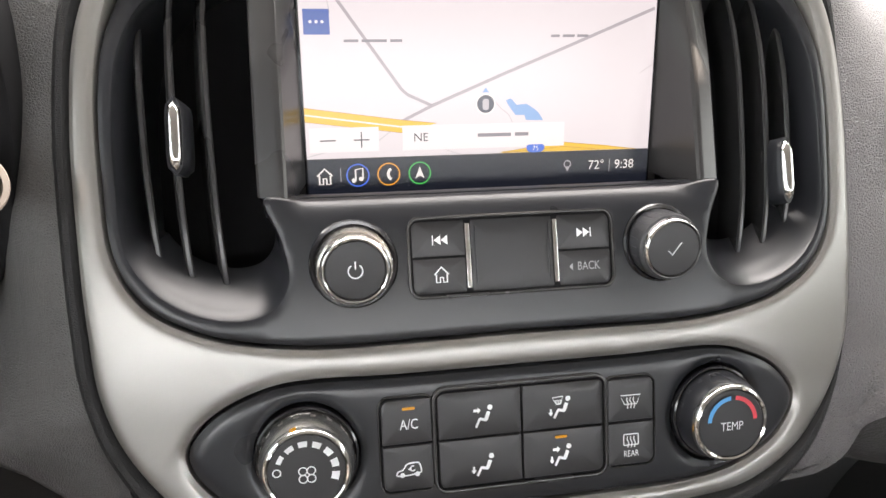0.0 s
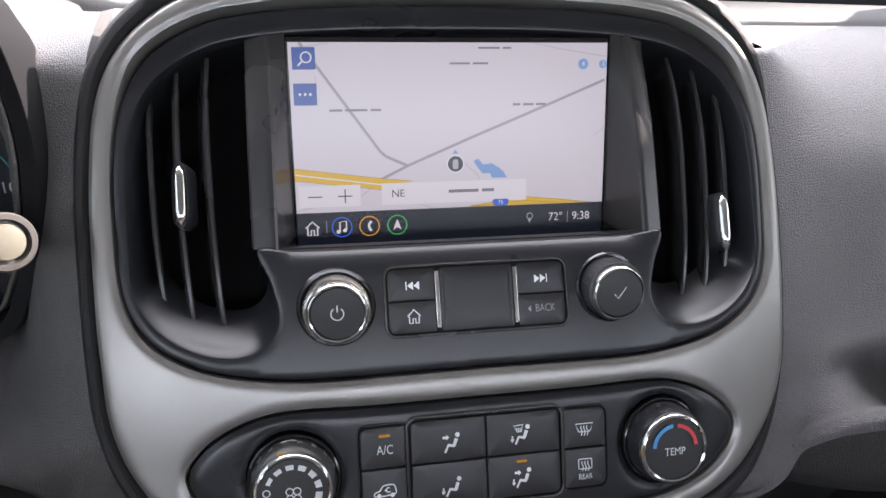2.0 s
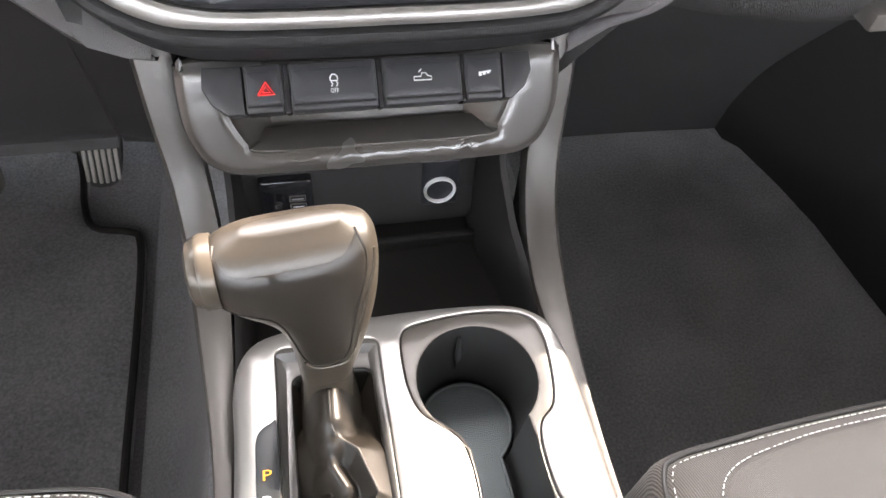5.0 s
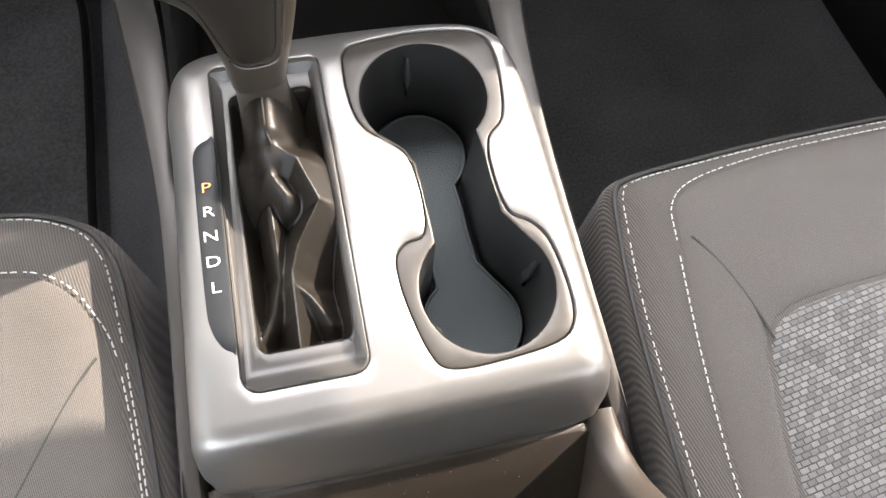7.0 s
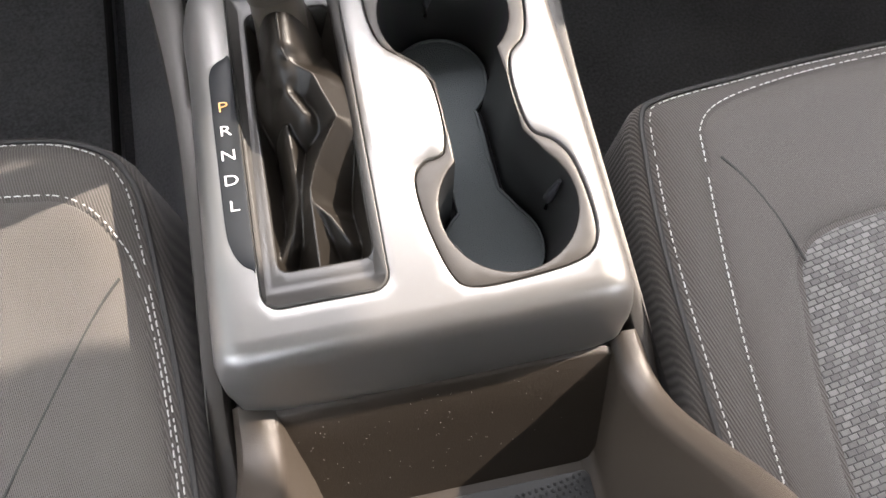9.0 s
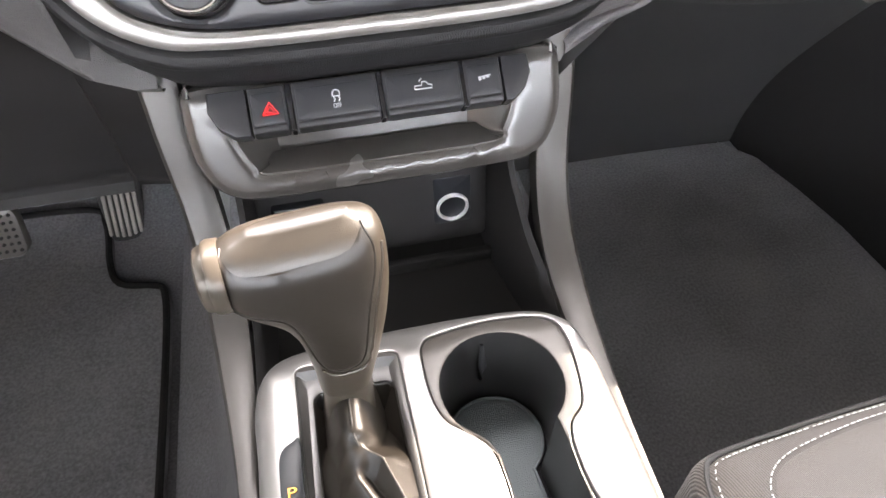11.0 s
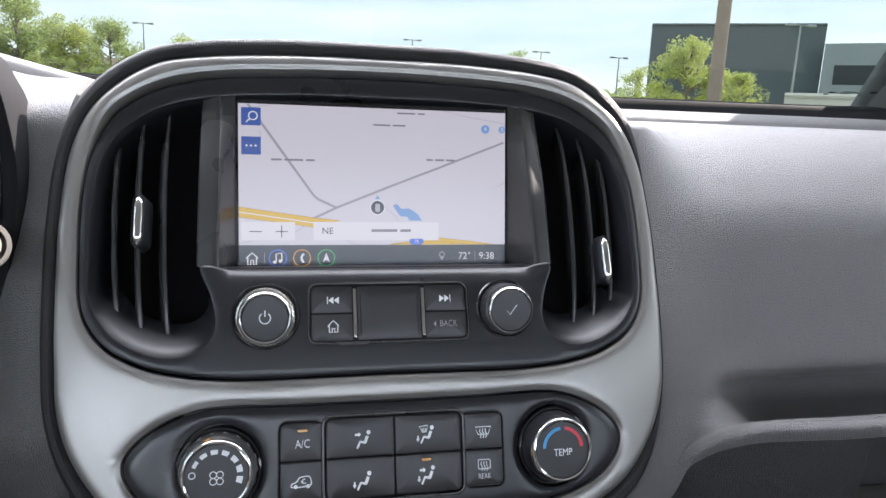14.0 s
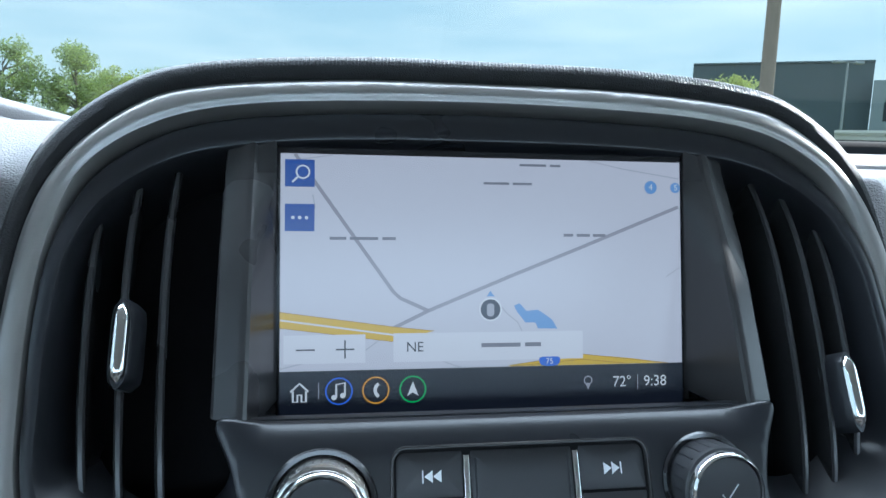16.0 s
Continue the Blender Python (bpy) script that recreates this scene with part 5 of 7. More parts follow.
part("card_slot", panel(smooth_loop([(-.083, .9265), (-.053, .9265), (-.055, .9225), (-.068, .9205), (-.081, .9225)], 3), [], lambda x, z, d=0.0: um(x, z, d + .0008), .002, .0005, .01), VENT, usb)
for z in (.914, .9055):
    p_ = part("usb_port", panel(rrect(-.0665, -.0535, z - .003, z + .003, .0006), [rrect(-.0655, -.0545, z - .0022, z + .0022, .0003)], lambda x, z_, d=0.0: um(x, z_, d + .0010), .003, .0003, .01), GREYTRIM, usb)
    part("tongue", panel(rrect(-.0645, -.0555, z - .0014, z - .0002, .0002), [], lambda x, z_, d=0.0: um(x, z_, d + .0006), .002, .0002, .01), DIMMARK, p_)
part("audio_jack", lathe(um(-.0755, .9075, .0010), (0, -1, .05), [(.0030, -.002), (.0030, .0006), (.0018, .0008), (.0016, -.004)], 20, caps=(False, True)), CHROME, usb)

# ==== centre console ====
console = thing("center_console", (0, -.32, .60), "silver topped centre console with two cup holders", "console")


def top(x, y, d=0.0):
    """The console's upper face: level, falling at the rear edge and slightly at the front."""
    rear = max(0.0, -.418 - y)
    z = .9370 - 1.9 * rear ** 1.0 * (1 - math.exp(-rear / .008)) - .30 * max(0.0, y + .205) - .55 * max(0.0, abs(x) - .098)
    return Vector((x, y, z + d))


TRIM = smooth_loop([(-.108, -.26), (-.1085, -.222), (-.100, -.197), (-.075, -.1835), (0, -.1785), (.066, -.1815), (.093, -.194), (.106, -.222), (.1085, -.26), (.1095, -.34), (.1100, -.418), (.1065, -.434), (.095, -.4405), (.04, -.4435), (-.04, -.4435), (-.096, -.4405), (-.1075, -.434), (-.1105, -.418), (-.1095, -.34)], 5)
SHIFT_HOLE = rrect(-.0815, -.0165, -.3985, -.2000, (.009, .009, .006, .006), 4)
CUP_RIM = smooth_loop([(.000, -.200), (.012, -.1925), (.050, -.1885), (.082, -.1945), (.0915, -.212), (.0905, -.240), (.0855, -.262), (.0745, -.274), (.0715, -.295), (.0745, -.322), (.086, -.3315), (.0935, -.345), (.0965, -.372), (.0940, -.392), (.082, -.4015), (.050, -.4055), (.024, -.4050), (.0145, -.395), (.0075, -.365), (.0065, -.342), (.0130, -.3325), (.0250, -.328), (.0280, -.305), (.0250, -.279), (.0140, -.266), (.0035, -.256), (-.0015, -.240), (-.0025, -.218)], 4)
part("silver_top", panel(TRIM, [SHIFT_HOLE, offset(ccw(CUP_RIM), .0005)], top, .012, .0045, .006, hole_bev=.0016), SILVER, console, "satin silver top plate")

# cup holders: two round wells joined by a channel
c1, r1, c2, r2 = (.0425, -.2385), .0385, (.0530, -.3640), .0375
hole = []
for i in range(31):
    a = radians(-48 + (276) * i / 30)
    hole.append((c1[0] + r1 * math.cos(a), c1[1] + r1 * math.sin(a)))
hole += [(.0290, -.283), (.0300, -.300), (.0300, -.318)]
for i in range(31):
    a = radians(128 + (272) * i / 30)
    hole.append((c2[0] + r2 * math.cos(a), c2[1] + r2 * math.sin(a)))
hole += [(.0705, -.322), (.0695, -.300), (.0695, -.283)]
part("cup_rim", panel(CUP_RIM, [hole], lambda x, y, d=0.0: top(x, y, d - .0014), .004, .0016, .005), TAUPE, console, "grey-brown plastic cup holder rim")
cup_rings = []
for s_ in range(9):
    t_ = s_ / 8
    cup_rings.append([Vector((x + (.046 - x) * .08 * t_, y + ((c1[1] if y > -.30 else c2[1]) - y) * .06 * t_, .9345 - .078 * t_)) for x, y in ccw(hole)])
cw_ = loft(cup_rings, (False, False))
cw_.normal_update()
bmesh.ops.reverse_faces(cw_, faces=list(cw_.faces))
part("cup_wall", cw_, CUPWALL, console, "dark glossy cup holder wall")
part("cup_well", panel(hole, [], lambda x, y, d=0.0: Vector((x, y, .857 + d)), .003, .0005, .01), VENT, console)
part("cup_liner", panel(offset(ccw(hole), -.0050), [], lambda x, y, d=0.0: Vector((x, y, .8600 + d)), .003, .0010, .006), RUBBER, console, "dark rubber cup liner")
part("liner_rim", panel(offset(ccw(hole), -.0050), [offset(ccw(hole), -.0068)], lambda x, y, d=0.0: Vector((x, y, .8618 + d)), .003, .0006, .006), RUBBER, console)
for (cx, cy), r, a in ((c1, r1, 95), (c2, r2, 20), (c2, r2, 205)):
    d_ = Vector((math.cos(radians(a)), math.sin(radians(a)), 0))
    o = Vector((cx, cy, 0)) + d_ * (r - .002)
    part("cup_clip", tube([o + Vector((0, 0, .925)), o + Vector((0, 0, .905)) - d_ * .0035, o + Vector((0, 0, .885)) - d_ * .001], [.0012, .0032, .0014], 10), BLACK, console)

# gear frame, indicator and boot
part("gear_frame", panel(SHIFT_HOLE, [rrect(-.0725, -.0225, -.3780, -.2180, .006, 4)], lambda x, y, d=0.0: top(x, y, d + .0002 - .0065 * smoothstep(.004, .010, .034 - abs(x + .05) if abs(x + .05) / .034 > abs(y + .3) / .1 else .1 - abs(y + .3))), .012, .0014, .004), GEARFRAME, console, "dark frame round the gear boot")
IND = smooth_loop([(-.0822, -.2500), (-.0860, -.2502), (-.0915, -.2535), (-.0945, -.2600), (-.0950, -.275), (-.0950, -.345), (-.0935, -.362), (-.0890, -.372), (-.0840, -.3758), (-.0822, -.3760), (-.0820, -.350), (-.0820, -.275)], 4)
indicator = part("gear_indicator", panel(IND, [], lambda x, y, d=0.0: top(x, y, d + .0008), .003, .0006, .006), INDICATOR, console, "dark grey gear indicator strip")
im = lambda u, v, d=0.0: top(u, v, d + .0012)
for i, ch in enumerate("PRNDL"):
    part("gear_letter", text(ch, .0088, -.0888, -.2815 - .01475 * i, im, .0003, squeeze=1.3), PLED if i == 0 else WHITEMARK, indicator, "lit amber letter" if i == 0 else "", smooth=False)

# console sides and the legs that run up to the switch panel
for sx in (-1, 1):
    out_x = .0075 if sx < 0 else 0.0
    path = smooth_path([(.1312 + out_x, -.046, 1.060), (.1275 + out_x, -.066, 1.020), (.1215 + out_x, -.090, .972), (.1175 + out_x, -.125, .938), (.1160 + out_x * .8, -.175, .918), (.1160 + out_x * .3, -.25, .909), (.1180, -.34, .902), (.1200, -.43, .894), (.1205, -.47, .880), (.121, -.52, .86)], 6)
    rings = []
    for k, p in enumerate(path):
        t = k / (len(path) - 1)
        w = .0125 - .0065 * smoothstep(.38, .62, t)
        nxt = path[min(k + 1, len(path) - 1)] - path[max(k - 1, 0)]
        nxt.normalize()
        up = Vector((1, 0, 0)).cross(nxt).normalized()
        up = -up if up.z + up.y * -.5 < 0 else up
        rings.append([Vector((sx * (p.x + a * w), p.y, p.z)) + up * b_ for a, b_ in ((-1, -.02), (-1, -.003), (-.75, -.0008), (0, .0004), (.75, -.0008), (1, -.004), (1.15, -.02))])
    part("side_rail", loft(rings), RAIL, console, "grey side rail")
    cols = []
    for y in np.linspace(-.03, -.56, 14):
        zt = .895 if y < -.16 else .895 + .9 * (y + .16)
        cols.append((y, [(.1235, min(zt, 1.0)), (.128, min(zt, 1.0) - .05), (.136, .75), (.155, .60), (.165, .52)]))
    rings = [[Vector((sx * p.x, y, p.y)) for p in smooth_path([(a, c, 0) for a, c in pr], 4)] for y, pr in cols]
    part("side_panel", loft(rings, closed=False), LOWER, console)

# rear bin: its sides climb towards the armrest
part("rear_front_wall", panel([(-.112, .82), (.112, .82), (.112, .8850), (.095, .8900), (-.095, .8900), (-.112, .8850)], [], lambda x, z, d=0.0: Vector((x, -.4450 - .93 * (.89 - z) - d, z)), .004, .001, .02), BINPL, console, "dark brown front wall of the bin")
for sx in (-1, 1):
    rings = []
    for y in np.linspace(-.436, -.640, 24):
        u = smoothstep(-.446, -.545, y)
        zt = .8935 + .110 * u ** 1.6
        xo, xi, xf = (.1195 + .010 * u, .0995 + .011 * u, .0885) if sx > 0 else (.1130 - .003 * u, .0875 - .003 * u, .0740)
        mx_ = (xo + xi) / 2
        rings.append([Vector((sx * a, y, c)) for a, c in ((xo + .004, .70), (xo + .001, zt - .012), (xo - .001, zt - .004), (xo - .005, zt), (mx_, zt + .0006), (xi + .004, zt - .0010), (xi + .001, zt - .004), (xi - .001, zt - .010), (xf + .002, .838), (xf - .003, .832), (xf - .010, .830))])
    part("bin_side", loft(rings, closed=False), BINPL, console, "dark brown bin side")
part("bin_floor", boxy(-.085, .092, -.66, -.47, .822, .8305, .002), BINPL, console)
part("rear_seam", tube([top(x, -.4445 + .012 * abs(x / .11) ** 6, 0) + Vector((0, -.0012, -.0100)) for x in np.linspace(-.106, .106, 24)], .0012, 6), VENT, console)
speck = bmesh.new()
rng = random.Random(5)
for k in range(90):
    x = rng.gauss(-.01, .050)
    if abs(x) > .082:
        continue
    z = rng.uniform(.845, .886)
    lathe((x, -.4450 - .93 * (.89 - z) - .0002, z), (0, -.73, .68), [(rng.uniform(.00014, .00032), 0), (.0001, .0003)], 5, bm=speck)
tagged(part("dust", speck, THREAD, console, "pale dust specks", smooth=False), kind="stuff")
binmat = thing("bin_mat", (0, -.55, .8305), "dotted dark rubber mat in the rear bin", "mat")
part("mat_sheet", panel(rrect(-.0700, .0835, -.64, -.506, .006), [], lambda x, y, d=0.0: Vector((x, y + .008 * ((x - .006) / .08) ** 2 - .006, .8305 + .0022 + d)), .002, .0008, .012), BINMAT, binmat)
dots = bmesh.new()
for i in range(36):
    for j in range(18):
        x, y = -.066 + i * .0041 + (j % 2) * .0020, -.508 - j * .0036
        if x < .081:
            lathe((x, y + .008 * ((x - .006) / .08) ** 2 - .006, .8327), (0, 0, 1), [(.0013, 0), (.0008, .0006)], 5, bm=dots)
tagged(part("mat_dots", dots, BINMAT, binmat, smooth=False), kind="stuff")
armrest = thing("armrest", (.02, -.68, .85), "tan grained armrest lid behind the console bin", "armrest")
ARM = smooth_loop([(.035, -.5230), (.075, -.5255), (.105, -.5320), (.130, -.5440), (.146, -.5600), (.152, -.60), (.152, -.86), (-.085, -.86), (-.085, -.60), (-.078, -.556), (-.060, -.5400), (-.030, -.5290), (.0, -.5245)], 5)
part("lid", panel(ARM, [], lambda x, y, d=0.0: Vector((x, y, 1.020 + d)), .055, .016, .010, .008, .035, back=True), ARMREST, armrest, "tan grained hide lid")
part("armrest_base", boxy(-.075, .118, -.85, -.600, .832, .970, .01), BINPL, armrest)

# ==== gear selector ====
gear = thing("gear_selector", (-.05, -.26, .93), "T-shaped gear lever with a hide boot", "gear lever")
KNOB_Z = [.972, .990, 1.005, 1.020, 1.032, 1.040, 1.045, 1.050, 1.056, 1.065, 1.074, 1.080, 1.084, 1.0862]
KNOB_L = [-.0645, -.0655, -.0670, -.0700, -.0755, -.0830, -.0900, -.0960, -.1000, -.1020, -.1005, -.0965, -.0890, -.0750]
KNOB_R = [-.0350, -.0300, -.0262, -.0228, -.0208, -.0197, -.0193, -.0190, -.0188, -.0190, -.0204, -.0235, -.0285, -.0400]
KNOB_H = [.0130, .0152, .0170, .0184, .0193, .0198, .0201, .0203, .0204, .0202, .0180, .0142, .0090, .0030]


def knob_at(z):
    """Left end, right end and half depth of the handle at a height."""
    f = lambda col: float(np.mean(np.interp([z - .003, z - .0015, z, z + .0015, z + .003], KNOB_Z, col)))
    return f(KNOB_L), f(KNOB_R), f(KNOB_H)


def knob_mid(x, z):
    return -.229 + .11 * (z - 1.02) + .10 * (x + .05)


def knob_face(x, z, d=0.0):
    """A place on the handle's rear face, towards the seats."""
    xl, xr, h = knob_at(z)
    t = min(.995, abs((x - (xl + xr) / 2) / ((xr - xl) / 2)))
    return Vector((x, knob_mid(x, z) - (h * (1 - t ** 3.2) ** (1 / 2.3) + d), z))


rings = []
for k in range(44):
    z = .972 + (1.0862 - .972) * (1 - (1 - k / 43) ** 1.35)
    xl, xr, h = knob_at(z)
    ring = []
    for q in range(56):
        a = 2 * math.pi * q / 56
        c_, s_ = math.cos(a), math.sin(a)
        x = (xl + xr) / 2 + (xr - xl) / 2 * math.copysign(abs(c_) ** (2 / 3.2), c_)
        ring.append(Vector((x, knob_mid(x, z) + h * math.copysign(abs(s_) ** (2 / 2.6), s_), z)))
    rings.append(ring)
part("handle", loft(rings), KNOBHIDE, gear, "satin grey-brown handle", sharp=60)
SEAM = smooth_path([(-.0935, 1.0815, 0), (-.0960, 1.0740, 0), (-.0962, 1.0640, 0), (-.0935, 1.0560, 0), (-.0870, 1.0520, 0), (-.0790, 1.0495, 0), (-.0720, 1.0455, 0), (-.0675, 1.0360, 0), (-.0645, 1.0200, 0), (-.0612, 1.0060, 0), (-.0565, .9990, 0), (-.0480, .9968, 0), (-.0405, .9990, 0), (-.0368, 1.0070, 0), (-.0345, 1.0220, 0), (-.0312, 1.0420, 0), (-.0270, 1.0600, 0), (-.0262, 1.0730, 0), (-.0300, 1.0825, 0)], 6)
part("grip_panel", panel([(p.x, p.y) for p in SEAM], [], lambda x, z, d=0.0: knob_face(x, z, d * .5 + .0004), .002, .0008, .005, .0006, .004), GRIP, gear, "smooth dark brown inset grip panel")
part("knob_seam", tube([knob_face(p.x, p.y, .0001) for p in SEAM], .0008, 7), BOOT, gear, "dark seam round the grip panel")
part("trim_edge", tube([knob_face(p.x + (.0032 if p.x > -.048 else .0), p.y - (.0034 if p.y < 1.004 else 0), -.0006) for p in SEAM if p.x > -.060 and p.y < 1.072], .0019, 8, flat=.5), KNOBTRIM, gear, "lighter trim edge")
part("release_button", lathe((-.0985, knob_mid(-.1, 1.0645), 1.0645), (-1, -.10, 0), [(.0176, -.004), (.0180, .0010), (.0172, .0030), (.0160, .0032), (.0158, .0050), (.0146, .0072), (.0110, .0086), (.0004, .0090)], 40), KNOBTRIM, gear, "round release button")
part("neck", tube(smooth_path([(-.0495, -.2310, .984), (-.0496, -.2335, .962), (-.0502, -.2370, .945), (-.0510, -.2410, .930)], 4), [.0138, .0139, .0141, .0143, .0145, .0146, .0146, .0146, .0147, .0148, .0149, .0150, .0152], 24), KNOBTRIM, gear)
# boot: a hide skin that hangs from the neck to the frame, with a creased spine
# folds as crest lines (x, y, z), with the drop to either side and its power
FOLDS = [
    ([(-.050, -.224, .966), (-.0500, -.250, .967), (-.0502, -.264, .966), (-.0505, -.273, .961)], .024, .0140, 2.6),
    ([(-.0485, -.2725, .961), (-.0374, -.2805, .9575), (-.0294, -.3017, .9505)], .013, .0095, 1.0),
    ([(-.0515, -.270, .9590), (-.0525, -.286, .9520), (-.0460, -.2975, .9490)], .017, .0105, 1.7),
    ([(-.0289, -.3035, .9505), (-.0436, -.3251, .9450), (-.0486, -.3375, .9420), (-.0493, -.3446, .9400), (-.0502, -.3606, .9335), (-.0511, -.3794, .9260)], .016, .0100, 0.90),
    ([(-.0560, -.300, .9410), (-.0555, -.325, .9370), (-.0562, -.3393, .9330), (-.0621, -.357, .9285), (-.0702, -.3680, .9240)], .014, .0070, 1.5),
    ([(-.0493, -.3446, .9390), (-.0418, -.3517, .9330), (-.0328, -.3668, .9255)], .012, .0080, 1.0),
]


def boot_z(x, y):
    edge = max(0.0, min(1.0, min(x + .0735, -.0225 - x, y + .380, -.218 - y) / .008))
    hs = [.9290 - .0190 * edge]
    for line, drop, width, power in FOLDS:
        best = -1.0
        for (x0, y0, z0), (x1, y1, z1) in zip(line, line[1:]):
            l2 = (x1 - x0) ** 2 + (y1 - y0) ** 2
            t = max(0.0, min(1.0, ((x - x0) * (x1 - x0) + (y - y0) * (y1 - y0)) / l2))
            d = math.hypot(x - x0 - (x1 - x0) * t, y - y0 - (y1 - y0) * t)
            best = max(best, z0 + (z1 - z0) * t - drop * ((d + .0003) / width) ** power)
        hs.append(best)
    soft, m_ = .0011, max(hs)
    h = m_ + soft * math.log(sum(math.exp((q - m_) / soft) for q in hs))
    return h + .0007 * edge * noise.noise(Vector((x * 90, y * 70, 3.1)))


def grid_sheet(x0, x1, y0, y1, nx, ny, f):
    b_ = bmesh.new()
    rows = [[b_.verts.new((x0 + (x1 - x0) * i / nx, y0 + (y1 - y0) * j / ny, f(x0 + (x1 - x0) * i / nx, y0 + (y1 - y0) * j / ny))) for i in range(nx + 1)] for j in range(ny + 1)]
    for j in range(ny):
        for i in range(nx):
            b_.faces.new((rows[j][i], rows[j][i + 1], rows[j + 1][i + 1], rows[j + 1][i]))
    return b_


part("boot", grid_sheet(-.0745, -.0215, -.3815, -.2165, 70, 200, boot_z), BOOT, gear, "creased black hide boot", sharp=70)
for seam_pts in ([(-.0488, -.3395), (-.0493, -.3446), (-.0498, -.353), (-.0502, -.3606), (-.0507, -.370), (-.0511, -.3785)], [(-.0502, -.246), (-.0503, -.254), (-.0505, -.262), (-.0503, -.269), (-.0487, -.2735)]):
    part("boot_seam", tube([(x_, y_, boot_z(x_, y_) + .0001) for x_, y_ in seam_pts], .0006, 6), PIPING, gear)


# ==== seats ====
def seat(sx, dy, out_, mid_, ins_, label):
    """A cloth seat cushion with twill sides, a smooth border and a woven middle, sewn with pale thread."""
    top_ = thing("car_seat", (sx * .40, -.55 + dy, .60), label, "seat", "front seats")
    out = [(sx * x, y + dy) for x, y in smooth_loop(out_, 5)]
    out = ccw(out)
    mid = ccw([(sx * x, y + dy) for x, y in smooth_loop(mid_, 5)])
    ins = ccw([(sx * x, y + dy) for x, y in smooth_loop(ins_, 5)])

    def height(x, y):
        d = float(reach(np.array([x]), np.array([y]), [out])[0])
        ok_ = bool(inside(np.array([x]), np.array([y]), out)[0])
        k = math.sqrt(max(0.0, 1 - (1 - min(d, .045) / .045) ** 2)) if ok_ else 0.0
        return .872 + .026 * k + .010 * smoothstep(.05, .2, d)
    fm = lambda x, y, d=0.0: Vector((x, y, height(x, y) + d))
    part("cushion_side", panel(out, [], fm, .20, .003, .009), TWILL, top_, "dark twill cushion side")
    part("cushion_border", panel(mid, [ins], lambda x, y, d=0.0: fm(x, y, d + .0010), .004, .0016, .009, .0030, .022), SMOOTHCLOTH, top_, "smooth grey cloth border")
    part("cushion_middle", panel(ins, [], lambda x, y, d=0.0: fm(x, y, d - .0006), .004, .0020, .008, .0035, .02), WEAVE, top_, "woven grey cloth middle")
    part("piping", tube([fm(*p, .0012) for p in offset(out, -.006)] + [fm(*offset(out, -.006)[0], .0012)], .0019, 8), PIPING, top_)
    for lp, d in ((offset(out, -.0105), .0012), (offset(mid, .0030), .0014)):
        st = bmesh.new()
        run = 0.0
        for a, b_ in zip(lp, lp[1:]):
            va, vb = Vector(a), Vector(b_)
            ln = (vb - va).length
            pos = -run
            while pos < ln:
                if pos >= 0:
                    m0 = va + (vb - va) * (pos / ln)
                    m1 = va + (vb - va) * (min(pos + .0036, ln + .001) / ln)
                    tube([fm(*m0, d), fm(*((m0 + m1) / 2), d + .0006), fm(*m1, d)], .00045, 5, st)
                pos += .0054
            run = (ln + run) % .0054 if False else (.0054 - ((pos - ln) % .0054)) % .0054
        tagged(part("stitching", st, THREAD, top_, "pale thread"), kind="stuff")
    seam = bmesh.new()
    (ax_, ay_), (bx_, by_) = mid_[0], ins_[1]
    a, b_ = Vector((sx * (ax_ + .006), ay_)), Vector((sx * (bx_ + .0015), by_ - .003))
    bow_ = Vector((sx * (ax_ + .0245), ay_ - .025))
    pts = [((1 - t) ** 2 * a + 2 * t * (1 - t) * bow_ + t * t * b_) for t in np.linspace(0, 1, 14)]
    tube([fm(*p, .0034) for p in pts], .0009, 6, seam)
    part("seam", seam, PIPING, top_)
    part("seat_base", boxy(min(sx * .17, sx * .63), max(sx * .17, sx * .63), -.88 + dy, -.31 + dy, .60, .70, .02), LOWER, top_)
    return top_


SEAT_BACK = [(.645, -.300), (.655, -.34), (.655, -.60), (.65, -.90), (.40, -.92), (.16, -.90)]
MID_BACK = [(.595, -.31), (.612, -.35), (.622, -.60), (.62, -.88), (.40, -.885), (.18, -.88)]
INS_BACK = [(.565, -.42), (.585, -.50), (.59, -.62), (.58, -.86), (.40, -.865), (.215, -.86)]
seat(1, 0.0,
     [(.150, -.330), (.156, -.300), (.172, -.287), (.230, -.2800), (.300, -.2745), (.40, -.271), (.52, -.273), (.60, -.280)] + SEAT_BACK + [(.140, -.62), (.1405, -.50), (.1420, -.42), (.1450, -.37)],
     [(.1885, -.345), (.1935, -.322), (.212, -.3085), (.250, -.3000), (.30, -.2945), (.40, -.291), (.52, -.295)] + MID_BACK + [(.170, -.62), (.1725, -.50), (.1785, -.42)],
     [(.2130, -.440), (.2200, -.415), (.2380, -.4015), (.275, -.3950), (.33, -.3915), (.42, -.390), (.52, -.395)] + INS_BACK + [(.200, -.62), (.2040, -.50)],
     "grey cloth passenger seat cushion with pale stitching")
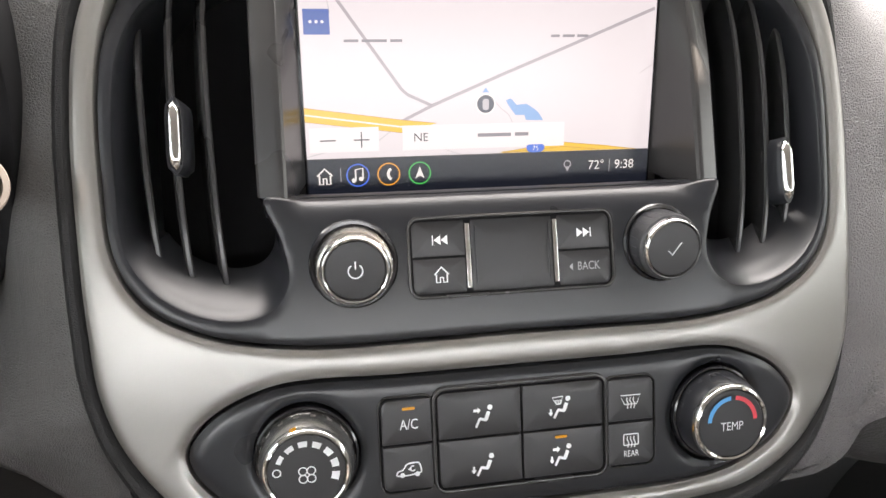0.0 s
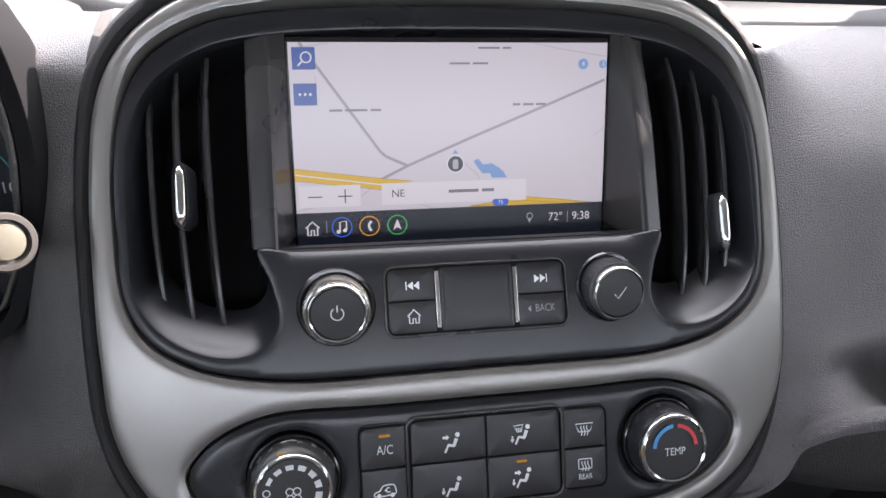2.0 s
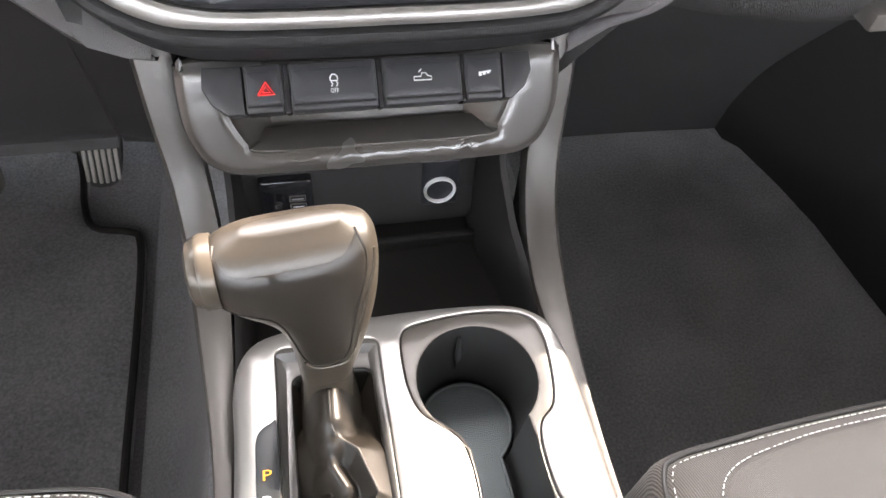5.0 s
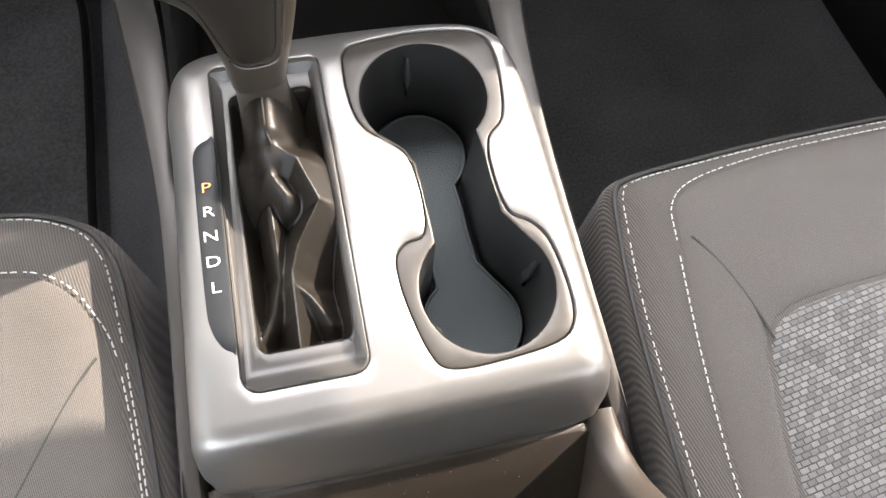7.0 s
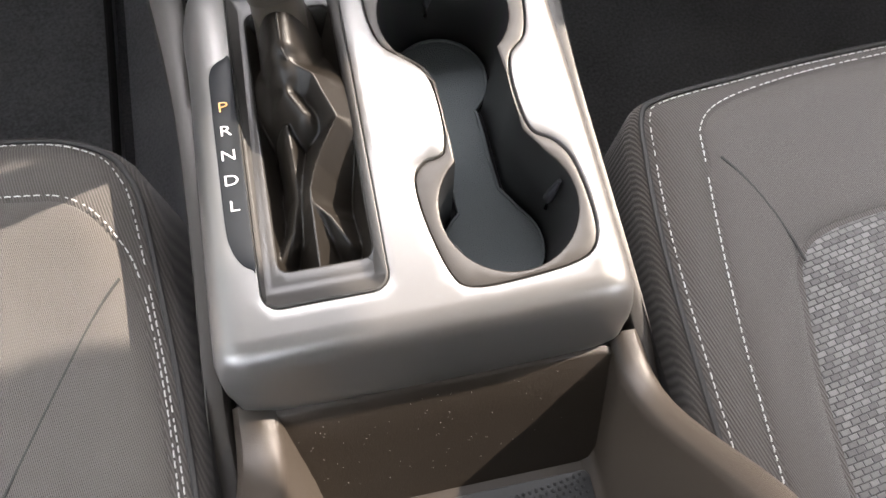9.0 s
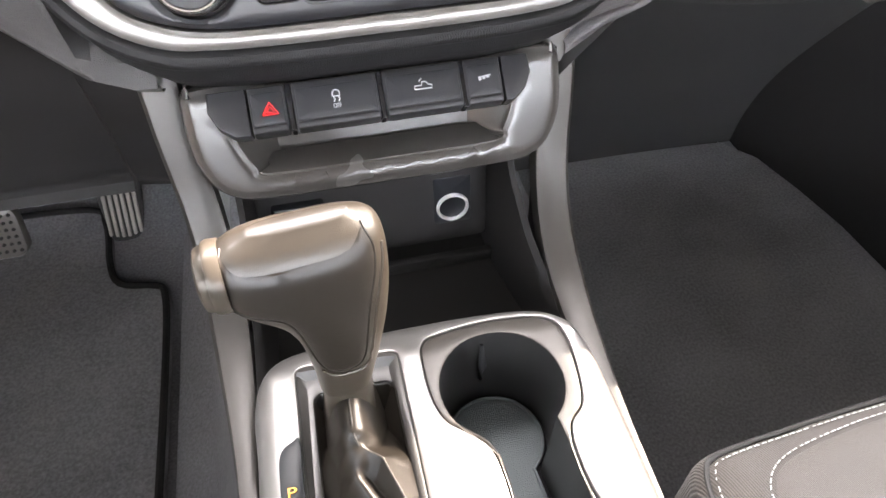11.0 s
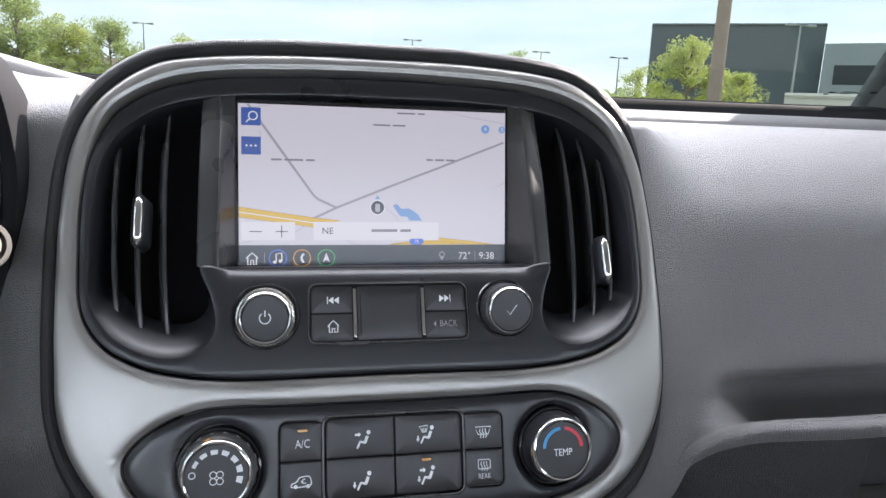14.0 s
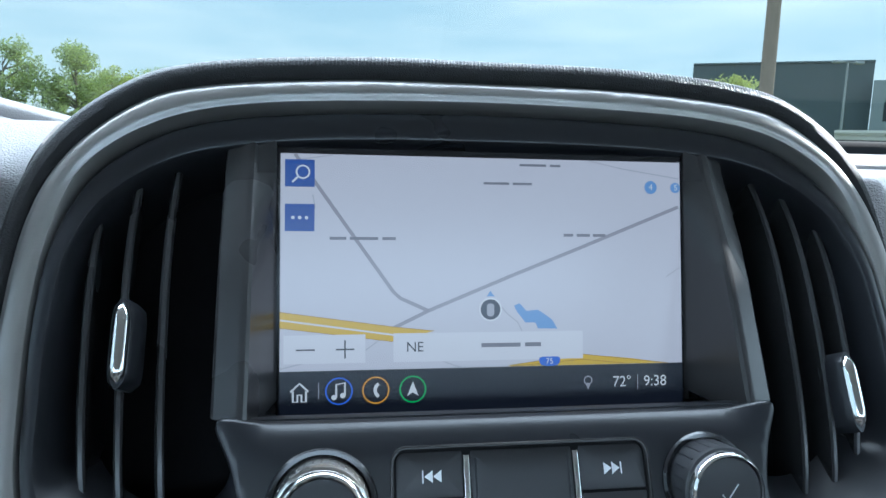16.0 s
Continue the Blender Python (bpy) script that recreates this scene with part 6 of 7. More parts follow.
seat(-1, 0.0,
     [(.1415, -.344), (.1470, -.303), (.1530, -.2845), (.1654, -.2655), (.1910, -.2510), (.225, -.2445), (.30, -.239), (.40, -.236), (.52, -.240), (.60, -.255)] + SEAT_BACK + [(.128, -.62), (.129, -.50), (.1335, -.42)],
     [(.1575, -.354), (.1680, -.3275), (.1795, -.3110), (.1940, -.3015), (.2150, -.2975), (.27, -.292), (.34, -.289), (.42, -.287), (.52, -.292)] + MID_BACK + [(.143, -.62), (.145, -.50), (.1490, -.42)],
     [(.2230, -.492), (.2280, -.468), (.2400, -.450), (.262, -.439), (.30, -.432), (.35, -.428), (.42, -.426), (.52, -.430)] + INS_BACK[1:] + [(.212, -.62), (.2190, -.53)],
     "grey cloth driver seat cushion with pale stitching, partly sunlit")

# ==== cabin floor and shell ====
floor = part("floor", dash_sheet([(x, [(.62, 1.00), (.50, .80), (.40, .66), (.30, .605), (.18, .597), (-.10, .597), (-.6, .597), (-1.5, .597)]) for x in np.linspace(-.80, .80, 17)]), CARPET)
tagged(floor, "dark carpeted cabin floor", "floor", kind="structure")
for sx in (-1, 1):
    t_ = part("floor_tunnel", dash_sheet([(sx * x, [(.45, z), (.2, z), (-.2, z), (-.9, z)]) for x, z in ((.12, .80), (.150, .78), (.175, .70), (.205, .63), (.25, .600))], 4), CARPET)
    tagged(t_, "carpeted side of the transmission tunnel", "floor", kind="structure")
dmat = thing("floor_mat", (-.45, .1, .602), "dark carpet floor mat with a raised edge", "floor mat")
MATO = smooth_loop([(-.66, .33), (-.46, .332), (-.362, .325), (-.345, .30), (-.337, .235), (-.322, .195), (-.280, .183), (-.264, .165), (-.259, .08), (-.259, -.10), (-.262, -.30), (-.30, -.34), (-.66, -.34), (-.68, 0)], 5)
mz = lambda x, y, d=0.0: Vector((x, y, .612 + d + 1.0 * max(0, y - .26) ** 1.5))
part("mat_carpet", panel(MATO, [], mz, .010, .004, .02), MATCARPET, dmat)
mo = offset(ccw(MATO), -.004)
part("mat_edge", tube([mz(*p, .002) for p in mo] + [mz(*mo[0], .002)], .0045, 8), LOWER, dmat)
pm = thing("floor_mat", (.45, .05, .602), "dark carpet floor mat in the passenger footwell", "floor mat")
part("mat_carpet", panel(smooth_loop([(.225, -.28), (.26, -.30), (.62, -.30), (.66, -.26), (.665, .12), (.64, .19), (.57, .275), (.54, .288), (.26, .296), (.236, .285), (.228, .24)], 4), [], lambda x, y, d=0.0: Vector((x, y, .610 + d)), .009, .004, .03), MATCARPET, pm)

ped = thing("accelerator_pedal", (-.30, .19, .70), "ribbed metal accelerator pedal", "pedal")
pmap = plane_map((-.2745, .172, .752), (1, 0, 0), (0.06, .42, .9))
part("pedal_plate", panel(smooth_loop([(-.021, .034), (.021, .037), (.024, .020), (.020, -.012), (.012, -.032), (-.012, -.034), (-.018, -.02)], 4), [], pmap, .008, .002, .008, back=True), LOWER, ped)
for k in range(6):
    x = -.0165 + k * .0066
    part("rib", panel(rrect(x - .0019, x + .0019, -.030 + .004 * abs(k - 2.5) * .4, .033, .0015), [], lambda u, v, d=0.0: pmap(u, v, d + .0022), .003, .0008, .01), METAL, ped)
part("arm", tube([pmap(0, 0, -.006), (-.295, .26, .80), (-.29, .34, .88)], .008, 10), LOWER, ped)
brake = thing("brake_pedal", (-.46, .13, .70), "brake pedal with a studded rubber pad", "pedal")
bmap_ = plane_map((-.392, .115, .797), (1, 0, 0), (0, .35, .93))
part("pad", panel(rrect(-.055, .040, -.028, .030, .014, 5), [], bmap_, .012, .004, .008, back=True), GREYTRIM, brake)
st = bmesh.new()
for i in range(12):
    for j in range(6):
        lathe(bmap_(-.046 + i * .0072, -.019 + j * .0078, .0002), bmap_(0, 0, 1) - bmap_(0, 0, 0), [(.0024, -.001), (.0016, .0014)], 6, bm=st)
tagged(part("studs", st, LOWER, brake, smooth=False), kind="stuff")
part("arm", tube([bmap_(0, 0, -.01), (-.45, .22, .83), (-.44, .30, .95)], .009, 10), LOWER, brake)

# shell: doors, pillars, roof and rear wall, so that light enters by the glass alone
SILL, HEAD = 1.29, 1.64
for sx, name in ((-1, "wall_left"), (1, "wall_right")):
    # driver's side: unseen wall raised to 1.22 to hold back light from the left
    b = boxy(min(sx * .74, sx * .86), max(sx * .74, sx * .86), -1.55, .75 if sx > 0 else -.68, .45, SILL, .02)
    if sx < 0:
        boxy(-.86, -.74, -.70, .75, .45, 1.22, .02, b)
        boxy(-.86, -.74, .02, .75, .60, 1.30, .02, b)
    door = part(name, b, SHELLPL)
    tagged(door, "black plastic inner side of the cab below the windows", "door", kind="structure")
    for y0, y1 in ((-.78, -.66), (-1.6, -1.40)):
        p_ = part("pillar", boxy(min(sx * .72, sx * .84), max(sx * .72, sx * .84), y0, y1, SILL - .02, HEAD + .04, .015), HEADLINER)
        tagged(p_, "grey upright window pillar of the cab", "pillar", kind="structure")
    p_ = part("windscreen_pillar", tube([(sx * .89, .56, 1.31), (sx * .83, .41, 1.45), (sx * .72, .22, 1.59), (sx * .70, .10, 1.68)], [.045, .042, .042, .042], 14, flat=1.3), PAD)
    tagged(p_, "dark windscreen pillar of the cab", "pillar", kind="structure")
# unseen corner, shaped to block sun and bound its patch on the passenger pad
sail = part("window_corner_mask", loft([[Vector((x, y, z)) for y, z in ((.75, 1.24), (.05, 1.24), (.05, 1.50), (.10, 1.545), (.16, 1.67), (.30, 1.58), (.42, 1.42), (.50, 1.33), (.75, 1.28))] for x in (.80, .84)]), SHELLPL, smooth=False)
tagged(sail, "unseen closed corner of the door window that shapes the sun patch", "door", kind="structure")
roof = part("ceiling", boxy(-.80, .80, -1.6, .02, HEAD + .01, HEAD + .06, .02), HEADLINER)
tagged(roof, "pale cloth headliner of the cab", "ceiling", kind="structure")
rail = part("roof_rail", boxy(.735, .86, -1.6, -.04, 1.50, 1.70, .02), HEADLINER)
tagged(rail, "pale roof rail over the passenger door", "ceiling", kind="structure")
rear = part("wall_rear", boxy(-.86, .86, -1.62, -1.52, .45, 1.44, .02), SHELLPL)
tagged(rear, "dark rear wall of the cab", "wall", kind="structure")
kick = part("kick_panel", loft([[Vector((x, y, z)) for x, z in ((.76, .59), (w, .59), (w + .004, .78), (w + .012, .93), (w + .030, .965), (.76, .975))] for y, w in ((-.16, .690), (-.10, .660), (-.02, .650), (.08, .640), (.16, .622), (.24, .598), (.34, .570))]), LOWER)
tagged(kick, "black lower trim beside the passenger footwell", "trim", kind="structure")
front_wall = part("firewall", boxy(-.86, .86, .62, .70, .45, 1.33, .01), SHELLPL)
tagged(front_wall, "dark bulkhead in front of the cabin", "wall", kind="structure")
under = part("floor_pan", boxy(-.86, .86, -1.6, .70, .44, .50, .01), SHELLPL)
tagged(under, "dark steel pan below the cabin floor", "floor", kind="structure")

# windscreen: passes only a tenth, to dim the outside against the cabin
gm = bpy.data.materials.new("windscreen_glass")
gm.use_nodes = True
gn, gl = gm.node_tree.nodes, gm.node_tree.links
gn.remove(gn["Principled BSDF"])
tr = gn.new("ShaderNodeBsdfTransparent")
tr.inputs["Color"].default_value = (0.098, 0.108, 0.101, 1)
gs = gn.new("ShaderNodeBsdfGlossy")
gs.inputs["Roughness"].default_value = 0.02
fr = gn.new("ShaderNodeFresnel")
fr.inputs["IOR"].default_value = 1.25
mx = gn.new("ShaderNodeMixShader")
gl.new(fr.outputs[0], mx.inputs[0])
gl.new(tr.outputs[0], mx.inputs[1])
gl.new(gs.outputs[0], mx.inputs[2])
gl.new(mx.outputs[0], gn["Material Output"].inputs["Surface"])
pane = dash_sheet([(x, [(.645 - .20 * (x / .78) ** 2, 1.345), (.36 - .16 * (x / .78) ** 2, 1.475), (.02 - .10 * (x / .78) ** 2, 1.645)]) for x in np.linspace(-.82, .82, 15)], 6)
pane.normal_update()
bmesh.ops.reverse_faces(pane, faces=[f for f in pane.faces if f.normal.z > 0])
glass = part("windscreen", pane, gm)
glass.visible_shadow = False
tagged(glass, "windscreen, slightly green, darkened to dim the outside", "windscreen", kind="structure")

# unseen door window on the passenger side: grey tint set to balance cabin light
sg = bpy.data.materials.new("tinted_side_glass")
sg.use_nodes = True
sn, sl = sg.node_tree.nodes, sg.node_tree.links
sn.remove(sn["Principled BSDF"])
st_ = sn.new("ShaderNodeBsdfTransparent")
st_.inputs["Color"].default_value = (0.31, 0.313, 0.298, 1)
sl.new(st_.outputs[0], sn["Material Output"].inputs["Surface"])
sp = bmesh.new()
sp.faces.new([sp.verts.new((.812, y, z)) for y, z in ((-.68, 1.27), (.05, 1.27), (.05, 1.50), (.10, 1.545), (.14, 1.60), (.10, 1.655), (-.045, 1.655), (-.045, 1.51), (-.68, 1.51))])
side_glass = part("window_1", sp, sg, smooth=False)
tagged(side_glass, "unseen door window on the passenger side, tinted to balance the light", "window", kind="structure")
# unseen driver's window, tinted darker to cut light from the left
dp = bmesh.new()
dp.faces.new([dp.verts.new((-.812, y, z)) for y, z in ((-.68, 1.20), (.30, 1.20), (.30, 1.46), (.10, 1.655), (-.68, 1.655))])
dg_ = sg.copy()
dg_.name = "driver_side_glass"
[n for n in dg_.node_tree.nodes if n.type == "BSDF_TRANSPARENT"][0].inputs["Color"].default_value = (0.135, 0.138, 0.132, 1)
driver_glass = part("window_2", dp, dg_, smooth=False)
tagged(driver_glass, "unseen door window on the driver side, tinted to hold back light", "window", kind="structure")


# ==== outside ====
GZ = -0.20
ASPHALT = mat("asphalt", (0.075, 0.075, 0.078), 0.9, 0, 0, 30, vary=0.15, stain=0.2)
GRASS = mat("grass", (0.17, 0.19, 0.055), 0.95, 0, 0, 3, vary=0.25, stain=0.25)
# leaf and bark colours are paled to put distance haze into them
HAZELEAF = leafy("hazed_foliage", (0.56, 0.61, 0.36))
HAZELEAF2 = leafy("hazed_foliage_light", (0.62, 0.65, 0.32))
BARK = mat("bark", (0.26, 0.22, 0.17), 0.9, 0, 0.6, 30, vary=0.2, stain=0.2)
POLEWOOD = mat("pole_wood", (0.34, 0.26, 0.20), 0.85, 0, 0.5, 40, vary=0.2, stain=0.2)
# dark cladding lightened for the haze before it
DARKCLAD = mat("dark_cladding", (0.13, 0.155, 0.165), 0.6, 0, 0, 2, vary=0.06, stain=0.08)
LIGHTCLAD = mat("light_cladding", (0.36, 0.39, 0.41), 0.7, 0, 0, 2, vary=0.06, stain=0.08)
STUCCO = mat("pale_wall", (0.70, 0.66, 0.57), 0.9, 0, 0, 8, vary=0.06, stain=0.1)
SIDING = mat("siding", (0.50, 0.48, 0.44), 0.8, 0, 0, 3, vary=0.05, stain=0.1)
SHINGLE = mat("shingle", (0.30, 0.24, 0.19), 0.9, 0, 0, 20, vary=0.2, stain=0.15)
DARKGLASS = mat("dark_glass", (0.02, 0.025, 0.03), 0.08, 0, vary=0.02, stain=0.02)
TYRE = mat("tyre", (0.02, 0.02, 0.02), 0.85, 0)
STEELP = mat("lamp_steel", (0.42, 0.43, 0.44), 0.5, 0.6)
YELLOW = mat("yellow_paint", (0.80, 0.72, 0.05), 0.6, 0)

gb = bmesh.new()
bmesh.ops.create_grid(gb, x_segments=24, y_segments=24, size=2000)
for v in gb.verts:
    v.co.z = GZ - 0.03
ground = part("ground", gb, GRASS)
tagged(ground, "flat mown grass with drives and lots", "ground", kind="structure")
lot = part("road", boxy(-45, 60, 66, 90, GZ - .05, GZ, 0), ASPHALT)
tagged(lot, "grey asphalt lot with parked cars", "road", kind="structure")
CONCRETE = mat("concrete", (0.34, 0.335, 0.32), 0.9, 0, 0, 30, vary=0.1, stain=0.12)
lot2 = part("pavement", boxy(-60, 60, -20, 30, GZ - .05, GZ, 0), CONCRETE)
tagged(lot2, "pale concrete lot under the truck", "pavement", kind="structure")


def polar(az, dist, z=0.0):
    a = radians(az + 1.3)
    return Vector((dist * math.sin(a), dist * math.cos(a), GZ + z))


def car(at, paint, turn, tall, label):
    """A small saloon or van: body, glass, wheels, lamps."""
    c = thing("parked_car", at, label, "car", "parked cars")
    body = [(-2.2, .55), (-2.25, .85), (-1.9, 1.0), (-1.2, 1.02), (-.75, tall), (.8, tall + .02), (1.5, 1.05), (2.15, .95), (2.25, .6), (2.2, .35), (-2.15, .35)]
    R = Matrix.Translation(at) @ Matrix.Rotation(radians(turn), 4, "Z")
    rings = []
    for y, k in ((-.88, .90), (-.82, 1.0), (-.5, 1.01), (0, 1.02), (.5, 1.01), (.82, 1.0), (.88, .90)):
        rings.append([R @ Vector((x * (1 if abs(y) < .8 else .985), y * (1 - .16 * max(0, z - .95) / .5), .35 + (z - .35) * (k if z > .9 else 1))) for x, z in body])
    part("body", loft(rings), paint, c, sharp=50)
    for sy in (-1, 1):
        q = bmesh.new()
        for x0, x1, s in ((-1.05, -.1, 1), (0.0, 1.15, 1)):
            pts = [(x0, 1.03), (x1, 1.03), (x1 - (.30 if x1 > 1 else 0), tall - .07), (x0 + (.28 if x0 < -1 else 0), tall - .07)]
            q.faces.new([q.verts.new(R @ Vector((x, sy * (.905 - .20 * (z - .95)), z))) for x, z in pts])
        part("side_window", q, DARKGLASS, c, smooth=False)
    for x0, z0, x1, z1 in ((-1.22, 1.06, -.80, tall - .05), (1.44, 1.10, .88, tall - .03)):
        q = bmesh.new()
        s = -1 if x0 < 0 else 1
        q.faces.new([q.verts.new(R @ Vector((x + s * .03, y, z + .02))) for x, y, z in ((x0, -.68, z0), (x0, .68, z0), (x1, .60, z1), (x1, -.60, z1))])
        part("windscreen", q, DARKGLASS, c, smooth=False)
    for x in (-1.38, 1.38):
        for y in (-.80, .80):
            w = part("wheel", lathe(R @ Vector((x, y, .32)), R.to_3x3() @ Vector((0, math.copysign(1, y), 0)), [(.2, -.1), (.30, -.1), (.32, -.07), (.32, .07), (.30, .1), (.2, .1)], 20), TYRE, c)
            part("rim", lathe(R @ Vector((x, y, .32)), R.to_3x3() @ Vector((0, math.copysign(1, y), 0)), [(.2, .09), (.19, .105), (.05, .11)], 14), STEELP, w)
    return c


paints = {k: mat("paint_" + k, v, 0.25, 0.3, vary=0.01, stain=0.02, coat=0.6) for k, v in (("navy", (.05, .07, .10)), ("white", (.7, .71, .71)), ("slate", (.14, .17, .21)), ("maroon", (.20, .03, .035)), ("silver", (.42, .44, .46)))}
for az, dist, paint, turn, tall, word in ((-11.6, 84, "navy", 4, 1.5, "dark blue"), (-8.2, 84, "white", 2, 1.55, "white"), (-5.0, 85, "navy", 0, 1.45, "dark blue"), (-1.6, 85, "navy", 90, 1.5, "dark blue"), (1.0, 86, "slate", 85, 1.5, "grey"), (4.2, 82, "slate", 5, 1.6, "grey"), (8.6, 82, "maroon", 2, 1.7, "maroon"), (11.0, 84, "silver", -3, 1.6, "silver"), (14.0, 80, "maroon", 0, 1.5, "maroon"), (16.6, 86, "slate", 92, 1.7, "grey"), (19.2, 80, "white", 3, 1.6, "white"), (22.6, 81, "white", 0, 1.5, "white")):
    car(polar(az, dist), paints[paint], turn, tall, word + " car parked in the lot across the grass")


def tree(at, h, w, seed, m, label, n=2600):
    """A tapered trunk with limbs, and a crown of many small leaf clumps with gaps."""
    rng = random.Random(seed)
    t = thing("tree", at, label, "tree", "trees")
    b = tube([at + Vector((0, 0, -.1)), at + Vector((.1, 0, h * .25)), at + Vector((0, .1, h * .6)), at + Vector((.1, 0, h * .9))], [h * .028, h * .022, h * .013, h * .004], 8)
    hubs = []
    for i in range(34):
        z0 = h * rng.uniform(.08, .8)
        a = rng.uniform(0, 2 * math.pi)
        z1 = min(h * .97, z0 + h * rng.uniform(.05, .28))
        k = math.sin(math.pi * min(1, max(.12, (z1 / h - .12) / .9))) ** .6
        r = w / 2 * k * rng.uniform(.45, .95)
        e = at + Vector((r * math.cos(a), r * math.sin(a), z1))
        tube([at + Vector((0, 0, z0)), (at + Vector((0, 0, z0)) + e) / 2 + Vector((0, 0, h * .02)), e], [h * .010, h * .006, h * .002], 5, b)
        hubs += [(e, h * rng.uniform(.07, .13)), ((at + Vector((0, 0, z0)) + 2 * e) / 3, h * rng.uniform(.06, .11))]
    hubs.append((at + Vector((0, 0, h * .95)), h * .07))
    part("trunk", b, BARK, t)
    vs, fs = [], []
    for i in range(int(n * 4.2)):
        c, r = hubs[rng.randrange(len(hubs))]
        d = Vector((rng.gauss(0, 1), rng.gauss(0, 1), rng.gauss(0, .8))).normalized() * r * rng.uniform(.45, 1.05)
        p = c + d
        s = h * rng.uniform(.008, .018)
        u = Vector((rng.gauss(0, 1), rng.gauss(0, 1), rng.gauss(0, 1))).normalized()
        v = u.cross(Vector((rng.gauss(0, 1), rng.gauss(0, 1), rng.gauss(0, 1)))).normalized()
        k = len(vs)
        vs += [p - u * s, p + v * s * .6, p + u * s, p - v * s * .6]
        fs.append((k, k + 1, k + 2, k + 3))
    me = bpy.data.meshes.new("crown")
    me.from_pydata([tuple(v) for v in vs], [], fs)
    me.materials.append(m)
    o = new("crown", me)
    o.parent = t
    o.matrix_parent_inverse = Matrix.Translation(-t.location)
    tagged(o, kind="stuff")
    return t


for az, dist, h, w, seed, m, n in ((-24, 95, 11.5, 10, 1, HAZELEAF, 2600), (-19.6, 92, 11.2, 9, 2, HAZELEAF, 3000), (-17.0, 96, 9.8, 8, 3, HAZELEAF2, 2400), (-13.9, 98, 9.4, 8, 4, HAZELEAF, 2600), (-8.7, 100, 8.4, 6, 5, HAZELEAF2, 1800), (2.6, 120, 9.0, 8, 6, HAZELEAF, 1800), (16.7, 105, 9.2, 8, 7, HAZELEAF, 1800), (26.2, 70, 5.2, 5, 8, HAZELEAF2, 1600), (29.9, 52, 6.6, 5.2, 9, HAZELEAF2, 3000), (33.6, 54, 4.3, 3.6, 10, HAZELEAF2, 1800), (-31, 90, 12, 10, 11, HAZELEAF, 2400)):
    tree(polar(az, dist), h, w, seed, m, "leafy green tree beyond the grass" if dist > 60 else "young bright green tree in front of the dark building", n)
for az, dist, h, w, seed in ((-25, 90, 4.6, 9, 31), (-20.5, 88, 4.4, 9, 32), (-17, 90, 4.6, 8, 33), (-11, 94, 4.0, 8, 34), (-7, 96, 3.8, 8, 35), (-14.5, 96, 3.8, 8, 21), (-3, 96, 3.0, 9, 22), (3.5, 98, 3.4, 9, 23), (9, 100, 3.6, 9, 24), (14.5, 98, 3.4, 9, 25), (21, 94, 3.8, 9, 26), (25, 80, 3.2, 6, 27)):
    tree(polar(az, dist), h, w, seed, HAZELEAF, "low dark green shrub along the lot", 3600)


# far woods: one long uneven belt of leaves behind the lot
wrng = random.Random(77)
vs, fs = [], []
for i in range(26000):
    az = wrng.uniform(-48, 30)
    top_h = 4.3 + 1.3 * math.sin(az * .9) + .9 * math.sin(az * 2.3 + 1) + .6 * math.sin(az * 5.1)
    p = polar(az, 128 + wrng.uniform(-3, 3), max(.1, top_h) * wrng.random() ** .7)
    s_ = wrng.uniform(.16, .34)
    u = Vector((wrng.gauss(0, 1), wrng.gauss(0, 1), wrng.gauss(0, 1))).normalized()
    v = u.cross(Vector((wrng.gauss(0, 1), wrng.gauss(0, 1), wrng.gauss(0, 1)))).normalized()
    k = len(vs)
    vs += [p - u * s_, p + v * s_ * .7, p + u * s_, p - v * s_ * .7]
    fs.append((k, k + 1, k + 2, k + 3))
me = bpy.data.meshes.new("far_woods")
me.from_pydata([tuple(v) for v in vs], [], fs)
me.materials.append(HAZELEAF)
woods = new("far_woods", me)
tagged(woods, "green belt of far trees behind the lot, haze put into its colour", "woods", kind="stuff")


def house(az, dist, turn, w, d_, h, label):
    at = polar(az, dist)
    hs = thing("house", at, label, "house", "houses")
    R = Matrix.Translation(at) @ Matrix.Rotation(radians(turn), 4, "Z")
    b = boxy(-w / 2, w / 2, -d_ / 2, d_ / 2, -.1, h, 0)
    b.transform(R)
    part("wall", b, SIDING, hs, smooth=False)
    rf = bmesh.new()
    o = .5
    prof = [(-d_ / 2 - o, h - .25), (0, h + d_ * .30), (d_ / 2 + o, h - .25), (0, h + d_ * .30 - .25)]
    loft([[R @ Vector((x, y, z)) for y, z in prof] for x in (-w / 2 - o, w / 2 + o)], bm=rf)
    part("roof", rf, SHINGLE, hs, smooth=False)
    for x in np.arange(-w / 2 + 1.5, w / 2 - 1, 2.6):
        wb = boxy(x - .5, x + .5, -d_ / 2 - .06, -d_ / 2 + .02, h * .35, h * .8, 0)
        wb.transform(R)
        part("window", wb, DARKGLASS, hs, smooth=False)
    return hs


house(-16.5, 108, 12, 11, 8, 3.2, "pale siding house with a brown roof across the lot")
house(-8.0, 112, -8, 10, 8, 3.2, "pale siding house with a brown roof across the lot")
house(1.5, 118, 4, 12, 8, 3.0, "pale siding house with a brown roof across the lot")

# dark building with its lighter wing and the pale wall before it
bld = thing("dark_building", polar(34, 90), "large flat-roofed building clad in dark grey sheet", "building")


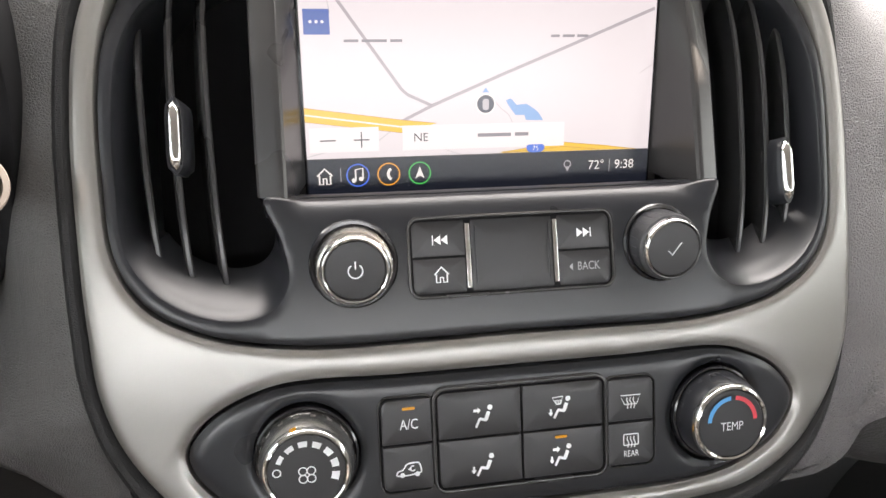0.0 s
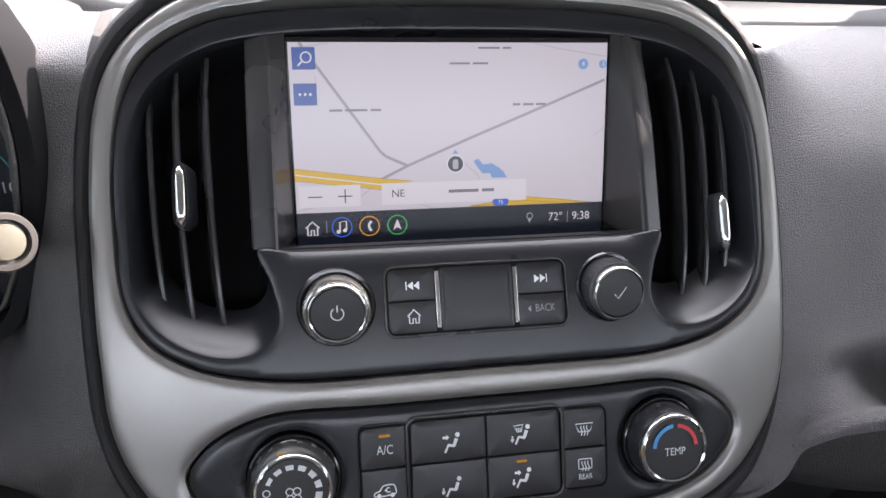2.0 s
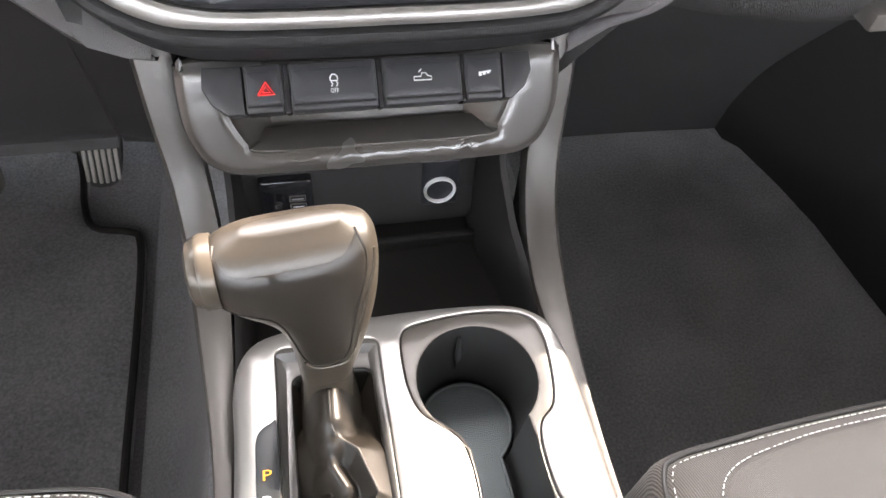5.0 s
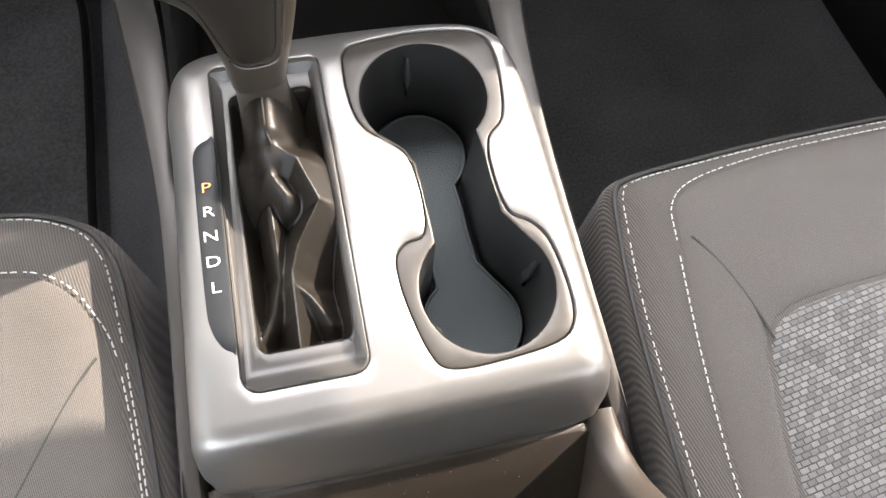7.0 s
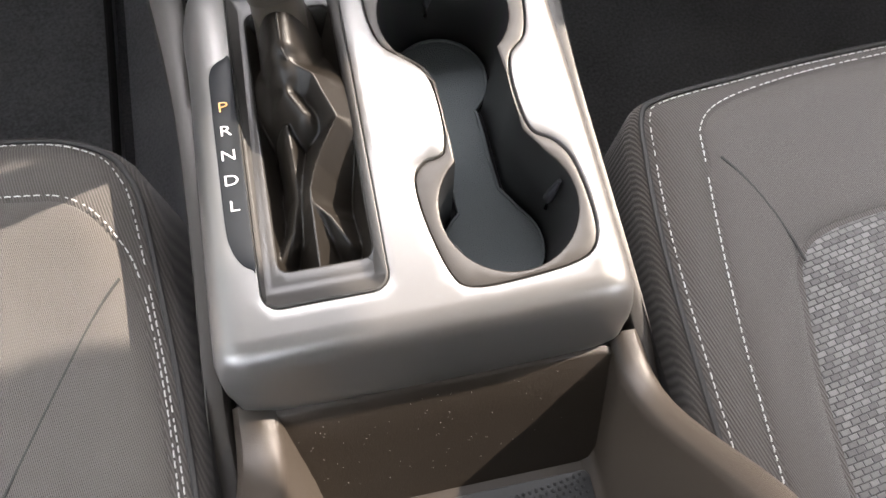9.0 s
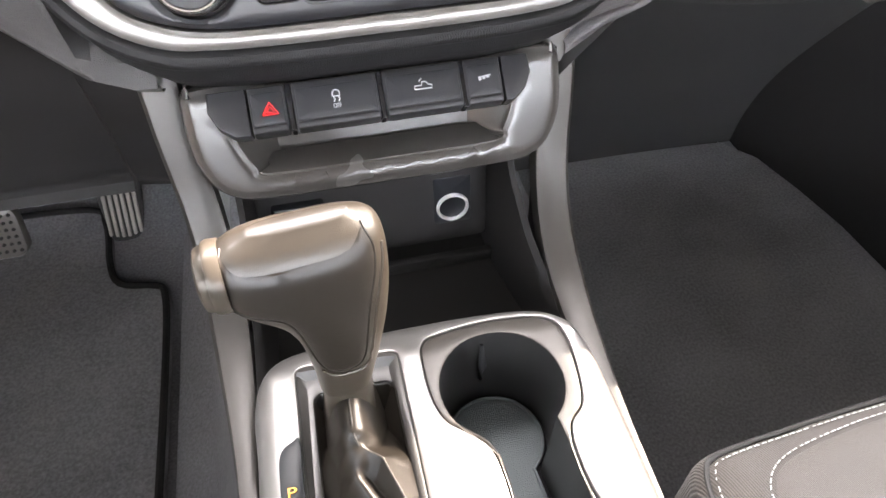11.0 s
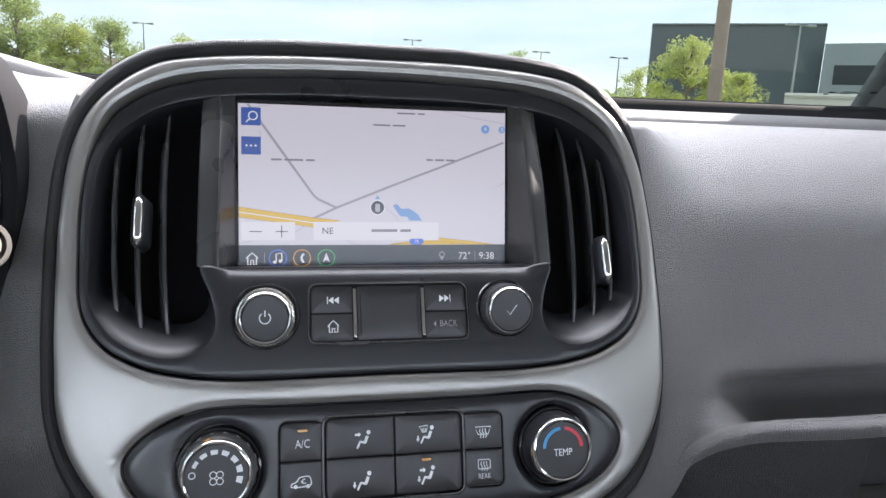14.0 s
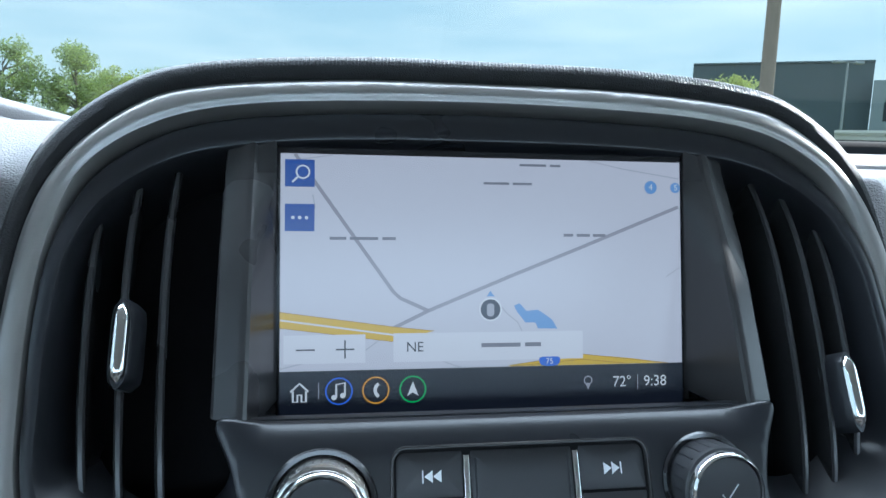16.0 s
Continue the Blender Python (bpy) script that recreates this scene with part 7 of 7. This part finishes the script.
def block(az0, az1, dist, h, depth):
    p, q = polar(az0, dist), polar(az1, dist)
    e = (q - p).normalized()
    n = Vector((-e.y, e.x, 0))
    n = n if n.dot(p) > 0 else -n
    b_ = bmesh.new()
    loft([[a + Vector((0, 0, z)) for a in (p, q, q + n * depth, p + n * depth)] for z in (-.1, h)], bm=b_)
    return b_, p, q


b_, p, q = block(26.85, 38.7, 88.5, 11.4, 20)
part("wall", b_, DARKCLAD, bld, smooth=False)
for i in range(19):
    t = (i + .5) / 19
    o = p.lerp(q, t)
    part("seam", tube([o + Vector((0, 0, .1)) - o.normalized() * .01, o + Vector((0, 0, 11.3)) - o.normalized() * .01], .03, 4), DARKCLAD, bld)
part("parapet", tube([p + Vector((0, 0, 11.4)), q + Vector((0, 0, 11.4))], .16, 6), DARKCLAD, bld)
wing = thing("grey_building", polar(43, 86), "pale grey building with a dark window band", "building")
b_, p, q = block(38.75, 58, 86, 9.2, 20)
part("wall", b_, LIGHTCLAD, wing, smooth=False)
b_, p, q = block(39.5, 57, 85.8, 7.0, .1)
for v in b_.verts:
    v.co.z = max(v.co.z, GZ + 5.0)
part("window_band", b_, DARKGLASS, wing, smooth=False)
gw = thing("garden_wall", polar(41, 40), "pale rendered wall beside the building", "wall")
b_, p, q = block(36.8, 55, 40, 2.6, .3)
part("wall_face", b_, STUCCO, gw, smooth=False)
part("coping", tube([p + Vector((0, 0, 2.6)), q + Vector((0, 0, 2.6))], .14, 6), STUCCO, gw)
sign = thing("yellow_sign", polar(-1.2, 92), "bright yellow board above the parked cars", "sign")
b_, p, q = block(-2.6, .6, 92, 3.6, .2)
for v in b_.verts:
    v.co.z = max(v.co.z, GZ + 2.2)
part("board", b_, YELLOW, sign, smooth=False)
for a in (p, q):
    part("post", tube([a + Vector((0, 0, -.1)), a + Vector((0, 0, 2.4))], .08, 6), STEELP, sign)

# poles
pole = thing("utility_pole", polar(32.2, 22), "tall brown wooden utility pole", "pole")
pb = polar(32.2, 22)
part("shaft", lathe(pb, (0, 0, 1), [(.205, -.2), (.20, 2), (.19, 5), (.175, 8), (.155, 11.5)], 18), POLEWOOD, pole)
part("crossarm", tube([pb + Vector((-1.1, .4, 10.6)), pb + Vector((1.1, -.4, 10.6))], .07, 8), POLEWOOD, pole)
for k, (dx, az) in enumerate(((.8, 36.5), (1.0, 38.0), (-.9, 35.4))):
    wire = thing("power_line", pb + Vector((dx, -.2, 10.6)), "thin sagging overhead line at the pole", "cable")
    e = polar(az + 4, 9) + Vector((0, 0, 6.0 + k))
    a = pb + Vector((dx, -.3, 10.6))
    part("cable", tube(smooth_path([a, (a + e) / 2 - Vector((0, 0, .9)), e], 6), .012, 5), TYRE, wire)


def lamp(az, dist, h):
    at = polar(az, dist)
    l_ = thing("street_lamp", at, "grey steel lot lamp with two heads", "street lamp", "lot lamps")
    part("post", tube([at, at + Vector((0, 0, h * .5)), at + Vector((0, 0, h))], [.11, .09, .07], 8), STEELP, l_)
    part("arm", tube([at + Vector((-.9, 0, h)), at + Vector((.9, 0, h))], .05, 6), STEELP, l_)
    for s in (-1, 1):
        part("head", boxy(at.x + s * .9 - .32, at.x + s * .9 + .32, at.y - .2, at.y + .2, at.z + h - .1, at.z + h + .1, .04), STEELP, l_)


for az, dist, h in ((8.4, 96, 9.4), (37.1, 60, 8.2), (-11.6, 98, 9.6), (5.6, 120, 9.8), (18.6, 100, 8.8), (24.6, 95, 8.0)):
    lamp(az, dist, h)

# small dark marks low on the windscreen, near its corner
label = thing("windscreen_label", (.69, .382, 1.368), "small black printed marks low on the windscreen", "label")
lm = plane_map((.690, .382, 1.371), (.80, -.28, 0), (0, -.90, .42))
for u, v, w, h in ((-.030, .004, .010, .003), (-.012, .002, .012, .0022), (-.010, .007, .016, .0022), (.004, .005, .008, .003), (.020, .008, .010, .006), (-.034, -.002, .006, .003), (.012, -.002, .010, .002)):
    part("print_bar", flat([(u - w / 2, v - h / 2), (u + w / 2, v - h / 2), (u + w / 2, v + h / 2), (u - w / 2, v + h / 2)], lm, .0005), TYRE, label, smooth=False)
